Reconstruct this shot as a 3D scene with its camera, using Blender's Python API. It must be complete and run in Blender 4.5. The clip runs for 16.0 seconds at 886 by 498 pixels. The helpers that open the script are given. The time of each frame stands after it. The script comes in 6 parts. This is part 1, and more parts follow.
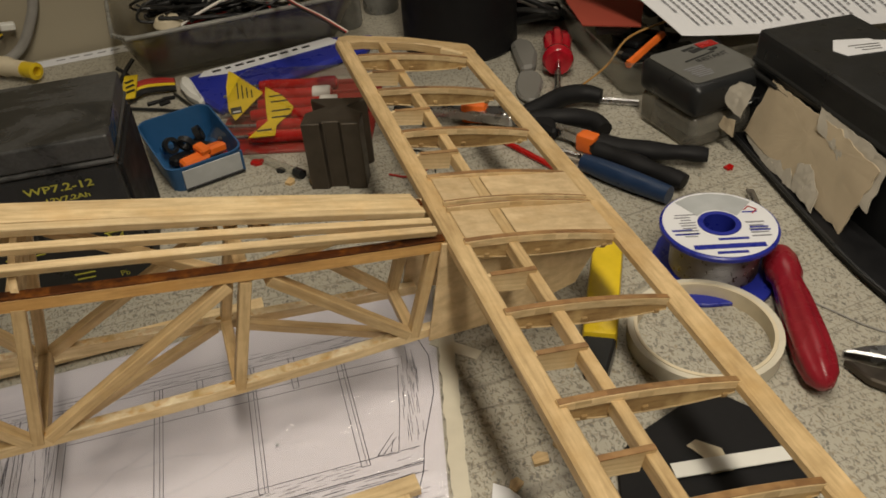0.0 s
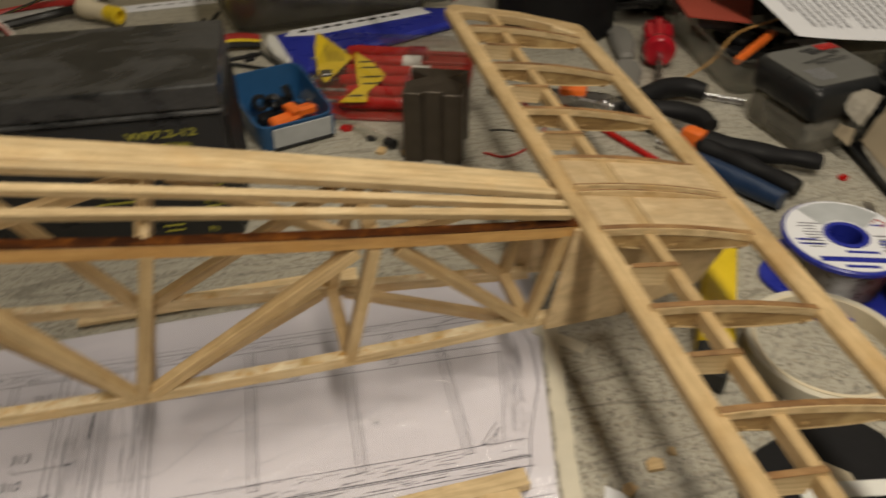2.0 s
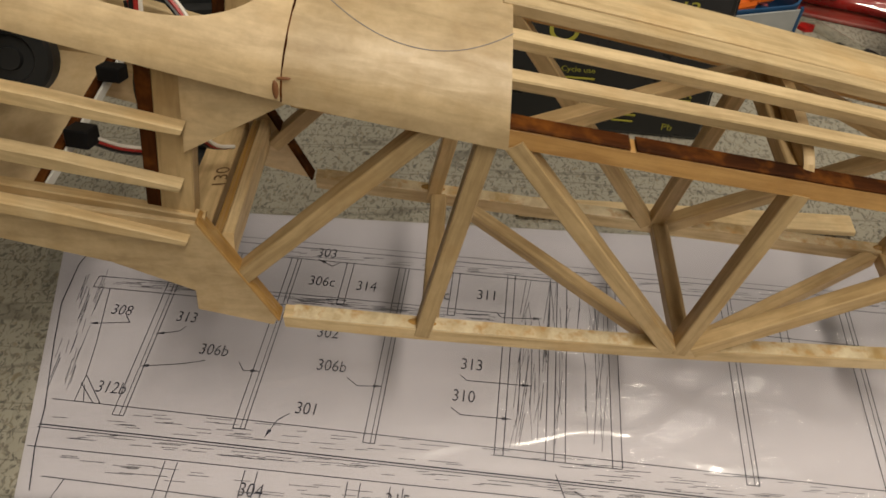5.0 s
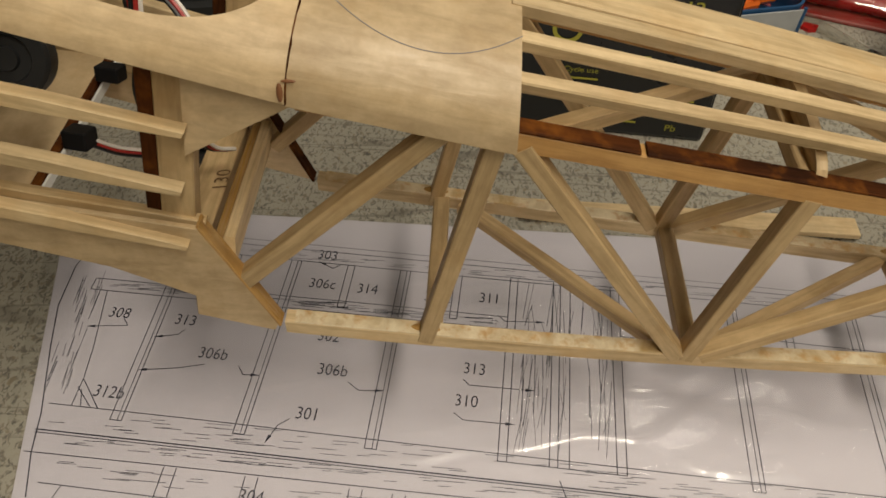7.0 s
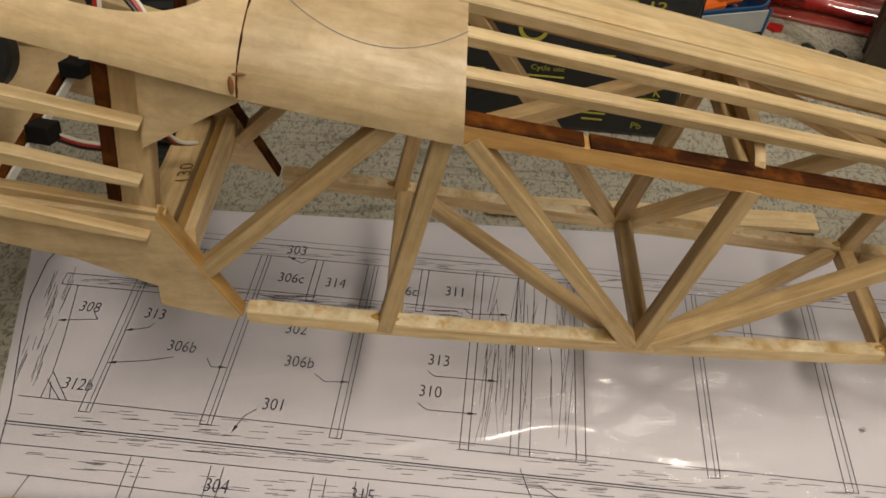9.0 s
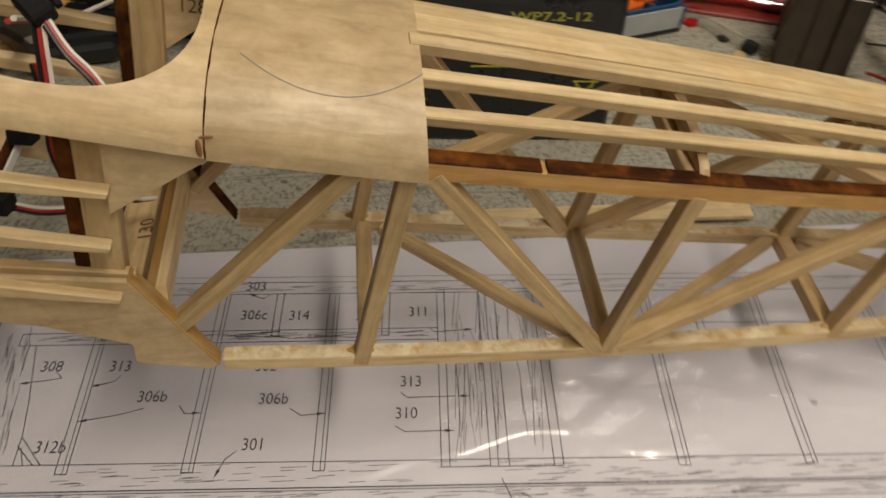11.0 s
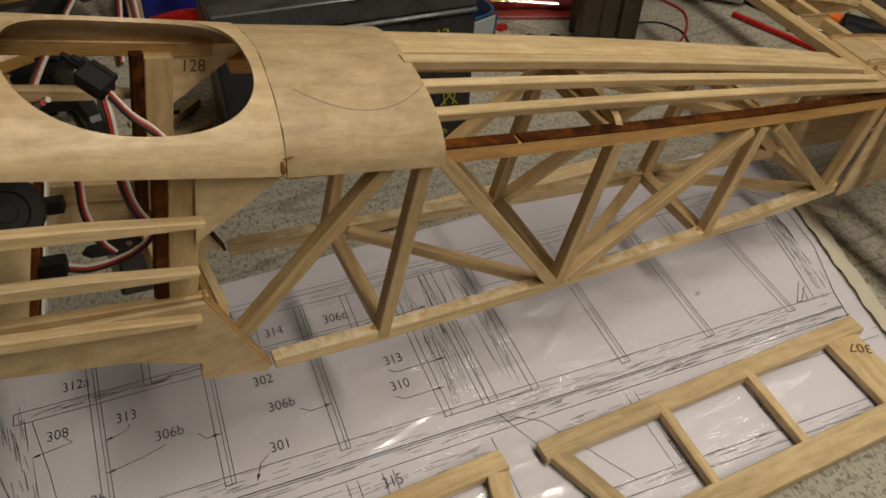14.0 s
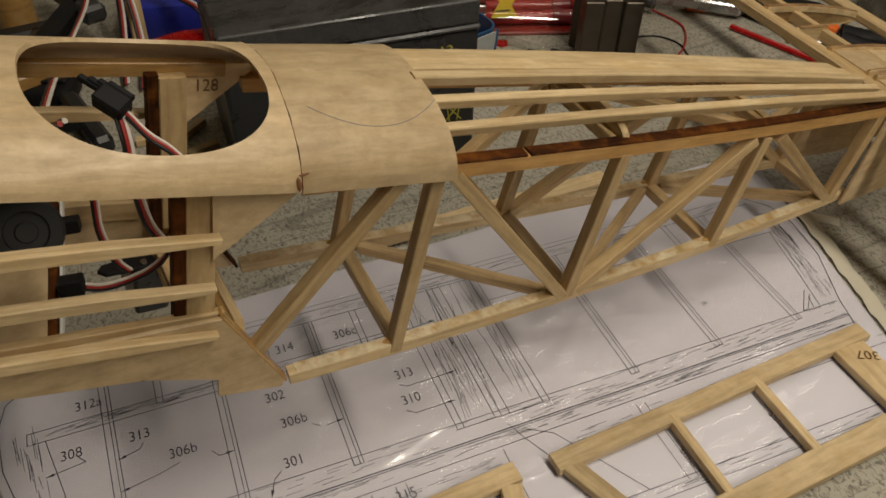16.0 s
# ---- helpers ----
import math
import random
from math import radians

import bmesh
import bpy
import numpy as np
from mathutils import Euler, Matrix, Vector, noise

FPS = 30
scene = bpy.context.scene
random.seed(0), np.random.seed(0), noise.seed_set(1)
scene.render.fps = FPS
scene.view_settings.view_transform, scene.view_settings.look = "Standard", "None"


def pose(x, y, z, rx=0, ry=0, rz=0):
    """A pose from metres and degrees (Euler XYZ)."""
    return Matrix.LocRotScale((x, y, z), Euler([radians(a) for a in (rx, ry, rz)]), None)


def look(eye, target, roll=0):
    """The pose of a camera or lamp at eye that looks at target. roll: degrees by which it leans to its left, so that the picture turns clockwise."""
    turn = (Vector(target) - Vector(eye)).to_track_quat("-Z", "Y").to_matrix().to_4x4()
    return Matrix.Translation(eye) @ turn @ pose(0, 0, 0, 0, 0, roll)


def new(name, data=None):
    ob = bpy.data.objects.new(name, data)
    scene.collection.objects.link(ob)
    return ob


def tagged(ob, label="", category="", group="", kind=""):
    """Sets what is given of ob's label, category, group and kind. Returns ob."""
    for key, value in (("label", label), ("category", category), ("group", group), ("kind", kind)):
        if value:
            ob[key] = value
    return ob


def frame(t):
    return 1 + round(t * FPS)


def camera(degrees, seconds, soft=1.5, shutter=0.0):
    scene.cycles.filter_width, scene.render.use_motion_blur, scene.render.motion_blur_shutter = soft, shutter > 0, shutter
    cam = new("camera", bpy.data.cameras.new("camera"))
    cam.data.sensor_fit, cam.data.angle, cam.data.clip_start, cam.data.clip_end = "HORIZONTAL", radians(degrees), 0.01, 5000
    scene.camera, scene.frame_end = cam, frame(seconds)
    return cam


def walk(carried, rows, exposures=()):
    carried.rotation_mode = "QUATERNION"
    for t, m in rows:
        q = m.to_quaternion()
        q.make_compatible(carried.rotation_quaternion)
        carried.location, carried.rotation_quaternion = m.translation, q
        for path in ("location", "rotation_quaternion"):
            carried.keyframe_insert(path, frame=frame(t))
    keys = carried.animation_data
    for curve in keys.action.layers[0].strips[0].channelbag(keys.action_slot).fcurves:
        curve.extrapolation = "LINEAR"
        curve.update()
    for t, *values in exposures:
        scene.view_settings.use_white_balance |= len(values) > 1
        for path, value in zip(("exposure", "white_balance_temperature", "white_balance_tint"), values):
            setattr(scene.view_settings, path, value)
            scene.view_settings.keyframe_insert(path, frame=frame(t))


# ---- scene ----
# The camera and its way along the bench.
cam = camera(57.6, 16.0, soft=1.7, shutter=0.5)
PATH = [
    (0, (0.02541, -0.00475, 0.32900), (0.3815, 1.1399, -0.5726), -4.82),
    (0.5, (0.02455, -0.00105, 0.32633), (0.3727, 1.1435, -0.5786), -4.75),
    (1, (0.02039, 0.00361, 0.32477), (0.3631, 1.1460, -0.5849), -4.35),
    (1.5, (0.01055, 0.00805, 0.32420), (0.3440, 1.1505, -0.5888), -3.34),
    (2, (-0.01935, 0.02596, 0.31571), (0.2967, 1.1666, -0.6057), -0.55),
    (2.1, (-0.03618, 0.03230, 0.31025), (0.1949, 1.2021, -0.5998), -0.93),
    (2.2, (-0.06951, 0.06204, 0.29890), (0.0785, 1.2487, -0.6066), 0.58),
    (2.3, (-0.10384, 0.09279, 0.28754), (-0.0004, 1.2549, -0.6552), 2.30),
    (2.4, (-0.12717, 0.10953, 0.28168), (-0.0695, 1.2358, -0.7073), 3.72),
    (2.5, (-0.13530, 0.11507, 0.28292), (-0.1053, 1.2157, -0.7358), 3.47),
    (3, (-0.14778, 0.12090, 0.27564), (-0.1820, 1.1652, -0.8006), 0.96),
    (3.5, (-0.14578, 0.11958, 0.28016), (-0.1750, 1.1669, -0.7933), 0.79),
    (4, (-0.15041, 0.11872, 0.27889), (-0.1938, 1.1581, -0.8018), 0.46),
    (6.5, (-0.15630, 0.12279, 0.27638), (-0.1922, 1.1487, -0.8173), 0.65),
    (7, (-0.15737, 0.12386, 0.27580), (-0.1915, 1.1491, -0.8186), 0.88),
    (7.5, (-0.15646, 0.12368, 0.27766), (-0.1881, 1.1442, -0.8212), 0.82),
    (8, (-0.15451, 0.11942, 0.27900), (-0.1783, 1.1413, -0.8188), 0.96),
    (8.5, (-0.14676, 0.11662, 0.27925), (-0.1643, 1.1416, -0.8158), 1.00),
    (8.7, (-0.14705, 0.11670, 0.27840), (-0.1634, 1.1433, -0.8151), 1.44),
    (10.8, (-0.14482, 0.12115, 0.28292), (-0.1186, 1.1564, -0.8022), -0.15),
    (11, (-0.15702, 0.11853, 0.29001), (-0.0514, 1.1449, -0.7988), 0.64),
    (11.5, (-0.19233, 0.11134, 0.29251), (0.1397, 1.0828, -0.8011), 4.67),
    (12, (-0.22095, 0.10405, 0.30031), (0.2287, 1.0378, -0.7841), 5.55),
    (12.5, (-0.23486, 0.09318, 0.30722), (0.2492, 1.0238, -0.7650), 5.18),
    (13, (-0.24013, 0.08706, 0.31446), (0.2612, 1.0243, -0.7439), 4.27),
    (13.5, (-0.24348, 0.08613, 0.31558), (0.2525, 1.0377, -0.7325), 3.54),
    (14, (-0.24416, 0.08349, 0.31719), (0.2509, 1.0442, -0.7230), 2.64),
    (14.5, (-0.24320, 0.08016, 0.31743), (0.2610, 1.0437, -0.7157), 2.18),
    (15, (-0.24443, 0.07982, 0.31905), (0.2630, 1.0492, -0.7070), 1.78),
    (15.5, (-0.24782, 0.08139, 0.31761), (0.2588, 1.0546, -0.7052), 1.70),
    (16, (-0.25003, 0.08325, 0.31842), (0.2563, 1.0611, -0.7002), 1.81),
]
walk(cam, [(t, look(eye, target, roll)) for t, eye, target, roll in PATH], exposures=[(0.0, 0.05), (2.0, 0.05), (3.0, 0.05), (11.0, 0.05), (11.6, -0.06), (13.0, -0.22), (16.0, -0.24)])

# Light: a workshop at night, two ceiling tubes and the dim room round it.
world = bpy.data.worlds.new("room_air")
scene.world = world
world.use_nodes = True
world.node_tree.nodes["Background"].inputs[0].default_value = (1.0, 0.9, 0.75, 1)
world.node_tree.nodes["Background"].inputs[1].default_value = 0.025


def area_lamp(name, eye, target, sx, sy, watts, colour):
    lamp = bpy.data.lights.new(name, "AREA")
    lamp.shape, lamp.size, lamp.size_y, lamp.energy, lamp.color = "RECTANGLE", sx, sy, watts, colour
    ob = new(name, lamp)
    ob.matrix_world = look(eye, target)
    return ob


area_lamp("ceiling_tube_light", (0.13, -0.30, 1.04), (0.13, -0.30, 0.0), 0.11, 1.35, 13.6, (1.0, 0.895, 0.735))
area_lamp("wall_tube_light", (0.22, 0.88, 1.02), (0.05, 0.25, 0.0), 1.5, 0.06, 2.3, (1.0, 0.90, 0.76))


# ---- materials ----
def material(name, rough=0.5, metal=0.0, colour=(0.5, 0.5, 0.5), coat=0.0, ior=1.45):
    m = bpy.data.materials.new(name)
    m.use_nodes = True
    b = m.node_tree.nodes["Principled BSDF"]
    b.inputs["Base Color"].default_value = (*colour, 1)
    b.inputs["Roughness"].default_value = rough
    b.inputs["Metallic"].default_value = metal
    b.inputs["Coat Weight"].default_value = coat
    b.inputs["IOR"].default_value = ior
    return m


class Nodes:
    """Short hand for building a node tree."""

    def __init__(self, m):
        self.t, self.b = m.node_tree, m.node_tree.nodes["Principled BSDF"]

    def add(self, kind, links=(), **values):
        n = self.t.nodes.new(kind)
        for k, v in values.items():
            if k == "blend":
                n.blend_type, n.data_type = v, "RGBA"
            elif k == "op":
                n.operation = v
            elif k == "feature":
                n.feature = v
            elif k == "dims":
                n.noise_dimensions = v
        for socket, source in links:
            if isinstance(source, tuple) and not hasattr(source, "links") and not isinstance(source[0], (int, float)):
                self.t.links.new(source[0].outputs[source[1]], n.inputs[socket])
            else:
                n.inputs[socket].default_value = source
        return n

    def ramp(self, source, stops):
        n = self.t.nodes.new("ShaderNodeValToRGB")
        e = n.color_ramp.elements
        while len(e) < len(stops):
            e.new(0.5)
        for item, (p, c) in zip(e, stops):
            item.position, item.color = p, (*c, 1) if len(c) == 3 else c
        self.t.links.new(source[0].outputs[source[1]], n.inputs[0])
        return n

    def mix(self, a, b, fac, blend="MIX"):
        n = self.t.nodes.new("ShaderNodeMix")
        n.data_type, n.blend_type = "RGBA", blend
        for i, s in ((0, fac), (6, a), (7, b)):
            if isinstance(s, tuple) and not isinstance(s[0], (int, float)):
                self.t.links.new(s[0].outputs[s[1]], n.inputs[i])
            elif isinstance(s, tuple):
                n.inputs[i].default_value = (*s, 1)
            else:
                n.inputs[i].default_value = s
        return n, 2

    def out(self, socket, source):
        self.t.links.new(source[0].outputs[source[1]], self.b.inputs[socket])

    def bump(self, source, strength, distance=0.0005, socket="Normal"):
        n = self.add("ShaderNodeBump", [("Height", source), ("Strength", strength), ("Distance", distance)])
        self.out(socket, (n, 0))
        return n

    def coords(self, kind, scale, rot=(0, 0, 0)):
        c = self.t.nodes.new("ShaderNodeTexCoord")
        m = self.t.nodes.new("ShaderNodeMapping")
        m.inputs["Scale"].default_value, m.inputs["Rotation"].default_value = scale, rot
        self.t.links.new(c.outputs[kind], m.inputs["Vector"])
        return m, 0


def noise_of(n, vec, scale, detail=4, rough=0.55, distort=0.0):
    return n.add("ShaderNodeTexNoise", [("Vector", vec), ("Scale", scale), ("Detail", detail), ("Roughness", rough), ("Distortion", distort)]), 0


def wood_material(name, light, dark, blotch, rough=0.6, along=35, across=700, spot=45.0, mottle=0.7):
    """Sawn wood: streaks run along u of the UV map, which is in metres."""
    m = material(name, rough)
    n = Nodes(m)
    vec = n.coords("UV", (along, across, 1))
    fine = noise_of(n, vec, 1.0, 5, 0.6, 0.4)
    vec2 = n.coords("UV", (along * 0.35, across * 0.12, 1))
    broad = noise_of(n, vec2, 1.0, 3, 0.5, 0.6)
    vec3 = n.coords("Object", (1, 1, 1))
    spots = noise_of(n, vec3, spot, 3, 0.6)
    c1 = n.ramp(fine, [(0.36, tuple(0.72 * q for q in dark)), (0.58, light)])
    c2 = n.ramp(broad, [(0.38, tuple(0.85 * q for q in dark)), (0.60, light)])
    col = n.mix((c1, 0), (c2, 0), 0.5)
    mask = n.ramp(spots, [(0.50, (0, 0, 0)), (0.74, (0.8, 0.8, 0.8))])
    col = n.mix(col, blotch, (mask, 0))
    mott = noise_of(n, n.coords("Object", (1, 1, 1)), 140.0, 4, 0.7)
    worn = n.ramp(mott, [(0.35, (0.90, 0.88, 0.85)), (0.65, (1.06, 1.06, 1.06))])
    col = n.mix(col, (worn, 0), mottle, "MULTIPLY")
    info = n.add("ShaderNodeObjectInfo")
    hsv = n.add("ShaderNodeHueSaturation", [("Color", col)])
    rnd = n.add("ShaderNodeMapRange", [("Value", (info, 5)), ("To Min", 0.86), ("To Max", 1.12)])
    n.t.links.new(rnd.outputs[0], hsv.inputs["Value"])
    n.out("Base Color", (hsv, 0))
    rr = n.ramp(fine, [(0.3, (rough + 0.1,) * 3), (0.7, (rough - 0.12,) * 3)])
    n.out("Roughness", (rr, 0))
    n.bump(fine, 0.35, 0.0004)
    return m


BALSA = wood_material("balsa_wood", (0.645, 0.475, 0.255), (0.50, 0.345, 0.165), (0.50, 0.33, 0.145), 0.5)
BALSA_PALE = wood_material("pale_balsa_wood", (0.77, 0.60, 0.35), (0.62, 0.45, 0.235), (0.64, 0.44, 0.21), 0.52)
SPRUCE = wood_material("spruce_strip", (0.60, 0.36, 0.13), (0.44, 0.23, 0.07), (0.5, 0.27, 0.08), 0.5)
BURNT = wood_material("laser_burnt_edge", (0.085, 0.025, 0.005), (0.016, 0.006, 0.003), (0.20, 0.068, 0.010), 0.7, spot=110.0)
PLY = wood_material("birch_plywood", (0.65, 0.50, 0.30), (0.575, 0.425, 0.24), (0.51, 0.365, 0.195), 0.42, 60, 190, 110.0, 1.0)
BURNT.node_tree.nodes["Principled BSDF"].inputs["Specular IOR Level"].default_value = 0.12
FLECKED = wood_material("glue_flecked_balsa", (0.88, 0.78, 0.56), (0.62, 0.43, 0.19), (0.58, 0.31, 0.09), 0.3, 110, 300, 240.0, 1.0)
GLUE = wood_material("glue_stained_wood", (0.55, 0.33, 0.11), (0.38, 0.2, 0.06), (0.6, 0.42, 0.2), 0.3)


def plain(name, colour, rough=0.45, metal=0.0, vary=0.25, scale=60.0, bump=0.15, coat=0.0, spec=0.5):
    """Paint, plastic or metal with faint blotches and scuffs."""
    m = material(name, rough, metal, colour, coat)
    n = Nodes(m)
    vec = n.coords("Object", (1, 1, 1))
    a = noise_of(n, vec, scale, 4, 0.6)
    b = noise_of(n, vec, scale * 9, 3, 0.6)
    col = n.mix(tuple(c * (1 - vary) for c in colour), tuple(min(1, c * (1 + vary)) for c in colour), a)
    n.out("Base Color", col)
    rr = n.ramp(a, [(0.3, (max(0.04, rough - 0.1),) * 3), (0.75, (min(1, rough + 0.18),) * 3)])
    n.out("Roughness", (rr, 0))
    n.b.inputs["Specular IOR Level"].default_value = spec
    if bump:
        n.bump(b, bump, 0.0002)
    return m


def dusty(name):
    """Black glossy plastic under patches of wiped grey dust."""
    m = material(name, 0.3, colour=(0.012, 0.013, 0.014))
    n = Nodes(m)
    wide = noise_of(n, n.coords("Object", (11, 24, 11), (0, 0, 0.1)), 1.0, 5, 0.62, 0.9)
    fine = noise_of(n, n.coords("Object", (1, 1, 1)), 420.0, 3, 0.7)
    film = n.ramp(wide, [(0.40, (0, 0, 0)), (0.52, (0.75, 0.75, 0.75)), (0.72, (1, 1, 1))])
    grain = n.ramp(fine, [(0.35, (0.45,) * 3), (0.7, (1, 1, 1))])
    cover_of = n.mix((0, 0, 0), (grain, 0), (film, 0))
    n.out("Base Color", n.mix((0.011, 0.012, 0.013), (0.075, 0.075, 0.074), cover_of))
    rr = n.ramp((film, 0), [(0.0, (0.14,) * 3), (1.0, (0.5,) * 3)])
    n.out("Roughness", (rr, 0))
    n.bump(wide, 0.35, 0.0012)
    return m


BLACK = plain("black_plastic", (0.016, 0.017, 0.018), 0.34, bump=0.3)
GLUE_DRY = plain("dried_amber_glue", (0.45, 0.26, 0.08), 0.22, vary=0.3, bump=0.2)
GLUE_BROWN = plain("dried_brown_glue", (0.20, 0.085, 0.035), 0.4, vary=0.3, bump=0.2)
BLACK_MATT = plain("matt_black_plastic", (0.009, 0.009, 0.010), 0.55, bump=0.4, spec=0.25)
DUSTY_BLACK = dusty("dusty_black_plastic")
YELLOW = plain("yellow_plastic", (0.72, 0.52, 0.02), 0.35)
YELLOW_PRINT = plain("yellow_ink", (0.40, 0.38, 0.05), 0.5, bump=0)
CLEAR_RED = plain("clear_red_plastic", (0.42, 0.010, 0.022), 0.10, vary=0.45, scale=120, coat=0.5)
RED = plain("red_plastic", (0.40, 0.009, 0.008), 0.24)
DARK_RED = plain("dark_red_handle_plastic", (0.24, 0.012, 0.022), 0.25)
BLUE = plain("blue_plastic", (0.02, 0.03, 0.30), 0.3)
BIN_BLUE = plain("blue_bin_plastic", (0.02, 0.09, 0.22), 0.4)
ORANGE = plain("orange_plastic", (0.80, 0.16, 0.02), 0.4)
GREY_BLUE = plain("grey_card", (0.42, 0.44, 0.45), 0.6)
WHITE = plain("white_plastic", (0.72, 0.72, 0.68), 0.5, vary=0.1)
PAPER = plain("white_paper", (0.74, 0.75, 0.78), 0.7, vary=0.06, scale=25)
CARD = plain("beige_card", (0.52, 0.43, 0.30), 0.8, vary=0.25, scale=20, bump=0.5)
STEEL = plain("bright_steel", (0.55, 0.55, 0.56), 0.25, 1.0, vary=0.1)
IRON = plain("oiled_dark_steel", (0.10, 0.085, 0.07), 0.42, 0.85, vary=0.4, scale=90, bump=0.6)
INK = material("plan_ink", 0.7, colour=(0.035, 0.038, 0.065))
DARK_INK = material("dark_print", 0.7, colour=(0.02, 0.02, 0.02))
GREY_PRINT = material("grey_print", 0.7, colour=(0.25, 0.25, 0.27))
STAMP = material("stamped_number", 0.7, colour=(0.14, 0.075, 0.03))
TAPE = plain("cream_tape", (0.66, 0.58, 0.42), 0.5, vary=0.15, scale=80)
MASK = plain("masking_tape", (0.62, 0.58, 0.47), 0.6, vary=0.12, scale=80)
WIRE_RED = plain("red_wire", (0.36, 0.03, 0.025), 0.4, bump=0)
WIRE_WHITE = plain("white_wire", (0.72, 0.68, 0.62), 0.45, bump=0)
WIRE_BLACK = plain("black_wire", (0.012, 0.012, 0.012), 0.4, bump=0)
WIRE_GREY = plain("grey_cable", (0.30, 0.29, 0.27), 0.5, bump=0)
WALL = plain("cream_painted_wall", (0.36, 0.32, 0.235), 0.8, vary=0.06, scale=4)
SOLDER = plain("solder_wire", (0.42, 0.42, 0.44), 0.32, 1.0, vary=0.2, scale=300, bump=0.5)


def clear(name, colour=(1, 1, 1), rough=0.12, alpha=0.25):
    """Thin clear plastic: part see-through, part gloss."""
    m = material(name, rough, colour=colour)
    n = Nodes(m)
    vec = n.coords("Object", (1, 1, 1))
    a = noise_of(n, vec, 35.0, 4, 0.6)
    r = n.ramp(a, [(0.3, (alpha * 0.7,) * 3), (0.75, (min(1, alpha * 1.7),) * 3)])
    n.out("Alpha", (r, 0))
    n.bump(a, 0.25, 0.001)
    return m


def gloss_clear(name, tint=(0.92, 0.92, 0.90), rough=0.07, haze=0.06, milk=(0.45, 0.44, 0.40), scale=30.0, base=0.045):
    """Moulded clear plastic: see-through, gloss by its angle, uneven milky scuffs."""
    m = bpy.data.materials.new(name)
    m.use_nodes = True
    n = Nodes(m)
    t = n.t
    t.nodes.remove(n.b)
    seen, gloss, dull, edge = (t.nodes.new(k) for k in ("ShaderNodeBsdfTransparent", "ShaderNodeBsdfGlossy", "ShaderNodeBsdfDiffuse", "ShaderNodeLayerWeight"))
    seen.inputs[0].default_value = (*tint, 1)
    dull.inputs[0].default_value = (*milk, 1)
    gloss.inputs["Roughness"].default_value = rough
    shine = n.ramp((edge, 1), [(0.0, (base,) * 3), (0.55, (base * 1.5,) * 3), (0.8, (0.22,) * 3), (1.0, (0.8,) * 3)])
    wear = n.ramp(noise_of(n, n.coords("Object", (1, 1, 1)), scale, 5, 0.6, 0.8), [(0.3, (haze * 0.4,) * 3), (0.75, (min(1, haze * 1.8),) * 3)])
    cloudy, mix = t.nodes.new("ShaderNodeMixShader"), t.nodes.new("ShaderNodeMixShader")
    t.links.new(wear.outputs[0], cloudy.inputs[0])
    t.links.new(seen.outputs[0], cloudy.inputs[1])
    t.links.new(dull.outputs[0], cloudy.inputs[2])
    t.links.new(shine.outputs[0], mix.inputs[0])
    t.links.new(cloudy.outputs[0], mix.inputs[1])
    t.links.new(gloss.outputs[0], mix.inputs[2])
    t.links.new(mix.outputs[0], t.nodes["Material Output"].inputs[0])
    return m


CLEAR = gloss_clear("clear_plastic")
BLISTER = gloss_clear("clear_blister", (0.95, 0.94, 0.93), 0.06, 0.008, base=0.12)
CLEAR_GREY = clear("scratched_clear_plastic", (0.30, 0.30, 0.28), 0.25, 0.6)
CLEAR_SMOKE = gloss_clear("clear_smoke_plastic", (0.80, 0.78, 0.72), 0.16, 0.16, (0.34, 0.32, 0.27), 22.0)
CLEAR_BOX = gloss_clear("scuffed_box_plastic", (0.62, 0.61, 0.57), 0.18, 0.34, (0.36, 0.34, 0.29), 45.0)


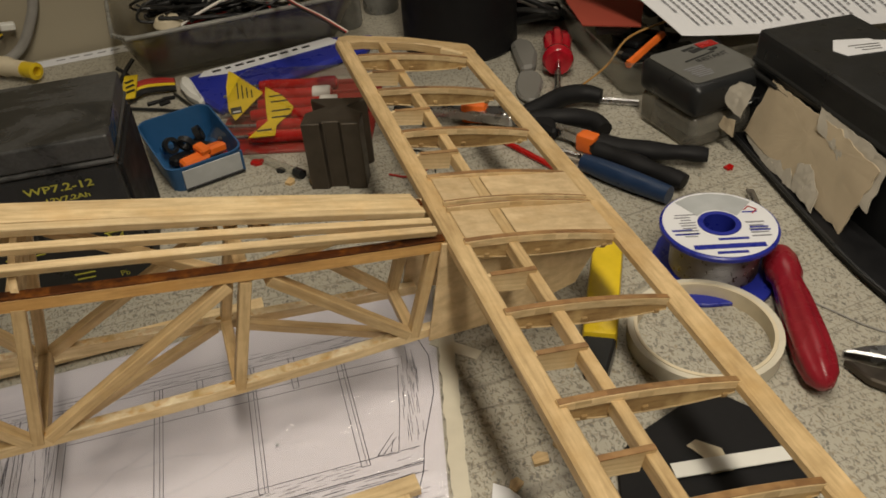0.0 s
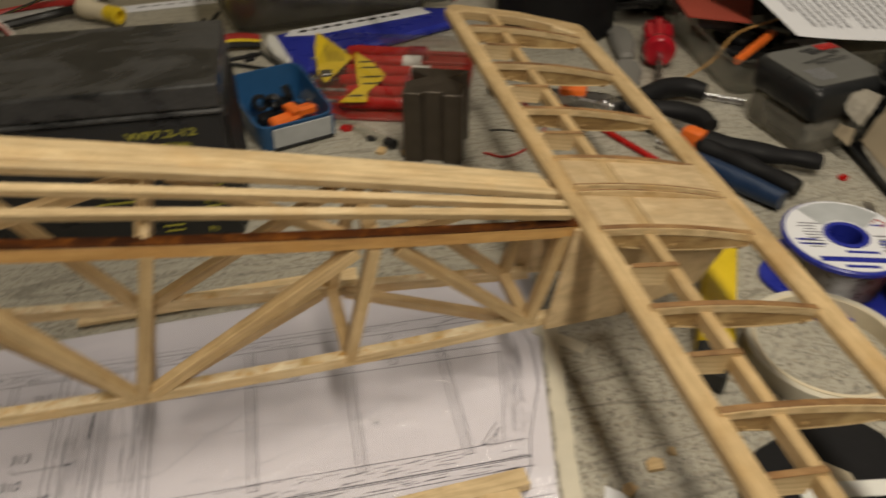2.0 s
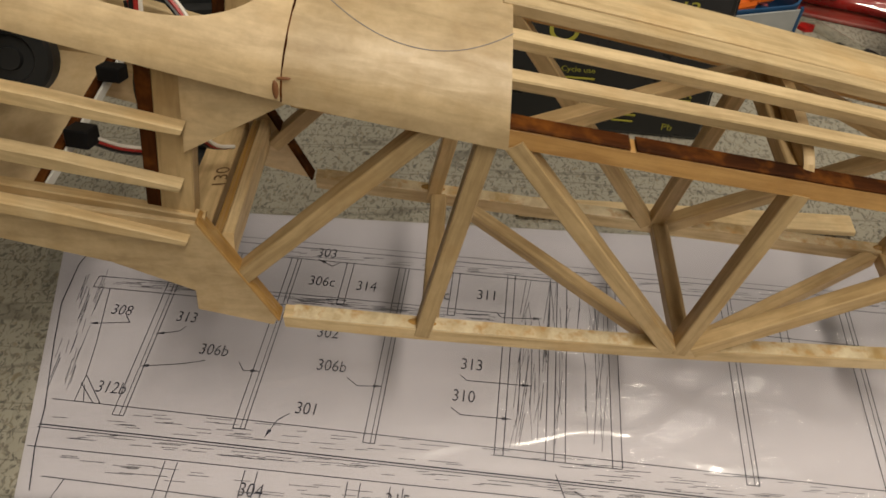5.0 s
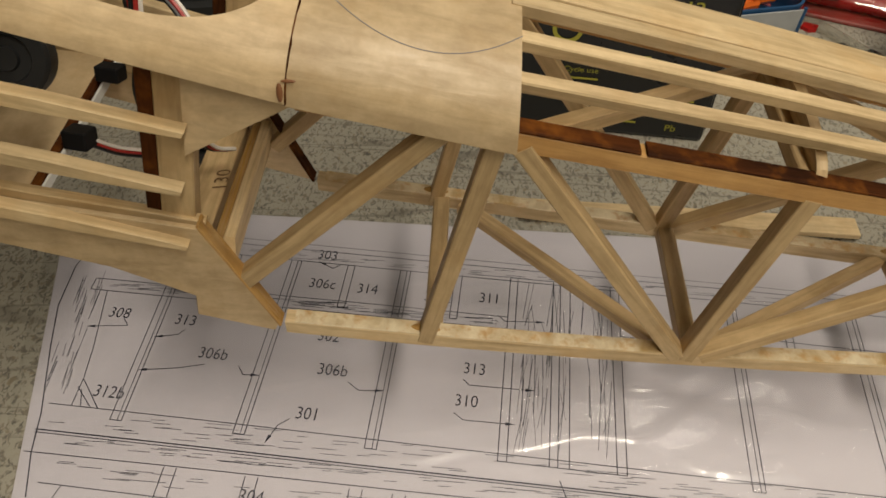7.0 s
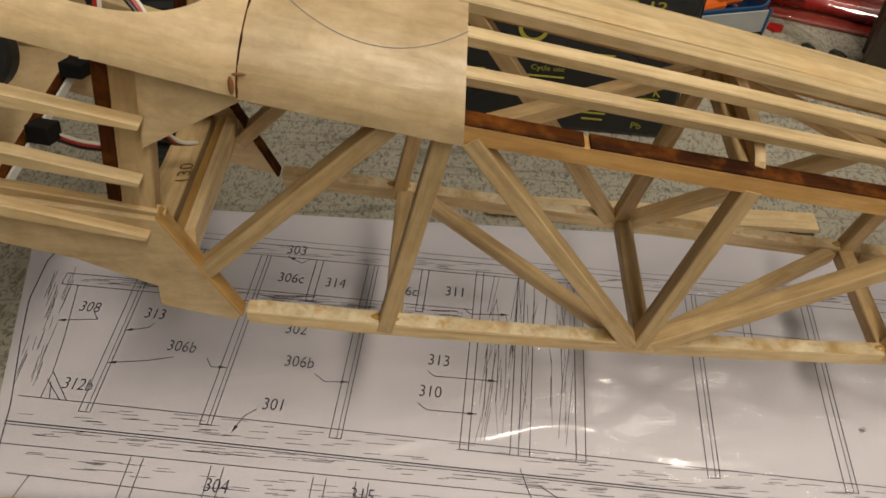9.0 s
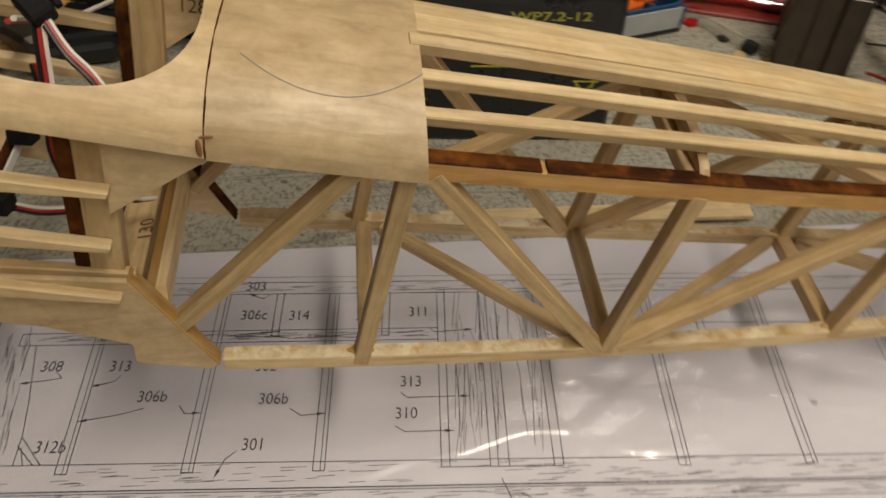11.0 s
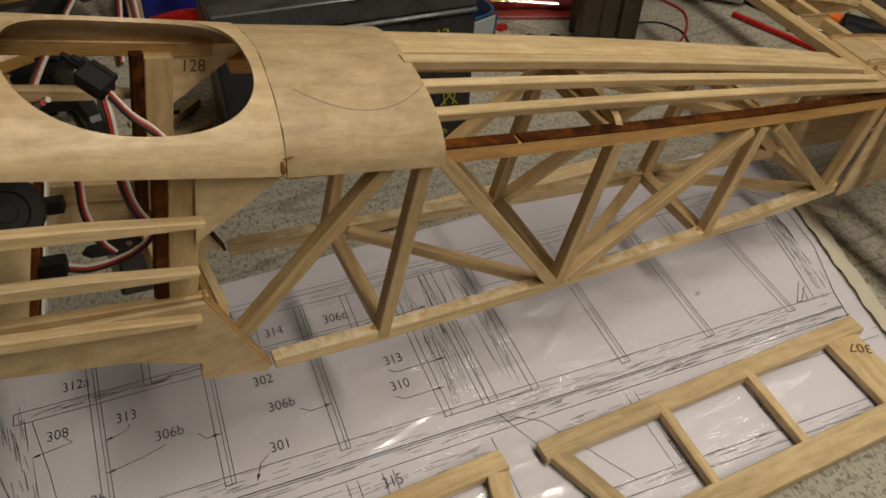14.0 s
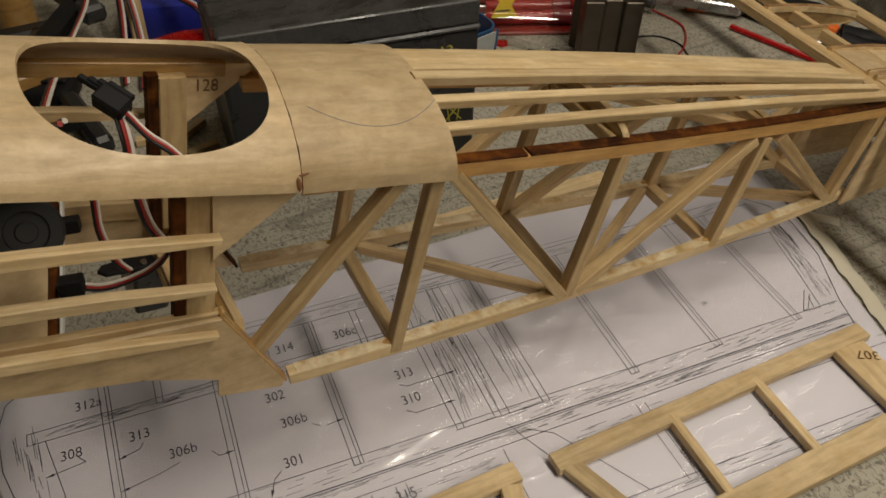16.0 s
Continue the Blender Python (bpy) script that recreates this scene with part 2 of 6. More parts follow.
def laminate():
    """Off-white bench top with short dark and brown flecks."""
    m = material("speckled_bench_laminate", 0.35)
    n = Nodes(m)
    vec = n.coords("Object", (1, 1, 1))
    warp = noise_of(n, vec, 260.0, 2, 0.5)
    wv = n.add("ShaderNodeVectorMath", [(0, vec), (1, (0.0035, 0.0035, 0.0))], op="ADD")
    off = n.add("ShaderNodeVectorMath", [(0, (warp[0], 1)), (1, (0.006, 0.006, 0.0))], op="MULTIPLY")
    n.t.links.new(off.outputs[0], wv.inputs[1])
    cloud = noise_of(n, vec, 9.0, 5, 0.6)
    base = n.mix((0.365, 0.345, 0.28), (0.475, 0.45, 0.38), cloud)
    for turn, scale, limit, tone in ((0.3, (640, 270, 1), 0.39, (0.16, 0.145, 0.12)), (1.7, (600, 250, 1), 0.375, (0.22, 0.19, 0.14)), (2.7, (760, 320, 1), 0.37, (0.10, 0.10, 0.09)), (0.9, (420, 380, 1), 0.33, (0.30, 0.25, 0.17))):
        mp = n.t.nodes.new("ShaderNodeMapping")
        mp.inputs["Scale"].default_value, mp.inputs["Rotation"].default_value = scale, (0, 0, turn)
        n.t.links.new(wv.outputs[0], mp.inputs["Vector"])
        f = noise_of(n, (mp, 0), 1.0, 1.0, 0.4)
        mask = n.ramp(f, [(limit - 0.045, (0.75, 0.75, 0.75)), (limit + 0.03, (0, 0, 0))])
        base = n.mix(base, tone, (mask, 0))
    for turn, sc in ((0.25, (2.2, 46, 1)), (1.35, (3.0, 60, 1))):
        mp = n.t.nodes.new("ShaderNodeMapping")
        mp.inputs["Scale"].default_value, mp.inputs["Rotation"].default_value = sc, (0, 0, turn)
        n.t.links.new(vec[0].outputs[0], mp.inputs["Vector"])
        f = noise_of(n, (mp, 0), 1.0, 0.0, 0.4, 0.3)
        mask = n.ramp(f, [(0.488, (0, 0, 0)), (0.5, (0.55, 0.55, 0.55)), (0.512, (0, 0, 0))])
        base = n.mix(base, (0.13, 0.12, 0.10), (mask, 0))
    n.out("Base Color", base)
    rr = n.ramp(cloud, [(0.3, (0.28,) * 3), (0.7, (0.5,) * 3)])
    n.out("Roughness", (rr, 0))
    n.bump(cloud, 0.1, 0.0005)
    return m


LAMINATE = laminate()


def plan_paper():
    """Plan paper: pale, a little blue and cloudy."""
    m = material("plan_paper", 0.5, colour=(0.5, 0.5, 0.54))
    n = Nodes(m)
    vec = n.coords("Object", (1, 1, 1))
    tone = noise_of(n, vec, 8.0, 4, 0.6)
    n.out("Base Color", n.mix((0.585, 0.563, 0.60), (0.665, 0.642, 0.68), tone))
    return m


def thin_film():
    """Clear plastic film: see-through, with gloss by its angle."""
    m = bpy.data.materials.new("clear_film")
    m.use_nodes = True
    n = Nodes(m)
    t = n.t
    t.nodes.remove(n.b)
    seen, gloss, mix, fres = (t.nodes.new(k) for k in ("ShaderNodeBsdfTransparent", "ShaderNodeBsdfGlossy", "ShaderNodeMixShader", "ShaderNodeFresnel"))
    seen.inputs[0].default_value = (0.96, 0.96, 0.96, 1)
    soft, both = t.nodes.new("ShaderNodeBsdfGlossy"), t.nodes.new("ShaderNodeMixShader")
    gloss.inputs["Roughness"].default_value = 0.13
    soft.inputs["Roughness"].default_value = 0.36
    both.inputs[0].default_value = 0.55
    t.links.new(gloss.outputs[0], both.inputs[1])
    t.links.new(soft.outputs[0], both.inputs[2])
    fres.inputs["IOR"].default_value = 1.95
    n.b = gloss
    patch = n.ramp(noise_of(n, n.coords("Object", (1, 1, 1)), 19.0, 3, 0.55), [(0.40, (0.05,) * 3), (0.62, (1.0,) * 3)])
    folds = n.mix(noise_of(n, n.coords("Object", (17, 210, 1), (0, 0, -0.2)), 1.0, 2, 0.5, 1.3), noise_of(n, n.coords("Object", (22, 190, 1), (0, 0, 0.5)), 1.0, 2, 0.5, 1.3), 0.45)
    lift = n.mix((0, 0, 0), folds, (patch, 0))
    rough = n.bump(lift, 1.0, 0.0005)
    t.links.new(rough.outputs[0], soft.inputs["Normal"])
    t.links.new(fres.outputs[0], mix.inputs[0])
    t.links.new(seen.outputs[0], mix.inputs[1])
    t.links.new(both.outputs[0], mix.inputs[2])
    t.links.new(mix.outputs[0], t.nodes["Material Output"].inputs[0])
    return m


FILM = thin_film()
PLAN = plan_paper()


# ---- building helpers ----
def thing(name, label, category, at=(0, 0, 0), group="", kind=""):
    ob = new(name)
    ob.empty_display_size = 0.01
    ob.location = at
    return tagged(ob, label, category, group, kind)


def finish(name, bm, mat, smooth=False):
    me = bpy.data.meshes.new(name)
    bm.normal_update()
    bm.to_mesh(me)
    bm.free()
    for mt in (mat if isinstance(mat, (list, tuple)) else [mat]):
        me.materials.append(mt)
    if smooth:
        for p in me.polygons:
            p.use_smooth = True
        me.set_sharp_from_angle(angle=radians(38))
    return me


def part(name, bm, mat, parent, label="", smooth=False):
    """One mesh under a thing or a part; the mesh is given in world places."""
    ob = new(name, finish(name, bm, mat, smooth))
    if parent is not None:
        ob.parent = parent
        base = Vector(parent.location)
        up = parent.parent
        while up is not None:
            base += Vector(up.location)
            up = up.parent
        ob.location = -base
    if label:
        ob["label"] = label
    return ob


def sub(name, bm, mat, parent, label="", smooth=False):
    """A mesh under a part whose own mesh lies in world places."""
    ob = new(name, finish(name, bm, mat, smooth))
    ob.parent = parent
    if label:
        ob["label"] = label
    return ob


def stick(a, b, w, h=None, up=(0, 0, 1), bevel=0.0004, bm=None, bow=0.0):
    """A square strip of wood from a to b, with u of its UV map along it. w: sideways, h: along up."""
    h = h or w
    bm = bm or bmesh.new()
    a, b, up = Vector(a), Vector(b), Vector(up)
    d = (b - a)
    length = d.length
    d.normalize()
    side = d.cross(up).normalized()
    top = side.cross(d).normalized()
    uv = bm.loops.layers.uv.verify()
    k = min(bevel, w * 0.3, h * 0.3)
    prof = [(-w / 2 + k, -h / 2), (w / 2 - k, -h / 2), (w / 2, -h / 2 + k), (w / 2, h / 2 - k), (w / 2 - k, h / 2), (-w / 2 + k, h / 2), (-w / 2, h / 2 - k), (-w / 2, -h / 2 + k)]
    steps = 1 if not bow else 8
    rings = []
    for i in range(steps + 1):
        f = i / steps
        c = a + d * length * f + top * bow * 4 * f * (1 - f)
        rings.append([bm.verts.new(c + side * x + top * z) for x, z in prof])
    ou, ov = random.random() * 3, random.random() * 3
    n = len(prof)
    for i in range(steps):
        for j in range(n):
            face = bm.faces.new((rings[i][j], rings[i][(j + 1) % n], rings[i + 1][(j + 1) % n], rings[i + 1][j]))
            for loop, (fi, fj) in zip(face.loops, ((i, j), (i, j + 1), (i + 1, j + 1), (i + 1, j))):
                loop[uv].uv = (ou + fi / steps * length, ov + fj * (w + h) / 4)
    for ring, turn in ((rings[0], True), (rings[-1], False)):
        face = bm.faces.new(ring[::-1] if turn else ring)
        for loop in face.loops:
            q = loop.vert.co - a
            loop[uv].uv = (ou + q.dot(side) * 6, ov + q.dot(top) * 0.3)
    bmesh.ops.recalc_face_normals(bm, faces=bm.faces)
    return bm


def block(size, m=None, bevel=0.001, bm=None, seg=1):
    """A bevelled box of that size with its base at z = 0, placed by m, with a UV map in metres."""
    out = bm or bmesh.new()
    bm = bmesh.new()
    bmesh.ops.create_cube(bm, size=1.0)
    for v in bm.verts:
        v.co = Vector((v.co.x * size[0], v.co.y * size[1], (v.co.z + 0.5) * size[2]))
    if bevel:
        bmesh.ops.bevel(bm, geom=bm.edges[:], offset=bevel, segments=seg, affect="EDGES", profile=0.5)
    return pour(bm, m, out)


def pour(bm, m, out):
    """Moves bm by m into out, with a UV map in metres."""
    if m is not None:
        bm.transform(m)
    bm.normal_update()
    uv = bm.loops.layers.uv.verify()
    inv = m.inverted() if m is not None else Matrix()
    for f in bm.faces:
        nrm = inv.to_3x3() @ f.normal
        ax = max(range(3), key=lambda i: abs(nrm[i]))
        for loop in f.loops:
            c = inv @ loop.vert.co
            loop[uv].uv = ((c.x, c.y), (c.x, c.z), (c.y, c.z))[2 - ax if ax != 1 else 1] if ax != 0 else (c.y, c.z)
    me = bpy.data.meshes.new("pour")
    bm.to_mesh(me)
    bm.free()
    out.from_mesh(me)
    bpy.data.meshes.remove(me)
    return out


def prism(points, depth, m=None, bevel=0.0, bm=None):
    """A flat outline in x and y, raised by depth along z, placed by m."""
    out = bm or bmesh.new()
    b = bmesh.new()
    low = [b.verts.new((x, y, 0)) for x, y in points]
    high = [b.verts.new((x, y, depth)) for x, y in points]
    b.faces.new(low[::-1])
    b.faces.new(high)
    n = len(points)
    for i in range(n):
        b.faces.new((low[i], low[(i + 1) % n], high[(i + 1) % n], high[i]))
    bmesh.ops.recalc_face_normals(b, faces=b.faces)
    if bevel:
        bmesh.ops.bevel(b, geom=b.edges[:], offset=bevel, segments=1, affect="EDGES", profile=0.5)
    return pour(b, m, out)


def lathe(profile, m=None, n=48, bm=None, closed=False):
    """Turns a profile of (radius, height) round z."""
    out = bm or bmesh.new()
    b = bmesh.new()
    rings = []
    for r, z in profile:
        rings.append([b.verts.new((r * math.cos(math.tau * i / n), r * math.sin(math.tau * i / n), z)) for i in range(n)] if r > 1e-6 else [b.verts.new((0, 0, z))])
    pairs = list(zip(rings, rings[1:])) + ([(rings[-1], rings[0])] if closed else [])
    for p, q in pairs:
        for i in range(n):
            j = (i + 1) % n
            if len(p) == 1 and len(q) == 1:
                continue
            if len(p) == 1:
                b.faces.new((p[0], q[i], q[j]))
            elif len(q) == 1:
                b.faces.new((p[i], p[j], q[0]))
            else:
                b.faces.new((p[i], p[j], q[j], q[i]))
    bmesh.ops.recalc_face_normals(b, faces=b.faces)
    return pour(b, m, out)


def smooth_line(points, per=8):
    """A Catmull-Rom line through the points."""
    p = [Vector(q) for q in points]
    p = [p[0] * 2 - p[1]] + p + [p[-1] * 2 - p[-2]]
    out = []
    for a, b, c, d in zip(p, p[1:], p[2:], p[3:]):
        for i in range(per):
            t = i / per
            out.append(0.5 * ((2 * b) + (c - a) * t + (2 * a - 5 * b + 4 * c - d) * t * t + (3 * b - a - 3 * c + d) * t ** 3))
    out.append(p[-2])
    return out


def tube(points, radius, n=8, bm=None, per=8, flat=1.0):
    """A round cable or rod along a smooth line; radius may be a function of the way along, 0 to 1."""
    bm = bm or bmesh.new()
    line = smooth_line(points, per) if len(points) > 2 else [Vector(q) for q in points]
    rings, ref = [], Vector((0, 0, 1))
    for i, c in enumerate(line):
        d = (line[min(i + 1, len(line) - 1)] - line[max(i - 1, 0)]).normalized()
        if abs(d.dot(ref)) > 0.98:
            ref = Vector((1, 0, 0))
        s = d.cross(ref).normalized()
        u = s.cross(d).normalized()
        ref = u
        r = radius(i / (len(line) - 1)) if callable(radius) else radius
        rings.append([bm.verts.new(c + s * r * math.cos(math.tau * k / n) + u * r * flat * math.sin(math.tau * k / n)) for k in range(n)])
    for p, q in zip(rings, rings[1:]):
        for k in range(n):
            bm.faces.new((p[k], p[(k + 1) % n], q[(k + 1) % n], q[k]))
    bm.faces.new(rings[0][::-1])
    bm.faces.new(rings[-1])
    bmesh.ops.recalc_face_normals(bm, faces=bm.faces)
    return bm


def writing(name, text, size, m, mat, parent, label="", squeeze=1.0, thick=0.0):
    """Lettering in Blender's own font, as a mesh under its thing; m places its middle."""
    cu = bpy.data.curves.new(name, "FONT")
    cu.body, cu.size, cu.align_x, cu.align_y, cu.resolution_u, cu.offset = text, size, "CENTER", "CENTER", 3, thick
    tmp = bpy.data.objects.new(name, cu)
    me = bpy.data.meshes.new_from_object(tmp)
    bpy.data.objects.remove(tmp)
    bpy.data.curves.remove(cu)
    me.transform(m @ Matrix.Diagonal((squeeze, 1, 1, 1)))
    me.materials.clear()
    me.materials.append(mat)
    ob = new(name, me)
    ob.parent = parent
    if parent.type == "EMPTY":
        ob.location = -Vector(parent.location)
    if label:
        ob["label"] = label
    return ob


# ---- the bench and the room ----
def slab(name, x0, x1, y0, y1, z0, z1, mat, label, category):
    bm = block((x1 - x0, y1 - y0, z1 - z0), Matrix.Translation(((x0 + x1) / 2, (y0 + y1) / 2, z0)), 0.002)
    return tagged(part(name, bm, mat, None), label, category, kind="structure")


slab("bench_top", -1.3, 1.5, -0.62, 0.915, -0.04, 0.0, LAMINATE, "worn off-white bench top with dark flecks", "bench top")
slab("floor", -2.6, 2.9, -2.6, 1.04, -0.95, -0.9, WALL, "plain floor of the workshop", "floor")
slab("wall_back", -2.6, 2.9, 0.92, 1.04, -0.9, 1.5, WALL, "plain cream wall behind the bench", "wall")
slab("wall_front", -2.6, 2.9, -2.6, -2.52, -0.9, 1.5, WALL, "plain cream wall of the workshop", "wall")
slab("wall_left", -2.6, -2.52, -2.52, 0.92, -0.9, 1.5, WALL, "plain cream wall of the workshop", "wall")
slab("wall_right", 2.82, 2.9, -2.52, 0.92, -0.9, 1.5, WALL, "plain cream wall of the workshop", "wall")
slab("ceiling", -2.6, 2.9, -2.6, 1.04, 1.5, 1.55, WALL, "plain pale ceiling of the workshop", "ceiling")

# ---- the building plan under clear film ----
PO, PA = Vector((-0.285, 0.283)), radians(-4.2)
PU, PV = Vector((math.cos(PA), math.sin(PA))), Vector((-math.sin(PA), math.cos(PA)))


def on_plan(u, v):
    return PO + PU * u + PV * v


plan = thing("building_plan", "printed tailplane plan under wrinkled clear film taped to the bench", "plan", (-0.1, 0.3, 0.0))


def sheet_mesh():
    """The paper: a sheet that bends a little, with slanted ends."""
    bm = bmesh.new()
    nx, ny = 90, 44
    rows = []
    for j in range(ny + 1):
        v = j / ny
        y0 = 0.205
        row = []
        for i in range(nx + 1):
            u = i / nx
            left = Vector((-0.306 - 0.044 * v, 0.205 + 0.197 * v))
            right = Vector((0.0778 + 0.060 * v, 0.186 + 0.203 * v))
            p = left.lerp(right, u)
            edge = min(u, 1 - u, v, 1 - v)
            z = 0.0005 + 0.0002 * (noise.noise(Vector((p.x * 14, p.y * 22, 0))) + 0.6) * min(1, edge * 14)
            row.append(bm.verts.new((p.x, p.y, max(0.0004, z))))
        rows.append(row)
    for j in range(ny):
        for i in range(nx):
            bm.faces.new((rows[j][i], rows[j][i + 1], rows[j + 1][i + 1], rows[j + 1][i]))
    ret = bmesh.ops.extrude_face_region(bm, geom=bm.faces[:])
    low = [g for g in ret["geom"] if isinstance(g, bmesh.types.BMVert)]
    for q in low:
        q.co.z -= 0.0003
    bmesh.ops.recalc_face_normals(bm, faces=bm.faces)
    return bm


part("paper_sheet", sheet_mesh(), PLAN, plan, smooth=True)


def paper_z(x, y):
    return 0.0005 + 0.0002 * (noise.noise(Vector((x * 14, y * 22, 0))) + 0.6) + 0.00008


def crease(x, y, along, across, turn, seed):
    """A sharp fold where a stretched noise crosses zero."""
    c, s = math.cos(turn), math.sin(turn)
    u, v = c * x + s * y, c * y - s * x
    q = Vector((u * along, v * across + 0.5 * noise.noise(Vector((u * 30, v * 30, seed + 3))), seed))
    return max(0.0, 1 - abs(noise.noise(q)) / 0.24)


def film_mesh():
    """The wrinkled clear film over the paper."""
    bm = bmesh.new()
    nx, ny = 440, 230
    rows = []
    for j in range(ny + 1):
        v = j / ny
        left, right = Vector((-0.312 - 0.046 * v, 0.199 + 0.207 * v)), Vector((0.086 + 0.063 * v, 0.182 + 0.213 * v))
        row = []
        for i in range(nx + 1):
            u = i / nx
            p = left.lerp(right, u)
            patch = max(0.0, min(1.0, 0.78 + 1.4 * noise.noise(Vector((p.x * 13, p.y * 17, 5)))))
            near = max(0.3, min(1.0, (0.345 - p.y) / 0.05))
            h = crease(p.x, p.y, 6, 46, 0.24, 1) + 0.9 * crease(p.x, p.y, 5, 38, -0.10, 2) + 0.5 * crease(p.x, p.y, 9, 52, 0.55, 3)
            z = 0.0010 + 0.00010 * noise.noise(Vector((p.x * 14, p.y * 22, 0))) + 0.00055 * h * h * patch * near + 0.00003 * noise.noise(Vector((p.x * 90, p.y * 260, 9)))
            row.append(bm.verts.new((p.x, p.y, min(0.0021, z))))
        rows.append(row)
    for j in range(ny):
        for i in range(nx):
            bm.faces.new((rows[j][i], rows[j][i + 1], rows[j + 1][i + 1], rows[j + 1][i]))
    return bm


film_sheet = part("clear_film", film_mesh(), FILM, plan, "wrinkled clear plastic film", smooth=True)
film_sheet.visible_shadow = False
LINE = 0.00036


def ink_line(bm, a, b, w=LINE):
    """A printed line on the paper between two places of the plan, laid to its bends."""
    a, b = on_plan(*a), on_plan(*b)
    n = max(1, int((b - a).length / 0.012))
    s = (b - a).normalized()
    s = Vector((s.y, -s.x)) * w / 2
    prev = None
    for i in range(n + 1):
        p = a.lerp(b, i / n)
        z = paper_z(p.x, p.y)
        now = (bm.verts.new((p.x - s.x, p.y - s.y, z)), bm.verts.new((p.x + s.x, p.y + s.y, z)))
        if prev:
            bm.faces.new((prev[0], now[0], now[1], prev[1]))
        prev = now


def ink_path(bm, points, w=LINE):
    for a, b in zip(points, points[1:]):
        ink_line(bm, a, b, w)


ink = bmesh.new()
# spar strips, centre line, auxiliary spar and leading edge
for v0, v1, w in ((0.0046, 0.0040, 1), (-0.0070, -0.0060, 1.5), (-0.0082, -0.0070, 1), (-0.0165, -0.0120, 1)):
    ink_line(ink, (-0.033, v0), (0.372, v1), LINE * w)
for v in (0.0705, 0.0640):
    ink_line(ink, (-0.041, v - 0.001), (0.1445, v))
    ink_line(ink, (0.193, v + 0.002), (0.376, v))
ink_line(ink, (-0.041, 0.0630), (-0.041, 0.0695))
for v0, v1 in ((0.0985, 0.0985), (0.0915, 0.0910)):
    ink_line(ink, (0.01, v0), (0.378, v1))
ink_line(ink, (0.01, 0.1020), (0.30, 0.1015), LINE * 0.7)
# ribs: three lines each
for u, lean in ((-0.0040, -0.002), (0.0450, 0.0005), (0.0963, 0.0), (0.2410, 0.0), (0.2917, 0.0005), (0.3432, 0.0)):
    for du in (-0.0023, 0.0006, 0.0023):
        ink_line(ink, (u + du, 0.0004), (u + du + lean, 0.064), LINE * (0.8 if du == 0.0006 else 1))
        ink_line(ink, (u + du + lean, 0.0645), (u + du + lean * 1.3, 0.0912))
    ink_line(ink, (u - 0.0023, 0.0004), (u + 0.0023, 0.0004))
# half ribs in front of the auxiliary spar
for u in (0.0180, 0.0712, 0.1206, 0.2640, 0.3165):
    for du in (-0.0016, 0.0016):
        ink_line(ink, (u + du, 0.0665), (u + du, 0.0918))
    ink_line(ink, (u - 0.0016, 0.0665), (u + 0.0016, 0.0665))
# the sheeted middle with hatching
for u in (0.1446, 0.1480, 0.1640, 0.1672, 0.1715, 0.1893, 0.1930):
    ink_line(ink, (u, 0.0012), (u - 0.0006, 0.0928))
ink_line(ink, (0.1446, 0.0012), (0.1930, 0.0010))
ink_line(ink, (0.1440, 0.0932), (0.1925, 0.0932))
rng = random.Random(4)
for _ in range(64):
    u, v = 0.150 + 0.037 * rng.random(), 0.002 + 0.072 * rng.random()
    L = 0.008 + 0.028 * rng.random()
    ink_line(ink, (u, v), (u + (rng.random() - 0.5) * 0.006, min(0.092, v + L)), LINE * (0.35 + 0.35 * rng.random()))
# tips
ink_path(ink, [(-0.0533, 0.0756), (-0.0512, 0.0525), (-0.0450, 0.0320), (-0.0385, 0.0130), (-0.0340, 0.0), (-0.0300, -0.0166), (-0.0237, -0.034)], LINE * 1.3)
ink_path(ink, [(-0.0533, 0.0756), (-0.050, 0.090), (-0.040, 0.098), (-0.010, 0.1000)], LINE * 1.3)
ink_path(ink, [(-0.0333, 0.0629), (-0.0268, 0.0326), (-0.0243, 0.0173), (-0.0238, 0.0046)])
ink_path(ink, [(0.378, 0.0985), (0.3905, 0.084), (0.3935, 0.0663), (0.3890, 0.0380), (0.3746, 0.0045), (0.3700, -0.0116), (0.360, -0.032)], LINE * 1.3)
ink_path(ink, [(0.3745, 0.0640), (0.3678, 0.031), (0.3612, 0.0046)])
for c, k in ((-0.0190, 1), (0.3560, -1)):
    ink_path(ink, [(c - 0.005 * k, 0.017), (c + 0.006 * k, 0.0046), (c + 0.003 * k, 0.0046), (c - 0.006 * k, 0.0135)])
    ink_path(ink, [(c - 0.004 * k, 0.0125), (c - 0.001 * k, 0.0046)])
# grain strokes on the strips
for _ in range(420):
    band = rng.choice(((-0.030, 0.370, -0.0055, 0.0035), (-0.028, 0.366, -0.0120, -0.0085), (0.02, 0.375, 0.0925, 0.0975), (-0.038, 0.14, 0.065, 0.069)))
    u = band[0] + (band[1] - band[0]) * rng.random()
    v = band[2] + (band[3] - band[2]) * rng.random()
    ink_line(ink, (u, v), (min(band[1], u + 0.003 + 0.009 * rng.random()), v + 0.0003), LINE * 0.6)
for _ in range(70):
    k = rng.choice((-1, 1))
    v = 0.008 + 0.055 * rng.random()
    u = (-0.032 - 0.16 * v if k < 0 else 0.3695 + 0.17 * v) + (rng.random() - 0.5) * 0.010
    ink_line(ink, (u, v), (u + 0.0015 * k, v + 0.006 + 0.010 * rng.random()), LINE * 0.6)
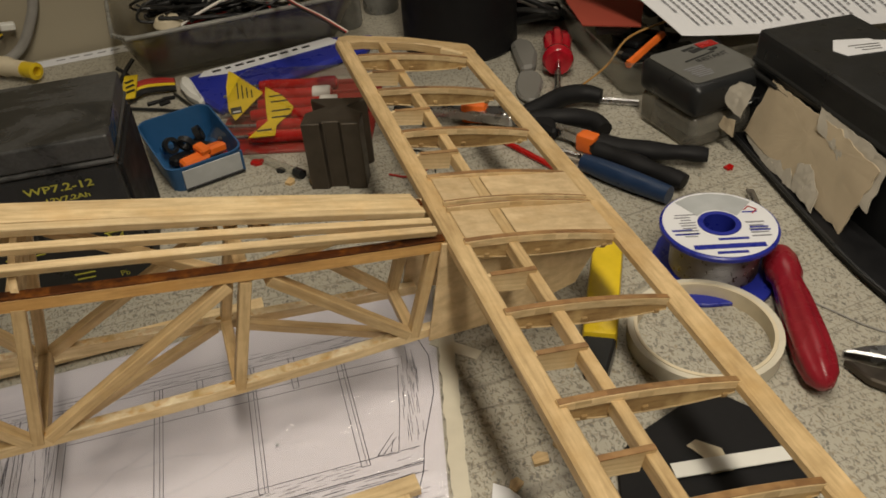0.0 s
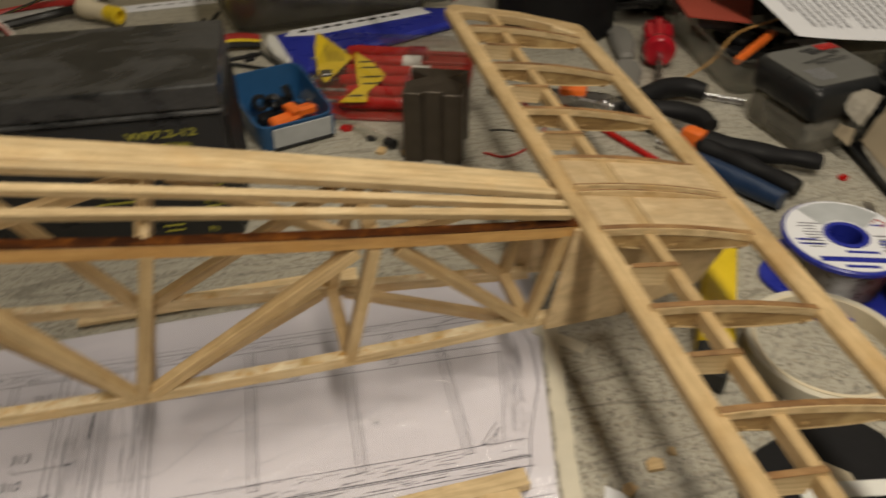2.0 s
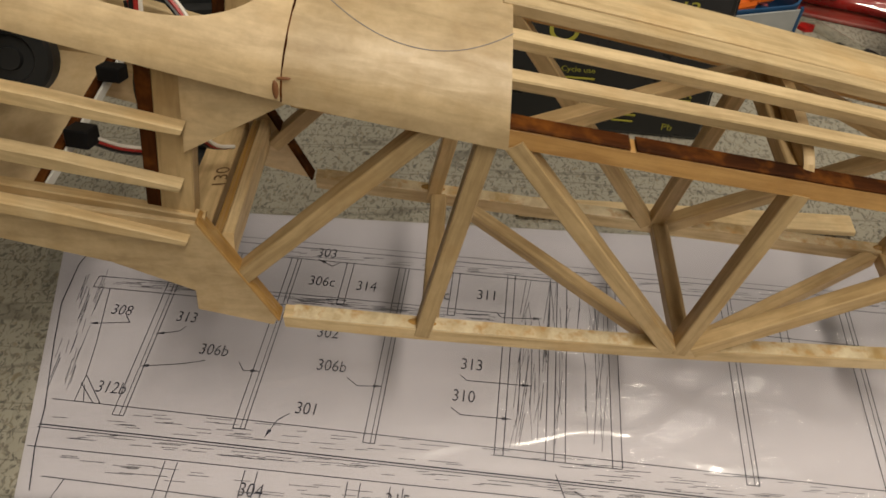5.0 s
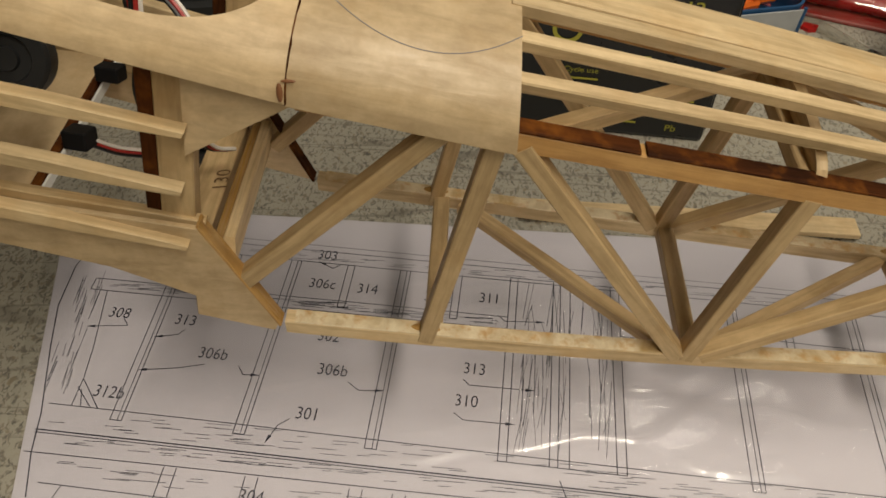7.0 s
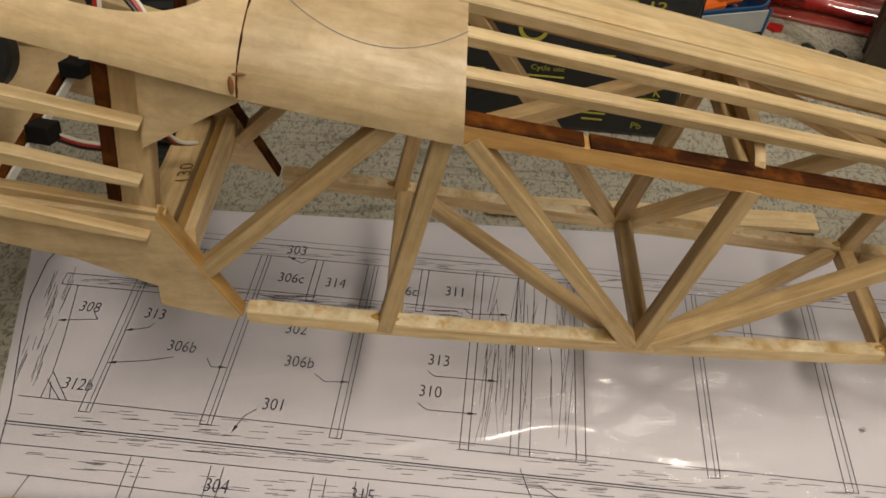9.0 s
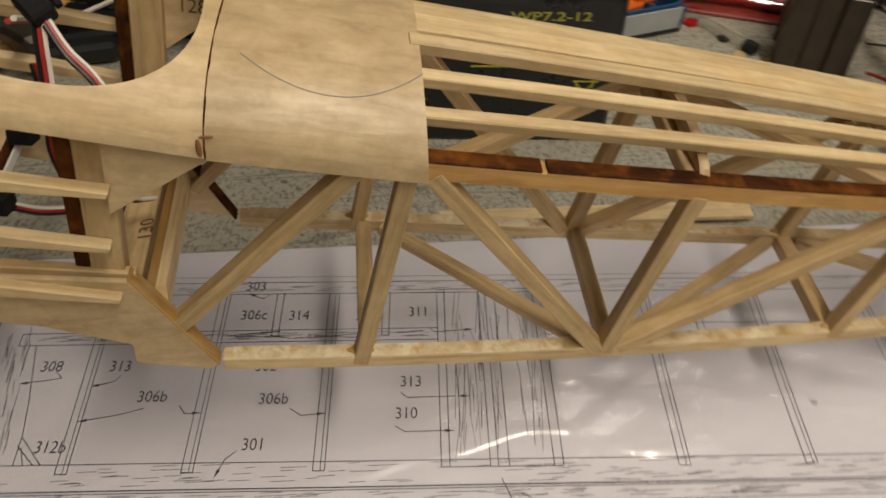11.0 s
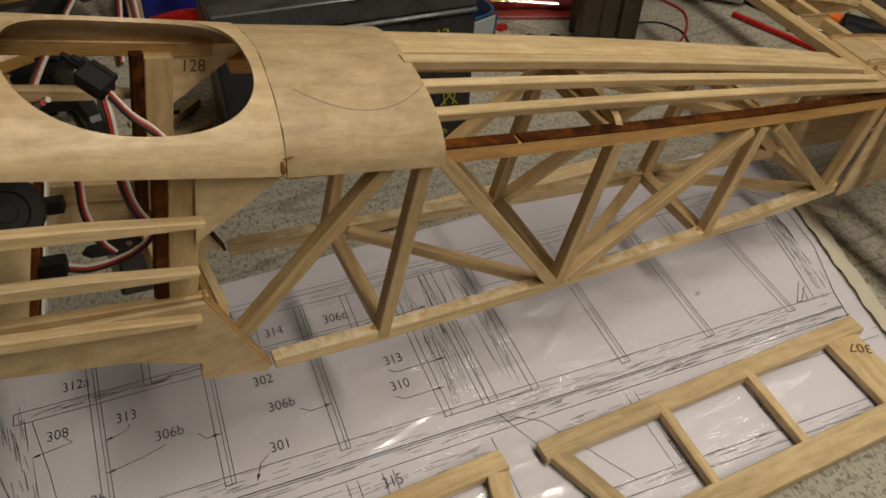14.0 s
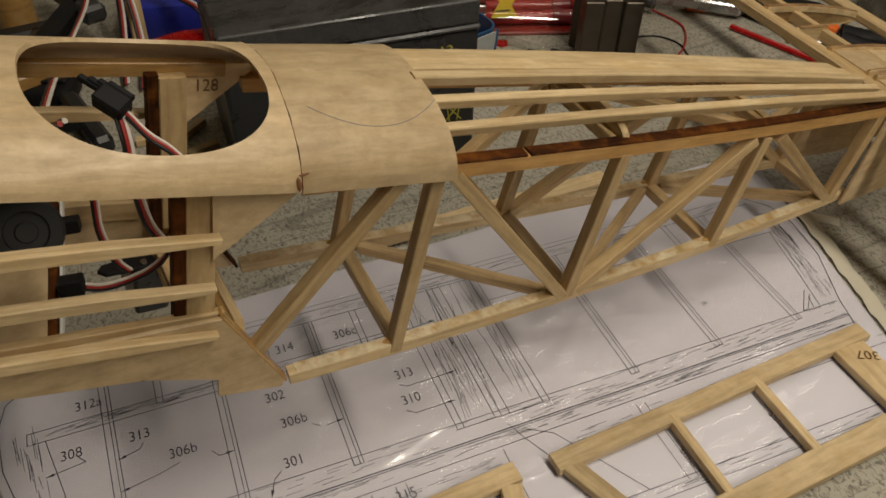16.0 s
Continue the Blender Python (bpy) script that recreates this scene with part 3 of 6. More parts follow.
# the elevator halves below the centre line
for u in (0.024, 0.055, 0.094, 0.11, 0.233, 0.29):
    for du in (-0.0024, 0.0024):
        ink_line(ink, (u + du, -0.0165), (u + du + 0.001, -0.06))
for u0, u1 in ((-0.022, 0.16), (0.185, 0.376)):
    for v in (-0.028, -0.058, -0.064):
        ink_line(ink, (u0, v), (u1, v - 0.001))
for _ in range(200):
    u, v = -0.02 + 0.395 * rng.random(), rng.choice((-0.0225, -0.061)) + (rng.random() - 0.5) * 0.007
    if not 0.155 < u < 0.187:
        ink_line(ink, (u, v), (u + 0.003 + 0.009 * rng.random(), v + 0.0003), LINE * 0.6)
ink_path(ink, [(0.16, -0.0165), (0.16, -0.06)])
ink_path(ink, [(0.175, -0.010), (0.186, -0.0165), (0.212, -0.058)])
ink_path(ink, [(0.168, -0.004), (0.172, -0.014), (0.178, -0.026)])
ink_path(ink, [(-0.013, -0.028), (-0.02, -0.06)])
# leaders of the part numbers
for pts in (((-0.02, 0.049), (-0.017, 0.0455), (-0.034, 0.043)), ((0.008, 0.0465), (0.006, 0.0435), (-0.0035, 0.041)), ((0.022, 0.030), (0.012, 0.027), (-0.004, 0.024)), ((0.036, 0.031), (0.039, 0.027), (0.0455, 0.0275)), ((0.082, 0.029), (0.087, 0.0255), (0.097, 0.0265)), ((0.063, 0.0095), (0.059, 0.006), (0.056, -0.002)), ((0.128, 0.036), (0.131, 0.0335), (0.157, 0.034)), ((0.126, 0.0200), (0.130, 0.0172), (0.150, 0.0175)), ((0.14, 0.071), (0.143, 0.068), (0.16, 0.0695)), ((0.066, 0.091), (0.063, 0.0885), (0.056, 0.092))):
    ink_path(ink, pts)
    (ua, va), (ub, vb) = pts[-2], pts[-1]
    d = Vector((ub - ua, vb - va)).normalized()
    s = Vector((-d.y, d.x)) * 0.0008
    e = Vector((ub, vb)) - d * 0.0035
    tri = [on_plan(*q) for q in ((ub, vb), e + s, e - s)]
    ink.faces.new([ink.verts.new((q.x, q.y, paper_z(q.x, q.y) + 0.00003)) for q in tri])
part("plan_drawing", ink, INK, plan, "dark blue-black printed plan lines")
for text, x, y in (("308", -0.304, 0.336), ("313", -0.2745, 0.3335), ("306b", -0.2585, 0.3165), ("306b", -0.208, 0.311), ("301", -0.215, 0.290), ("312b", -0.2955, 0.296), ("306c", -0.219, 0.357), ("314", -0.1985, 0.355), ("311", -0.144, 0.3525), ("313", -0.150, 0.3145), ("310", -0.153, 0.299), ("315", -0.176, 0.253), ("302", -0.212, 0.328), ("312a", -0.293, 0.361), ("303", -0.219, 0.3745), ("304", -0.230, 0.2545), ("306c", -0.262, 0.366), ("9", -0.138, 0.236), ("306c", -0.1670, 0.3520)):
    writing("plan_number", text, 0.0080, pose(x, y, paper_z(x, y) + 0.0001, 0, 0, -4), INK, plan, "printed part number", 0.80, -0.00005)
# tape along the ends of the sheet
for a, b, w in (((0.089, 0.203), (0.128, 0.335), 0.009),):
    bm = bmesh.new()
    d = (Vector(b) - Vector(a))
    s = Vector((d.y, -d.x)).normalized() * w / 2
    prof = []
    n = 26
    low, high = [], []
    for i in range(n + 1):
        p = Vector(a) + d * i / n
        j = 0.0006 * math.sin(i * 2.1) + 0.0005 * math.sin(i * 5.3)
        low.append((p.x - s.x + j, p.y - s.y))
        high.append((p.x + s.x + j * 0.7, p.y + s.y))
    prism(low + high[::-1], 0.0004, Matrix.Translation((0, 0, 0.0013)), bm=bm)
    part("masking_tape_strip", bm, MASK, plan, "pale masking tape along the paper's end")

# ---- the model aeroplane's fuselage ----
YC = 0.3175


def half_width(x):
    return 0.02595 - 0.059 * x - 0.105 * x * x


def top_z(x):
    """The upper longeron's middle: a shallow curve that drops towards the tail."""
    return 0.1165 - 0.2091 * x + 0.018 * x * x


def low_z(x):
    """The lower longeron's middle: it sags between nose and tail."""
    return 0.0473 - 0.0823 * x + 0.109 * x * x


def side(x, s):
    return YC + 0.0055 * x + s * half_width(x)


def longeron(height, x0, x1, s, w, h, dz=0.0, steps=8):
    """A strip that follows the fuselage side, bent to the line of height(x)."""
    bm = bmesh.new()
    k = min(0.0004, h * 0.3)
    uv = bm.loops.layers.uv.verify()
    prof = [(-w / 2 + k, -h / 2), (w / 2 - k, -h / 2), (w / 2, -h / 2 + k), (w / 2, h / 2 - k), (w / 2 - k, h / 2), (-w / 2 + k, h / 2), (-w / 2, h / 2 - k), (-w / 2, -h / 2 + k)]
    xs = [x0 + (x1 - x0) * i / steps for i in range(steps + 1)]
    rings = [[bm.verts.new((x, side(x, s) + p, height(x) + dz + q)) for p, q in prof] for x in xs]
    ou, ov = random.random() * 3, random.random() * 3
    for i in range(steps):
        for j in range(8):
            face = bm.faces.new((rings[i][j], rings[i][(j + 1) % 8], rings[i + 1][(j + 1) % 8], rings[i + 1][j]))
            for loop, (fi, fj) in zip(face.loops, ((i, j), (i, j + 1), (i + 1, j + 1), (i + 1, j))):
                loop[uv].uv = (ou + xs[fi], ov + fj * (w + h) / 4)
    for ring in (rings[0], rings[-1]):
        face = bm.faces.new(ring)
        for loop in face.loops:
            loop[uv].uv = (ou + loop.vert.co.y * 6, ov + loop.vert.co.z * 0.3)
    bmesh.ops.recalc_face_normals(bm, faces=bm.faces)
    return bm


def at_top(x, s, dy=0.0, dz=0.0):
    return (x, side(x, s) - s * dy, top_z(x) + dz)


def at_low(x, s, dy=0.0, dz=0.0):
    return (x, side(x, s) - s * dy, low_z(x) + dz)


fus = thing("model_fuselage", "unfinished balsa model aeroplane fuselage with open truss sides", "model aeroplane", (-0.08, YC, 0.0))
W = 0.0055
for s in (-1, 1):
    part("lower_longeron", longeron(low_z, -0.2125, 0.113, s, W, 0.0058), BALSA_PALE, fus)
    part("glue_residue", longeron(low_z, -0.2095, 0.105, s, W * 0.96, 0.0005, 0.00305), FLECKED, fus, "cream and amber glue residue")
    part("upper_longeron", longeron(top_z, -0.199, 0.1215, s, W, 0.0062), SPRUCE, fus)
    for xa, xb in ((-0.160, -0.1128), (-0.1110, 0.1215)):
        part("longeron_cap", longeron(top_z, xa, xb, s, W * 1.02, 0.0013, 0.0036), BURNT, fus, "dark laser-burnt strip")
    for name, a, b in (
        ("upright", at_low(-0.168, s, 0, -0.001), at_top(-0.1495, s, 0, -0.002)),
        ("diagonal", (-0.2266, side(-0.2262, s), 0.0868), at_top(-0.1635, s, 0, -0.002)),
        ("diagonal", at_low(-0.0845, s, 0, 0.001), at_top(-0.1430, s, 0, -0.002)),
        ("upright", at_low(-0.0812, s, 0, 0.000), at_top(-0.0635, s, 0, -0.002)),
        ("diagonal", at_low(-0.0765, s, 0, 0.001), at_top(0.0170, s, 0, -0.0050)),
        ("upright", at_low(0.0088, s, 0, 0.000), at_top(0.0245, s, 0, -0.0040)),
        ("diagonal", at_low(0.0965, s, 0, 0.002), at_top(0.0345, s, 0, -0.0050)),
        ("upright", at_low(0.0995, s, 0, 0.000), at_top(0.1155, s, 0, -0.002)),
    ):
        part(name, stick(a, b, 0.0054, 0.0060, (0, 1, 0)), BALSA, fus)
    # rear plywood side under the tailplane
    outline = [(0.1065, low_z(0.1065) - 0.003), (0.150, 0.0325), (0.196, 0.040), (0.212, 0.064), (0.208, 0.0785), (0.1185, 0.0955)]
    bm = prism(outline, 0.0016, None, 0.0003)
    for v in bm.verts:
        x, z, d = v.co.x, v.co.y, v.co.z
        hw = max(0.006, 0.0222 - (x - 0.105) * 0.09)
        v.co = Vector((x, YC + s * (hw + d), z))
    bmesh.ops.recalc_face_normals(bm, faces=bm.faces)
    part("rear_side_panel", bm, PLY, fus, "plywood panel with charred edges")
    # front plywood side with its slanted tongue
    outline = [(-0.36, 0.1265), (-0.291, 0.1060), (-0.261, 0.0970), (-0.2382, 0.0848), (-0.2394, 0.0757), (-0.2160, 0.0685), (-0.2143, 0.0722), (-0.2318, 0.1142), (-0.280, 0.1225), (-0.36, 0.142)]
    bm = prism(outline, 0.0018, None, 0.0003)
    for v in bm.verts:
        x, z, d = v.co.x, v.co.y, v.co.z
        v.co = Vector((x, side(x, s) + s * (d + 0.0014), z))
    bmesh.ops.recalc_face_normals(bm, faces=bm.faces)
    part("front_side_panel", bm, PLY, fus)
    part("charred_edge", stick((-0.2141, side(-0.21, s) + s * 0.0005, 0.0708), (-0.2316, side(-0.226, s) + s * 0.0005, 0.1147), 0.0056, 0.0010, (1, 0, 0.42)), GLUE if s < 0 else BURNT, fus, "brown-stained edge")
    # upright frame post behind the cockpit's side, with its gusset
    px = 0.0045 if s > 0 else 0.0
    part("frame_post", stick((-0.2395 + px, side(-0.225, s) - s * 0.0042, 0.106), (-0.2275 + px, side(-0.22, s) - s * 0.0042, 0.170), 0.0095, 0.0062, (0, 1, 0)), BALSA, fus)
    part("charred_strip", stick((-0.2462 + px, side(-0.23, s) - s * 0.0040, 0.106), (-0.2340 + px, side(-0.23, s) - s * 0.0040, 0.172), 0.0044, 0.0052, (0, 1, 0)), BURNT, fus, "dark laser-burnt strip")
    outline = [(-0.2250, 0.1690), (-0.1965, 0.1600), (-0.2005, 0.1555), (-0.2300, 0.1390)] if s < 0 else [(-0.2215, 0.1725), (-0.1940, 0.1660), (-0.1955, 0.1625), (-0.2255, 0.1450)]
    bm = prism(outline, 0.0018)
    for v in bm.verts:
        x, z, d = v.co.x, v.co.y, v.co.z
        v.co = Vector((x, side(x, s) + s * (d - 0.001), z))
    bmesh.ops.recalc_face_normals(bm, faces=bm.faces)
    part("gusset", bm, PLY, fus)
    # side stringers of the nose
    for xr, zr, zl in ((-0.2268, 0.1500, 0.1788), (-0.2318, 0.1303, 0.1597), (-0.2348, 0.1092, 0.1394)):
        bm = bmesh.new()
        p, q = Vector((xr, side(-0.22, s) + s * 0.0044, zr)), Vector((-0.36, side(-0.30, s) + s * 0.0060, zl))
        stick(p, q, 0.0042, 0.0047, bm=bm, bow=0.0012)
        for v in bm.verts:
            f = max(0.0, 1 - (xr - v.co.x) / 0.030)
            line = p.lerp(q, (xr - v.co.x) / (xr + 0.36))
            v.co.z = line.z + (v.co.z - line.z) * (1 - 0.6 * f)
        part("nose_stringer", bm, BALSA_PALE, fus)


    for x in (-0.168, -0.081, 0.0088, 0.1):
        blob = lathe([(0, 0), (0.0028, 0.0002), (0.0023, 0.0007), (0.0009, 0.0010), (0, 0.0010)], Matrix.Translation((x, side(x, s), low_z(x) + 0.0026)) @ Euler((0, radians(5.7), 0)).to_matrix().to_4x4() @ Matrix.Diagonal((1.9, 0.62, 1.6, 1)), 14)
        part("glue_fillet", blob, GLUE_DRY, fus, "shiny amber glue", True)
    for x in (-0.1495, -0.0635, 0.0245, 0.113):
        blob = lathe([(0, 0), (0.0028, 0.0002), (0.0023, 0.0007), (0.0009, 0.0010), (0, 0.0010)], Matrix.Translation((x, side(x, s), top_z(x) - 0.0030)) @ Euler((radians(180), radians(11), 0)).to_matrix().to_4x4() @ Matrix.Diagonal((1.9, 0.6, 1.8, 1)), 14)
        part("glue_fillet", blob, GLUE_DRY, fus, "shiny amber glue", True)


# deck: stringers and the plywood skin over the cockpit
def deck_base(x):
    return top_z(x) if x > -0.2 else top_z(-0.2) + 0.25 * (-0.2 - x)


def deck_point(x, a, grow=0.0):
    """A place on the arched deck; a runs from -1, near edge, over 0, the crown, to 1."""
    hw = half_width(max(x, -0.26)) + 0.0057 + grow
    rise = (0.0205 if x < -0.14 else max(0.0035, 0.0205 - 0.072 * (x + 0.14))) + grow
    ang = a * math.pi / 2
    c, s = math.cos(ang), math.sin(ang)
    yy = math.copysign(abs(s) ** 0.9, s)
    zz = c ** 0.9 if c > 0 else 0.0
    return Vector((x, YC + 0.0055 * x + hw * yy, deck_base(x) + 0.0018 + rise * zz))


for y0, z0, y1, z1, w, h, bow in ((0.2905, 0.1588, 0.3012, 0.1000, 0.0040, 0.0040, 0.0014), (0.2985, 0.1653, 0.3092, 0.0998, 0.0040, 0.0040, 0.0017), (0.3098, 0.1684, 0.3196, 0.0995, 0.0046, 0.0040, 0.0018), (0.3195, 0.1678, 0.3280, 0.0980, 0.0080, 0.0036, 0.0018), (0.3300, 0.1662, 0.3375, 0.0962, 0.0095, 0.0036, 0.0018)):
    outward = Vector((0, (y0 - 0.322) * 9, 1))
    part("deck_stringer", stick((-0.1475, y0 - (y1 - y0) * 0.02, z0 + (z0 - z1) * 0.02), (0.1175, y1, z1), w, h, outward, bow=bow), BALSA_PALE, fus)
for x in (-0.0640, 0.0245):
    bm = bmesh.new()
    n = 18
    ring = [deck_point(x, -1 + 2 * i / n, -0.006) for i in range(n + 1)] + [deck_point(x, 1 - 2 * i / n, -0.013) for i in range(n + 1)]
    prism([(p.y, p.z) for p in ring], 0.003, Matrix(((0, 0, 1, x), (1, 0, 0, 0), (0, 1, 0, 0), (0, 0, 0, 1))), bm=bm)
    part("deck_former", bm, BALSA, fus)
    part("cross_bar", stick(at_top(x, -1), at_top(x, 1), 0.006), BALSA, fus)
for x in (-0.1655, -0.0795, 0.009, 0.0995):
    part("cross_bar", stick(at_low(x, -1), at_low(x, 1), 0.006), BALSA, fus)
for x0, x1, s in ((-0.158, -0.088, 1), (-0.074, 0.003, -1), (0.015, 0.094, 1)):
    part("cross_diagonal", stick(at_low(x0, s, 0.003), at_low(x1, -s, 0.003), 0.005), BALSA, fus)
for x0, x1, s in ((-0.14, -0.066, -1), (-0.055, 0.016, 1), (0.028, 0.11, -1)):
    part("cross_diagonal", stick(at_top(x0, s, 0.003, -0.001), at_top(x1, -s, 0.003, -0.001), 0.005), BALSA, fus)


def seam_x(a):
    return -0.2000 + 0.0048 * (1 - abs(a))


def skin(x0, x1, edge, grow, hole=None, nx=60, na=60):
    """A thin curved plywood skin with an optional rounded opening (x, a, half x, half a)."""
    bm = bmesh.new()
    uv = bm.loops.layers.uv.verify()

    def reach(x):
        # the near and far edges rise towards the nose
        return 1 - min(0.4, max(0.0, (-0.150 - x) / 0.048 * 0.03 if x > -0.2005 else 0.03 + (-0.2005 - x) * 1.15))

    def ring(x, a):
        return ((abs(x - hole[0]) / hole[2]) ** 2.2 + (abs(a - hole[1]) / hole[3]) ** 2.2) ** (1 / 2.2) if hole else 9.0

    grid = {}
    for i in range(nx + 1):
        for j in range(na + 1):
            a = -1 + 2 * j / na
            xa, xb = (x0 if x0 is not None else seam_x(a) + 0.00005), (x1 if x1 is not None else seam_x(a) - 0.00005)
            x = xa + (xb - xa) * i / nx
            edge_row = abs(a) > 0.999
            a *= reach(x)
            q = ring(x, a)
            mx, ma = x, a
            if 0.80 < q < 1:
                # places next to the opening move on to its rim
                mx, ma = hole[0] + (x - hole[0]) / q, hole[1] + (a - hole[1]) / q
            drop = Vector((0, 0, edge if edge_row else 0))
            grid[i, j] = (q, x, a, deck_point(mx, ma, grow) - drop, deck_point(mx, ma, grow - 0.0014) - drop)
    made = {}

    def vert(key, inner):
        if (key, inner) not in made:
            made[key, inner] = bm.verts.new(grid[key][4 if inner else 3])
        return made[key, inner]

    count = {}
    quads = []
    for i in range(nx):
        for j in range(na):
            keys = [(i, j), (i + 1, j), (i + 1, j + 1), (i, j + 1)]
            qs = [grid[k][0] for k in keys]
            if min(qs) <= 0.80 or max(qs) <= 1.0:
                continue
            quads.append(keys)
            for p, q in zip(keys, keys[1:] + keys[:1]):
                count[frozenset((p, q))] = count.get(frozenset((p, q)), 0) + 1
    for keys in quads:
        sides = [(keys, False), (keys[::-1], True)]
        for ks, inner in sides:
            f = bm.faces.new([vert(k, inner) for k in ks])
            for loop, k in zip(f.loops, ks):
                loop[uv].uv = (grid[k][1], grid[k][2] * 0.06)
        for p, q in zip(keys, keys[1:] + keys[:1]):
            if count[frozenset((p, q))] == 1:
                f = bm.faces.new((vert(q, False), vert(p, False), vert(p, True), vert(q, True)))
                for loop, k in zip(f.loops, (q, p, p, q)):
                    loop[uv].uv = (grid[k][1], grid[k][2] * 0.06)
    bmesh.ops.recalc_face_normals(bm, faces=bm.faces)
    return bm


part("rear_deck_skin", skin(None, -0.1446, 0.0022, 0.0012), PLY, fus, "curved plywood skin with a pencilled arc", smooth=True)
part("cockpit_skin", skin(-0.36, None, 0.0012, 0.0018, (-0.2333, -0.08, 0.0337, 0.56), 128, 80), PLY, fus, "curved plywood skin with an oval cockpit opening", smooth=True)

# ---- tailplane ----
TS = Matrix.Translation((0.1290, 0.3185, 0.0933)) @ Euler((radians(0.38), radians(10.97), radians(-2.7))).to_matrix().to_4x4() @ Matrix.Diagonal((0.993, 1.056, 1, 1))
tail = thing("model_tailplane", "built-up balsa tailplane frame with curved ribs resting on the fuselage", "tailplane", (0.1255, 0.315, 0.0))


def tp(x, y, z=0.0):
    return TS @ Vector((x, y, z))


TUP = (TS.to_3x3() @ Vector((0, 0, 1))).normalized()
RIBS = {1: (0.0330, 0.0842, 0.1408, 0.1968), -1: (0.0262, 0.0778, 0.1304, 0.1808)}
HALF_RIBS = {1: (0.0598, 0.1138, 0.1718), -1: (0.0512, 0.1030, 0.1564)}


def camber(t):
    return 0.0034 * (1 - (2 * t - 0.8) ** 2 / 1.5) + 0.0008


def rib_line(x1, y, up):
    return [tp(x1 * i / 12, y, camber(i / 12) + up) for i in range(13)]


def along(line, w, h):
    out = bmesh.new()
    for p, q in zip(line, line[1:]):
        stick(p, q, w, h, TUP, 0.0001, out)
    return out


CHAR = wood_material("charred_wood_edge", (0.30, 0.165, 0.065), (0.17, 0.085, 0.035), (0.42, 0.27, 0.12), 0.55)
# Rib webs: amber-brown wood, darker than the pale caps above them.
WEB = wood_material("amber_rib_wood", (0.50, 0.335, 0.14), (0.25, 0.14, 0.055), (0.60, 0.44, 0.21), 0.5, 40, 260, 60.0, 1.2)
for s in (-1, 1):
    part("leading_edge", stick(tp(-0.0022, 0.0036), tp(-0.0022 - 0.0024 * s, s * 0.2280), 0.0102, 0.0065, TUP, 0.0012), BALSA, tail)
    part("trailing_edge", stick(tp(0.0890, 0.0036), tp(0.0885, s * 0.2110), 0.0128, 0.0055, TUP, 0.0012), BALSA, tail)
    part("spar", stick(tp(0.0258, RIBS[s][0] * s, -0.0006), tp(0.0258, s * 0.2255, -0.0006), 0.0058, 0.0066, TUP), BALSA, tail)
    pts = [(-0.0086, 0.2265), (-0.0066, 0.2345), (0.001, 0.2385), (0.048, 0.2358), (0.0930, 0.2222), (0.0950, 0.2095), (0.0822, 0.2085), (0.077, 0.2130), (0.050, 0.2240), (0.011, 0.2270), (0.003, 0.2250)]
    part("tip", prism([(x, y * s) for x, y in pts], 0.0065, TS @ Matrix.Translation((0, 0, -0.00325)), 0.0006), BALSA, tail)
    part("tip_brace", stick(tp(0.0690, s * 0.2150), tp(0.0825, s * 0.2050), 0.0045, 0.0060, TUP), BALSA_PALE, tail)
    for y in RIBS[s]:
        x1 = 0.0830
        pts = [(0, -0.0058), (0, 0.0004)] + [(x1 * i / 12, camber(i / 12) - 0.0012) for i in range(1, 13)] + [(x1, -0.0040), (0.05, -0.0066)]
        m = TS @ Matrix(((1, 0, 0, 0), (0, 0, 1, y * s - 0.0012), (0, 1, 0, 0), (0, 0, 0, 1)))
        part("rib", prism(pts, 0.0024, m), WEB, tail, "amber-brown rib web")
        part("rib_cap", along(rib_line(x1, y * s, 0.0000), 0.0036, 0.0038), BALSA_PALE, tail)
        part("rib_edge", along(rib_line(x1, y * s, 0.0020), 0.0030, 0.0005), CHAR, tail, "brown charred top edge")
        part("rib_foot", along([tp(x1 * i / 12, y * s, -0.0066 + 0.0030 * abs(i / 6 - 1) ** 2) for i in range(13)], 0.0030, 0.0008), BALSA_PALE, tail)
        for x in (0.0125, 0.0400, 0.0780):
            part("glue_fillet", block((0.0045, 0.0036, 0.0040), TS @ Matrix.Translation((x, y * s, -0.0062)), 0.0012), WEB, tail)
    for y in HALF_RIBS[s]:
        pts = [(-0.001, -0.0064), (-0.001, 0.0012), (0.004, 0.0030), (0.0270, 0.0044), (0.0270, 0.0022), (0.0228, 0.0022), (0.0228, -0.0064)]
        m = TS @ Matrix(((1, 0, 0, 0), (0, 0, 1, y * s - 0.0012), (0, 1, 0, 0), (0, 0, 0, 1)))
        part("half_rib", prism(pts, 0.0024, m), BALSA_PALE, tail)
        part("half_rib_edge", stick(tp(0.004, y * s, 0.0034), tp(0.0270, y * s, 0.0047), 0.0028, 0.0006, TUP, 0.0001), CHAR, tail, "brown charred top edge")
    # sheeted middle
    y0, y1 = ((0.0072, 0.0316), (-0.0248, 0.0001))[s < 0]
    for x0, x1 in ((0.0015, 0.0225), (0.0295, 0.0825)):
        m = TS @ Matrix.Translation(((x0 + x1) / 2, (y0 + y1) / 2, 0.0012))
        part("centre_sheet", block((x1 - x0, y1 - y0, 0.003), m, 0.0003), PLY, tail)
    part("spar_joiner", stick(tp(0.0260, y0, 0.0015), tp(0.0260, y1, 0.0015), 0.0062, 0.005, TUP), BALSA, tail)
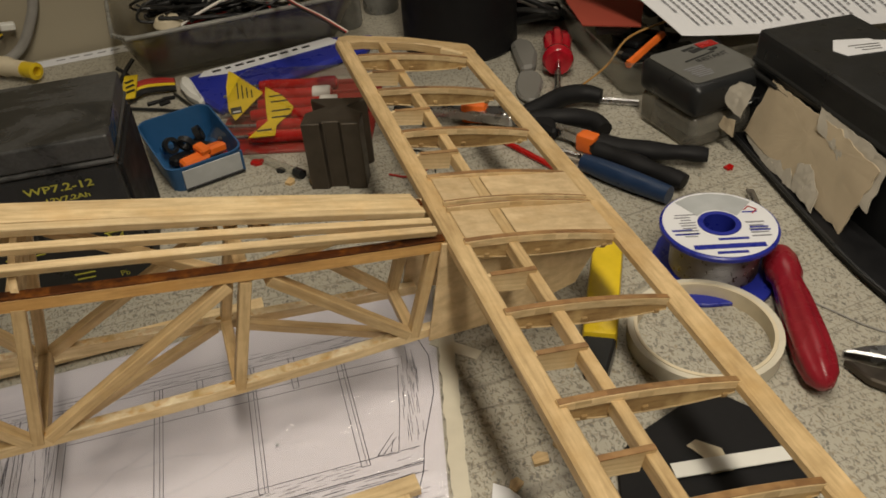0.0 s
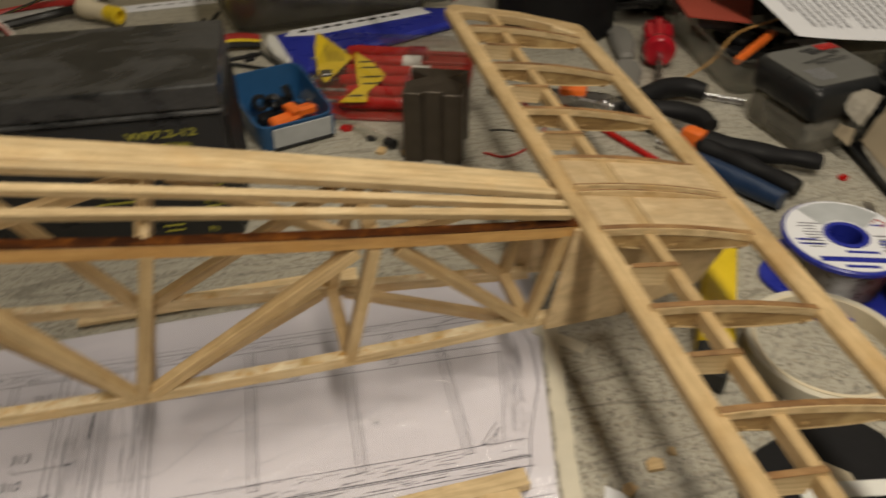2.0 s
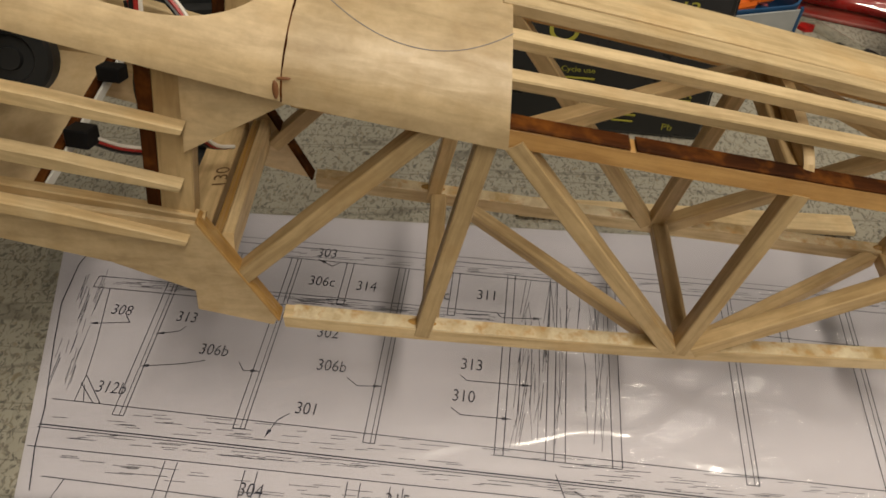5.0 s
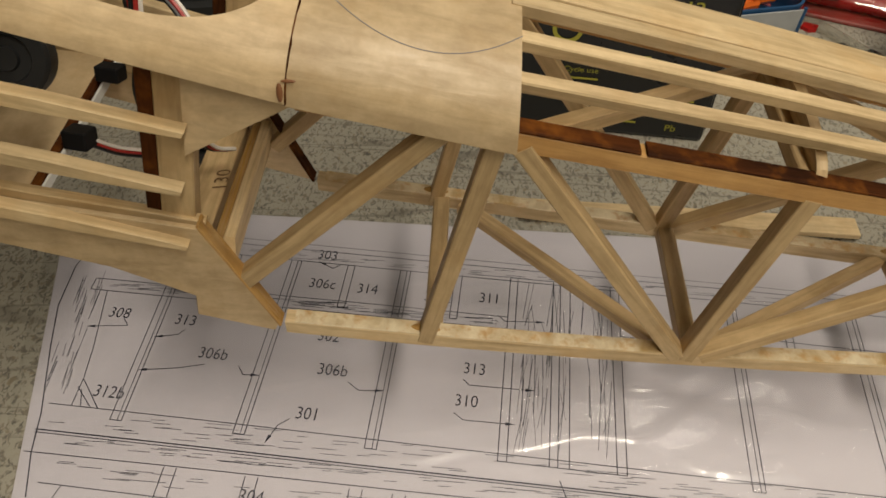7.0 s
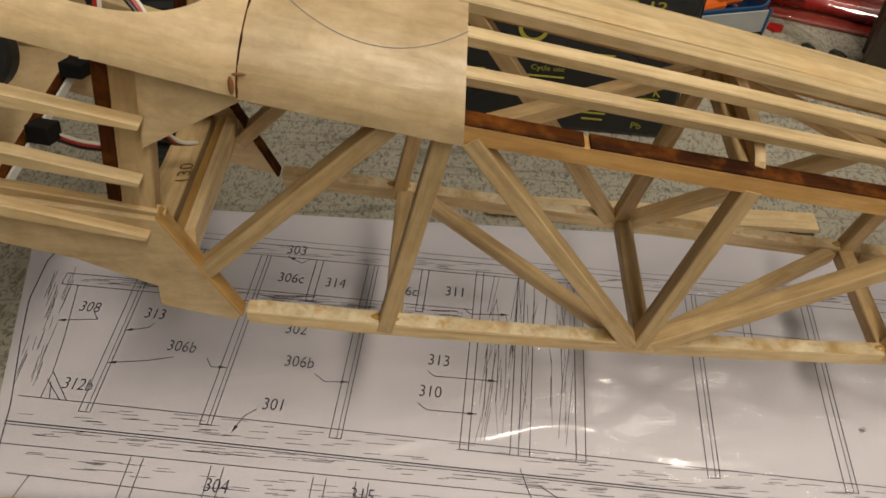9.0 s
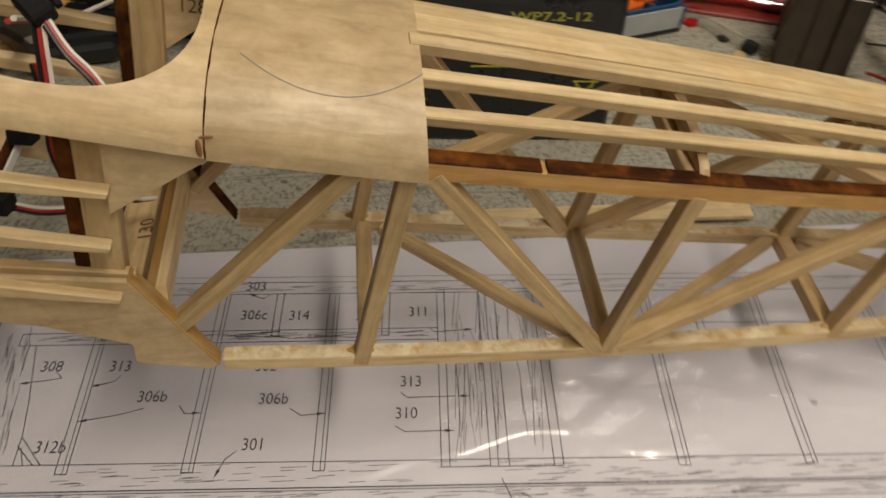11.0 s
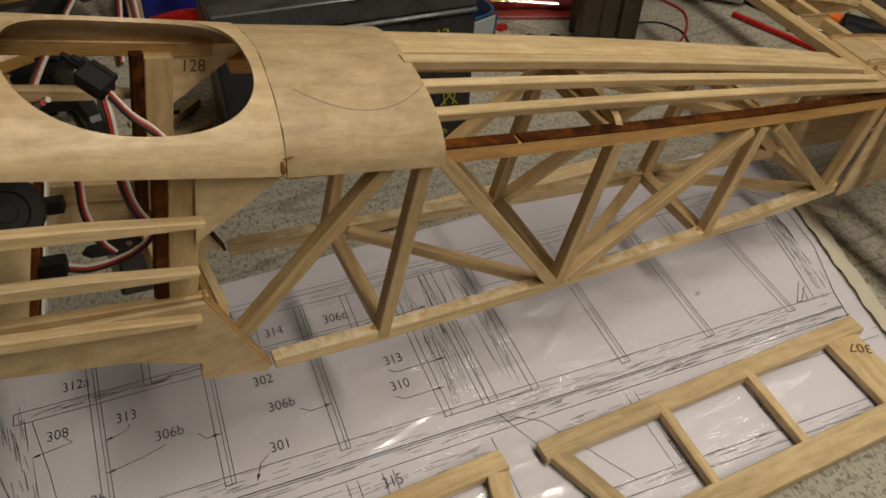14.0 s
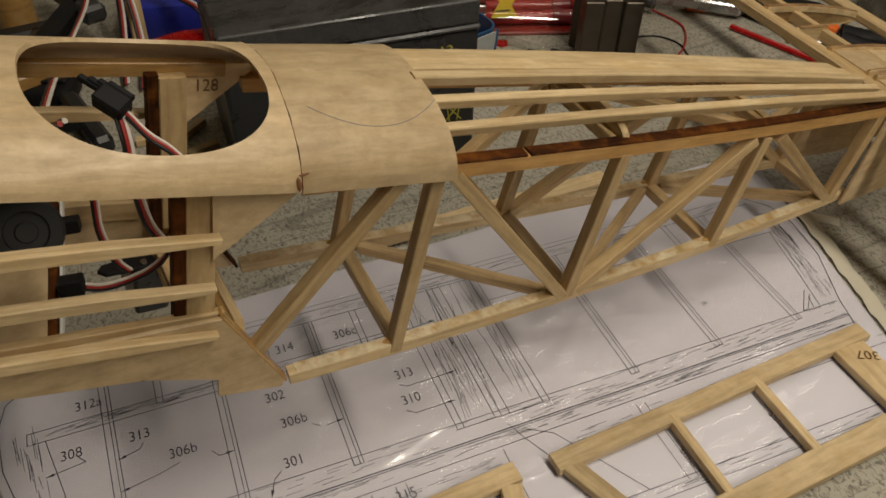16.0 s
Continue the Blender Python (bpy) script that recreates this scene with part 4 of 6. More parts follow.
for y in (0.0010, 0.0062):
    part("centre_rib", along(rib_line(0.0830, y, 0.0008), 0.0022, 0.0050), BALSA_PALE, tail)
    part("centre_rib_edge", along(rib_line(0.0830, y, 0.0034), 0.0010, 0.0004), CHAR, tail, "brown charred top edge")

# ---- elevator frames lying on the plan ----
EZ = 0.0045


def elevator(name, label, bars, base):
    t = thing(name, label, "elevator", base, "elevator frames")
    for nm, a, b, w, h, mat in bars:
        part(nm, stick((a[0], a[1] + 0.0024, EZ), (b[0], b[1] + 0.0024, EZ), w, h), mat, t)
    return t


el = elevator("elevator_frame", "balsa elevator frame lying flat on the plan", (
    ("leading_bar", (-0.1115, 0.2340), (0.0775, 0.2328), 0.0098, 0.0048, BALSA_PALE),
    ("trailing_bar", (-0.092, 0.1828), (0.077, 0.1828), 0.0138, 0.0048, BALSA_PALE),
    ("root_bar", (-0.1055, 0.2310), (-0.0912, 0.1895), 0.0088, 0.0046, BALSA_PALE),
    ("cross_rib", (-0.0480, 0.2325), (-0.0500, 0.1885), 0.0046, 0.0050, BALSA_PALE),
    ("cross_rib", (0.0033, 0.2325), (0.0012, 0.1885), 0.0046, 0.0050, BALSA_PALE),
    ("tip_bar", (0.0620, 0.2278), (0.0602, 0.1890), 0.019, 0.0046, BALSA_PALE)), (-0.02, 0.21, 0.0))
elevator("elevator_frame", "balsa elevator frame lying flat on the plan beside the other", (
    ("leading_bar", (-0.1285, 0.2378), (-0.318, 0.2370), 0.0100, 0.0048, BALSA_PALE),
    ("root_bar", (-0.1345, 0.2326), (-0.1440, 0.196), 0.0095, 0.0046, BALSA_PALE),
    ("trailing_bar", (-0.1415, 0.190), (-0.318, 0.195), 0.0140, 0.0048, BALSA_PALE),
    ("cross_rib", (-0.195, 0.240), (-0.196, 0.198), 0.0048, 0.0046, BALSA_PALE)), (-0.2, 0.22, 0.0))

# ---- inside the fuselage's nose ----
def on_deck(x, a, up):
    return deck_point(x, a, 0.0012 + up)


arc = [on_deck(x, -0.51 + 370 * (x + 0.1675) ** 2, 0.00005) for x in [-0.190 + 0.0455 * i / 22 for i in range(23)]]
part("pencil_arc", tube(arc, 0.00014, 4, per=2), GREY_PRINT, fus, "thin grey pencil line")
crack = [on_deck(seam_x(-1 + i / 12), -1 + i / 12, 0.0003) for i in range(22)]
part("skin_joint", tube(crack, lambda f: 0.00026 + 0.00010 * math.sin(f * 40) + 0.00008 * math.sin(f * 97), 4, per=2), BURNT, fus, "dark glue line between the skins")
part("glue_drop", lathe([(0, 0), (0.0016, 0.0001), (0.0012, 0.0006), (0, 0.0009)], Matrix.Translation((-0.2007, 0.2755, 0.1645)) @ Euler((radians(75), 0, 0)).to_matrix().to_4x4() @ Matrix.Diagonal((0.5, 1.5, 0.5, 1)), 12), GLUE_BROWN, fus, "brown glue drop", True)
part("glue_drop", lathe([(0, 0), (0.0012, 0.0001), (0.0009, 0.0004), (0, 0.0006)], Matrix.Translation((-0.1985, 0.2762, 0.1672)) @ Euler((radians(60), 0, 0)).to_matrix().to_4x4() @ Matrix.Diagonal((1.5, 0.35, 0.4, 1)), 12), GLUE_BROWN, fus, "brown glue drop", True)
part("brace_board", stick((-0.2410, 0.2878, 0.1022), (-0.2435, 0.3488, 0.0917), 0.007, 0.003, (0.5, 0, 1)), BALSA, fus)
for dx, w, h, mat in ((-0.0067, 0.0104, 0.0112, BALSA), (0.0016, 0.0030, 0.0092, GLUE), (0.0048, 0.0034, 0.0104, BALSA_PALE)):
    part("cross_plank", stick((-0.2310 + dx, 0.2848, 0.0997), (-0.2340 + dx, 0.3508, 0.0912), w, h, (0.1, 0, 1)), mat, fus, "laminated balsa plank")
writing("stamped_number", "130", 0.0068, pose(-0.2345, 0.3128, 0.1024, -7, 0, 92), STAMP, fus, "stamped brown number")
writing("stamped_number", "128", 0.0070, pose(-0.2115, side(-0.2115, 1) - 0.0013, 0.1610, 90, 12, 0), STAMP, fus, "stamped brown number", 0.85)
part("inner_rail", stick((-0.3335, YC + 0.0335, 0.1957), (-0.2040, YC + 0.0315, 0.1667), 0.004, 0.0055), GLUE, fus)
for dz, mat, w in ((0.0, BURNT, 0.0030), (0.0028, WHITE, 0.0010)):
    part("plate_edge", stick((-0.2857 + dz, YC - 0.0300, 0.1105), (-0.2737 + dz, YC + 0.0335, 0.1254), w, 0.0032, (-0.1, -0.35, 1)), mat, fus, "dark burnt edge of the plate" if mat is BURNT else "pale edge line")
part("nose_bulkhead", stick((-0.3115, YC - 0.0300, 0.1085), (-0.2995, YC + 0.0335, 0.1227), 0.050, 0.003, (-0.1, -0.35, 1)), PLY, fus, "broad plywood plate")
part("lower_doubler", stick((-0.3335, YC - 0.0365, 0.1327), (-0.2310, YC - 0.0335, 0.1097), 0.0035, 0.0085), BALSA, fus)
part("lower_doubler", stick((-0.3335, YC + 0.0365, 0.1327), (-0.2310, YC + 0.0335, 0.1097), 0.0035, 0.0085), BALSA, fus)

# receiver plug, servo plugs and their leads
def ribbon(name, parent, points, r=0.0006, spread=(0, 0.0012, 0)):
    """A flat three-wire servo lead: black, red and white wires side by side."""
    for k, mat in ((-1, WIRE_BLACK), (0, WIRE_RED), (1, WIRE_WHITE)):
        pts = [Vector(p) + Vector(spread) * k for p in points]
        part(name, tube(pts, r, 6, per=6), mat, parent)


def plug(name, parent, m, size=(0.008, 0.014, 0.0035)):
    part(name, block(size, m, 0.0004), BLACK_MATT, parent)


harness = thing("servo_lead_harness", "black servo plugs with black, red and white leads in the cockpit", "cable", (-0.2435, 0.3188, 0.1212))
part("receiver_block", block((0.0072, 0.0105, 0.0060), pose(-0.2452, 0.3205, 0.1772, 25, -12, 38), 0.0008), BLACK_MATT, harness)
for k in range(4):
    plug("plug", harness, pose(-0.2492 + k * 0.0026, 0.3285 - k * 0.0018, 0.1815 - 0.0005 * k, 25, -12, 38), (0.0020, 0.009, 0.0024))
ribbon("servo_lead", harness, [(-0.2440, 0.316, 0.177), (-0.2442, 0.311, 0.169), (-0.2455, 0.308, 0.155), (-0.2450, 0.310, 0.138), (-0.2415, 0.314, 0.124), (-0.2370, 0.316, 0.1132), (-0.2320, 0.320, 0.1090)], 0.00066, (0.0012, 0.0003, 0))
ribbon("servo_lead", harness, [(-0.2420, 0.316, 0.177), (-0.2375, 0.311, 0.1705), (-0.2320, 0.307, 0.1655), (-0.2270, 0.303, 0.1575), (-0.2235, 0.302, 0.147), (-0.2225, 0.303, 0.138)], 0.00066, (0.0003, 0.0011, 0.0005))
ribbon("servo_lead", harness, [(-0.2715, 0.3118, 0.1167), (-0.2655, 0.3158, 0.1102), (-0.2580, 0.3258, 0.1012), (-0.2495, 0.3238, 0.1047), (-0.2420, 0.3188, 0.1142), (-0.2375, 0.3168, 0.1252)], 0.00062, (0.0003, 0.0003, 0.0010))
ribbon("servo_lead", harness, [(-0.2590, 0.3368, 0.1512), (-0.2596, 0.3350, 0.1352), (-0.2611, 0.3295, 0.1238), (-0.2590, 0.3268, 0.1112), (-0.2559, 0.3261, 0.1052)], 0.00062, (0.0010, 0.0003, 0))
servo2 = thing("servo", "black servo with a lever low in the fuselage", "servo", (-0.2505, 0.3418, 0.0912))
part("case", block((0.013, 0.024, 0.020), pose(-0.2535, 0.3438, 0.0752, 0, 10, 5), 0.0012), BLACK, servo2)
part("lever", prism([(-0.014, -0.003), (0.004, -0.0045), (0.006, 0), (0.004, 0.0045), (-0.014, 0.003), (-0.0165, 0)], 0.002, pose(-0.2515, 0.3388, 0.0957, 0, 10, 8), 0.0004), BLACK_MATT, servo2, "black output lever")
part("screw", lathe([(0, 0), (0.0016, 0), (0.0013, 0.001), (0, 0.0012)], pose(-0.2502, 0.3373, 0.0974), 12), STEEL, servo2, "bright screw", True)
plug("plug", harness, pose(-0.2747, 0.3103, 0.1162, 0, 15, 80), (0.007, 0.008, 0.006))
plug("plug", harness, pose(-0.2707, 0.3338, 0.1242, 0, 15, 80), (0.006, 0.008, 0.005))
servo = thing("servo", "black servo body mounted in the fuselage nose", "servo", (-0.3085, 0.3138, 0.1212))
part("case", block((0.020, 0.040, 0.030), pose(-0.3095, 0.3208, 0.1417, 0, 15, 5), 0.0015), BLACK, servo)
part("output_gear", lathe([(0, 0), (0.006, 0), (0.006, 0.005), (0.002, 0.006), (0.002, 0.009), (0, 0.009)], pose(-0.3020, 0.3108, 0.1712, 0, 15, 5), 20), BLACK, servo, smooth=True)

part("output_wheel", lathe([(0, 0.0012), (0.0030, 0.0012), (0.0034, 0.0), (0.0062, 0.0), (0.0066, 0.0010), (0.0100, 0.0010), (0.0110, 0.0), (0.0112, -0.0060), (0, -0.0060)], Matrix.Translation((-0.2795, 0.3010, 0.1535)) @ Euler((radians(62), 0, radians(12))).to_matrix().to_4x4(), 32), BLACK, servo, "round black wheel", True)

# leads that leave the fuselage towards the back of the bench
loose = thing("loose_servo_leads", "black, red and white servo leads coiled behind the fuselage", "cable", (-0.22, 0.64, 0.0))
ribbon("servo_lead", loose, [(-0.262, 0.338, 0.165), (-0.272, 0.42, 0.120), (-0.262, 0.55, 0.075), (-0.238, 0.66, 0.055), (-0.222, 0.715, 0.060), (-0.206, 0.70, 0.055), (-0.206, 0.66, 0.02), (-0.215, 0.63, 0.003)], 0.0010, (0.0018, 0.0003, 0.0006))
ribbon("servo_lead", loose, [(-0.225, 0.64, 0.003), (-0.214, 0.68, 0.03), (-0.205, 0.72, 0.065), (-0.190, 0.715, 0.060), (-0.172, 0.68, 0.045), (-0.160, 0.655, 0.040), (-0.150, 0.64, 0.012)], 0.0010, (0.0018, 0.0003, 0.0006))


# ---- things on the bench behind the fuselage ----
bat = thing("lead_battery", "large black sealed lead-acid battery with yellow lettering on the bench", "battery", (-0.1, 0.525, 0))
BM = pose(-0.0307, 0.468, 0, 0, 0, -5.5) @ Matrix.Translation((-0.0765, 0.0493, 0))
part("body", block((0.153, 0.0985, 0.0885), BM, 0.0025, seg=2), BLACK, bat)
part("lid_band", block((0.1545, 0.1000, 0.0035), BM @ Matrix.Translation((0, 0, 0.0887)), 0.0012), DUSTY_BLACK, bat)
part("lid", block((0.1528, 0.0982, 0.0155), BM @ Matrix.Translation((0, 0, 0.0924)), 0.0020, seg=3), DUSTY_BLACK, bat, "dusty glossy black lid")
part("end_panel", block((0.0030, 0.086, 0.082), BM @ Matrix.Translation((0.0770, 0, 0.003)), 0.001), BLACK_MATT, bat)
FRONT = BM @ Matrix.Translation((0, -0.0496, 0)) @ pose(0, 0, 0, 90, 0, 0)
for text, x, z, size in (("WP7.2-12", 0.0395, 0.0790, 0.0070), ("12V7.2Ah", 0.042, 0.0712, 0.0048)):
    writing("battery_print", text, size, FRONT @ Matrix.Translation((x, z, 0.0004)), YELLOW_PRINT, bat, "yellow print", 1.42, 0.0001)
for x, z, w in ((0.004, 0.0345, 0.03), (-0.036, 0.036, 0.026), (-0.036, 0.0325, 0.022), (-0.034, 0.029, 0.026), (0.020, 0.0500, 0.05), (0.034, 0.014, 0.016), (0.034, 0.010, 0.014)):
    part("print_line", block((w * 0.8, 0.0009, 0.0004), FRONT @ Matrix.Translation((x, z, 0.0002)), 0), YELLOW_PRINT, bat)
writing("battery_print", "Cycle use", 0.0045, FRONT @ Matrix.Translation((0.007, 0.0395, 0.0004)), YELLOW_PRINT, bat, "yellow print")
writing("battery_print", "Pb", 0.006, FRONT @ Matrix.Translation((0.058, 0.008, 0.0004)), YELLOW_PRINT, bat, "yellow print")
bm = bmesh.new()
for a, b in (((0.045, 0.046), (0.056, 0.033)), ((0.056, 0.046), (0.045, 0.033)), ((0.044, 0.046), (0.058, 0.046)), ((0.046, 0.045), (0.048, 0.033)), ((0.055, 0.045), (0.053, 0.033)), ((0.046, 0.031), (0.056, 0.031))):
    p, q = FRONT @ Vector((a[0] + 0.0105, a[1] - 0.005, 0.0004)), FRONT @ Vector((b[0] + 0.0105, b[1] - 0.005, 0.0004))
    stick(p, q, 0.0007, 0.0004, (0, 1, 0), 0, bm)
part("bin_mark", bm, YELLOW_PRINT, bat, "yellow bin symbol")
part("ring_mark", lathe([(0.0055, 0), (0.0075, 0), (0.0075, 0.0004), (0.0055, 0.0004)], FRONT @ Matrix.Translation((-0.0025, 0.062, 0.0001)), 28, closed=True), YELLOW_PRINT, bat)

# blue parts bin
def rounded(sx, sy, r, n=5):
    """A rectangle with round corners, anticlockwise."""
    pts = []
    for cx, cy, a0 in ((1, -1, -90), (1, 1, 0), (-1, 1, 90), (-1, -1, 180)):
        for i in range(n + 1):
            a = radians(a0 + 90 * i / n)
            pts.append((cx * (sx / 2 - r) + r * math.cos(a), cy * (sy / 2 - r) + r * math.sin(a)))
    return pts


def moulded(m, bottom, top, r, hf, hb, t=0.0018, shift=(0, 0), lip=0.0, rows=4):
    """A moulded open tray with round corners: bottom and top sizes, front and back heights, a rolled lip."""
    b = bmesh.new()
    low, high = rounded(*bottom, r), rounded(*top, r * 1.15)

    def ring(f, inset, drop=0.0):
        out = []
        for (x0, y0), (x1, y1) in zip(low, high):
            h = hf + (hb - hf) * (y1 / top[1] + 0.5)
            x, y = x0 + (x1 + shift[0] - x0) * f, y0 + (y1 + shift[1] - y0) * f
            k = Vector((x1, y1)).normalized() * inset
            out.append(b.verts.new((x - k.x, y - k.y, max(h * f, drop))))
        return out
    rings = [ring(i / rows, 0) for i in range(rows + 1)]
    if lip:
        rings += [ring(1.0, -lip), ring(1.03, -lip), ring(1.03, t)]
    rings += [ring(i / rows, t, t) for i in range(rows, -1, -1)]
    n = len(low)
    for p, q in zip(rings, rings[1:]):
        for i in range(n):
            b.faces.new((p[i], p[(i + 1) % n], q[(i + 1) % n], q[i]))
    b.faces.new(rings[0][::-1])
    b.faces.new(rings[-1])
    bmesh.ops.recalc_face_normals(b, faces=b.faces)
    return pour(b, m, bmesh.new())


pb = thing("parts_bin", "small blue plastic parts bin with a grey label and orange clips", "storage bin", (0.012, 0.60, 0))
PB = pose(0.0105, 0.6110, 0, 0, 0, 13)
part("shell", moulded(PB, (0.056, 0.074), (0.062, 0.082), 0.009, 0.0215, 0.030), BIN_BLUE, pb, smooth=True)
part("label_card", block((0.047, 0.0010, 0.0165), PB @ pose(0.003, -0.0405, 0.003, 5, 0, 0), 0.0003), GREY_BLUE, pb, "plain grey label card")
part("lower_lip", stick(PB @ Vector((-0.020, -0.0400, 0.0022)), PB @ Vector((0.028, -0.0400, 0.0022)), 0.003, 0.003), BLACK, pb, "dark lower edge")
part("label_frame", tube([PB @ Vector(p) for p in ((0.0275, -0.0405, 0.003), (0.0275, -0.0420, 0.0205))], 0.0012, 6), BIN_BLUE, pb, smooth=True)
clip = thing("orange_clip", "small orange plastic clip in the parts bin", "clip", (0.02, 0.6, 0.002), "orange clips")
part("clip_body", block((0.024, 0.011, 0.009), PB @ pose(-0.004, -0.020, 0.009, 12, 0, 10), 0.002), ORANGE, clip)
part("clip_tab", block((0.017, 0.012, 0.008), PB @ pose(0.015, -0.014, 0.010, -10, 8, 20), 0.002), ORANGE, clip)
part("clip_bridge", block((0.009, 0.014, 0.006), PB @ pose(0.004, -0.017, 0.0165, 6, 0, 14), 0.0015), ORANGE, clip)
bits = thing("bin_scraps", "black plastic scraps lying in the parts bin", "scraps", (0.01, 0.62, 0.002))
for k, (x, y, sx, sy, a) in enumerate(((-0.010, 0.004, 0.022, 0.010, 30), (0.010, 0.008, 0.026, 0.008, -35), (0.002, -0.004, 0.016, 0.010, 80), (-0.014, 0.022, 0.014, 0.008, 0), (0.012, 0.024, 0.018, 0.007, 60))):
    part("scrap", block((sx, sy, 0.008), PB @ pose(x, y, 0.002 + 0.003 * (k % 2), 6, 10, a), 0.002), BLACK_MATT if k != 3 else BIN_BLUE, bits)
for k, (x, y, a) in enumerate(((-0.014, 0.012, 20), (0.010, 0.016, 70), (-0.004, 0.004, 140))):
    part("ring_scrap", lathe([(0.004, 0), (0.0068, 0), (0.0068, 0.005), (0.004, 0.005)], PB @ pose(x, y, 0.016, 70, 0, a), 16, closed=True), BLACK, bits, smooth=True)

# packet of red-handled tools
pk = thing("tool_packet", "clear plastic packet of red-handled screwdrivers with yellow cards", "tool set", (0.11, 0.65, 0))
PK = pose(0.1100, 0.6520, 0, 0, 0, -21.5)
PACK_RED = plain("deep_red_backing", (0.28, 0.018, 0.012), 0.4, vary=0.3, scale=25)
part("backing", prism(rounded(0.134, 0.132, 0.012), 0.003, PK, 0.0008), PACK_RED, pk, "dark red backing tray")
for k in range(6):
    y = -0.052 + k * 0.0195
    hx = 0.006 + 0.006 * (k % 2) - 0.0035 * k
    drv = part("screwdriver", lathe([(0, -0.055), (0.0046, -0.055), (0.0058, -0.046), (0.0050, -0.012), (0.0060, 0.010), (0.0036, 0.018), (0, 0.018)], PK @ pose(hx + 0.014, y, 0.0092, 0, 90, 0), 16), RED, pk, smooth=True)
    # The white sleeves of two drivers stand in for highlights on the handles.
    sub("band", lathe([(0.0050, 0.0), (0.0063, 0.001), (0.0063, 0.016), (0.0050, 0.017)], PK @ pose(hx + 0.014, y, 0.0092, 0, 90, 0), 16), WHITE if k in (3, 4) else DARK_RED, drv, "white sleeve painted as a handle glint" if k in (3, 4) else "dark red sleeve", True)
    sub("shaft", lathe([(0, 0), (0.0019, 0), (0.0019, 0.030), (0, 0.030)], PK @ pose(hx - 0.038, y, 0.0092, 0, -90, 0), 10), STEEL, drv, "bright steel shaft", True)
    part("divider", stick(PK @ Vector((-0.020, y + 0.0098, 0.0045)), PK @ Vector((0.062, y + 0.0098, 0.0045)), 0.0016, 0.003), PACK_RED, pk)
TOP = Matrix.Translation((0, 0, 0.0158))
card = part("card", prism([(0.0600, 0.7440), (0.0640, 0.7360), (0.0820, 0.6810), (0.0508, 0.6380), (0.0482, 0.6600), (0.0530, 0.7100)], 0.0006, TOP), YELLOW, pk, "yellow card with unreadable print")
card2 = part("card", prism([(0.0866, 0.6940), (0.0970, 0.6690), (0.1020, 0.6420), (0.0975, 0.6320), (0.0820, 0.6155), (0.0775, 0.5980), (0.0565, 0.6040), (0.0765, 0.6260), (0.0785, 0.6450), (0.0830, 0.6760)], 0.0006, TOP @ Matrix.Translation((0, 0, -0.0009))), YELLOW, pk, "yellow card with black strokes")
for k in range(4):
    sub("print_bar", block((0.034 - 0.006 * k, 0.0011, 0.0002), TOP @ pose(0.0615 + 0.0036 * k, 0.6950 - 0.004 * k, 0.0008, 0, 0, 84), 0), DARK_INK, card)
sub("logo_patch", block((0.0095, 0.0130, 0.0003), TOP @ pose(0.0545, 0.6555, 0.0008, 0, 0, -4), 0), DARK_INK, card, "black printed patch")
sub("logo_bar", block((0.0065, 0.0020, 0.0002), TOP @ pose(0.0545, 0.6525, 0.0012, 0, 0, -4), 0), PAPER, card, "white stroke")
for x, y, w in ((0.0915, 0.6700, 0.012), (0.0925, 0.6580, 0.015), (0.0905, 0.6400, 0.016), (0.0875, 0.6280, 0.014), (0.0710, 0.6100, 0.012)):
    sub("print_bar", block((w, 0.0024, 0.0002), TOP @ pose(x, y, -0.0001, 0, 0, -12), 0), DARK_INK, card2)
b = bmesh.new()
rims = [[b.verts.new((x, y, z)) for x, y in rounded(0.142 - 2 * d, 0.142 - 2 * d, 0.014)] for d, z in [(0, 0.0033)] + [(0.012 - 0.012 * math.cos(radians(a)), 0.0080 + 0.0116 * math.sin(radians(a))) for a in range(0, 91, 10)]]
for p, q in zip(rims, rims[1:]):
    for i in range(len(p)):
        b.faces.new((p[i], p[(i + 1) % len(p)], q[(i + 1) % len(p)], q[i]))
b.faces.new(rims[-1])
bmesh.ops.recalc_face_normals(b, faces=b.faces)
cover = part("cover", pour(b, PK, bmesh.new()), BLISTER, pk, "clear domed plastic cover", True)
cover.visible_shadow = False

# steel vee block
vb = thing("vee_block", "dark oiled steel vee block standing on the bench", "vee block", (0.118, 0.535, 0))
VB = pose(0.1180, 0.5365, 0, 0, 0, -24)
pts = [(-0.0215, -0.020), (-0.008, -0.020), (-0.006, -0.0165), (0.006, -0.0165), (0.008, -0.020), (0.0215, -0.020), (0.0215, -0.002), (0.008, 0.008), (0.0215, 0.019), (0.0215, 0.022), (-0.0215, 0.022), (-0.0215, 0.019), (-0.008, 0.008), (-0.0215, -0.002)]
part("block", prism(pts, 0.056, VB, 0.0006), IRON, vb)

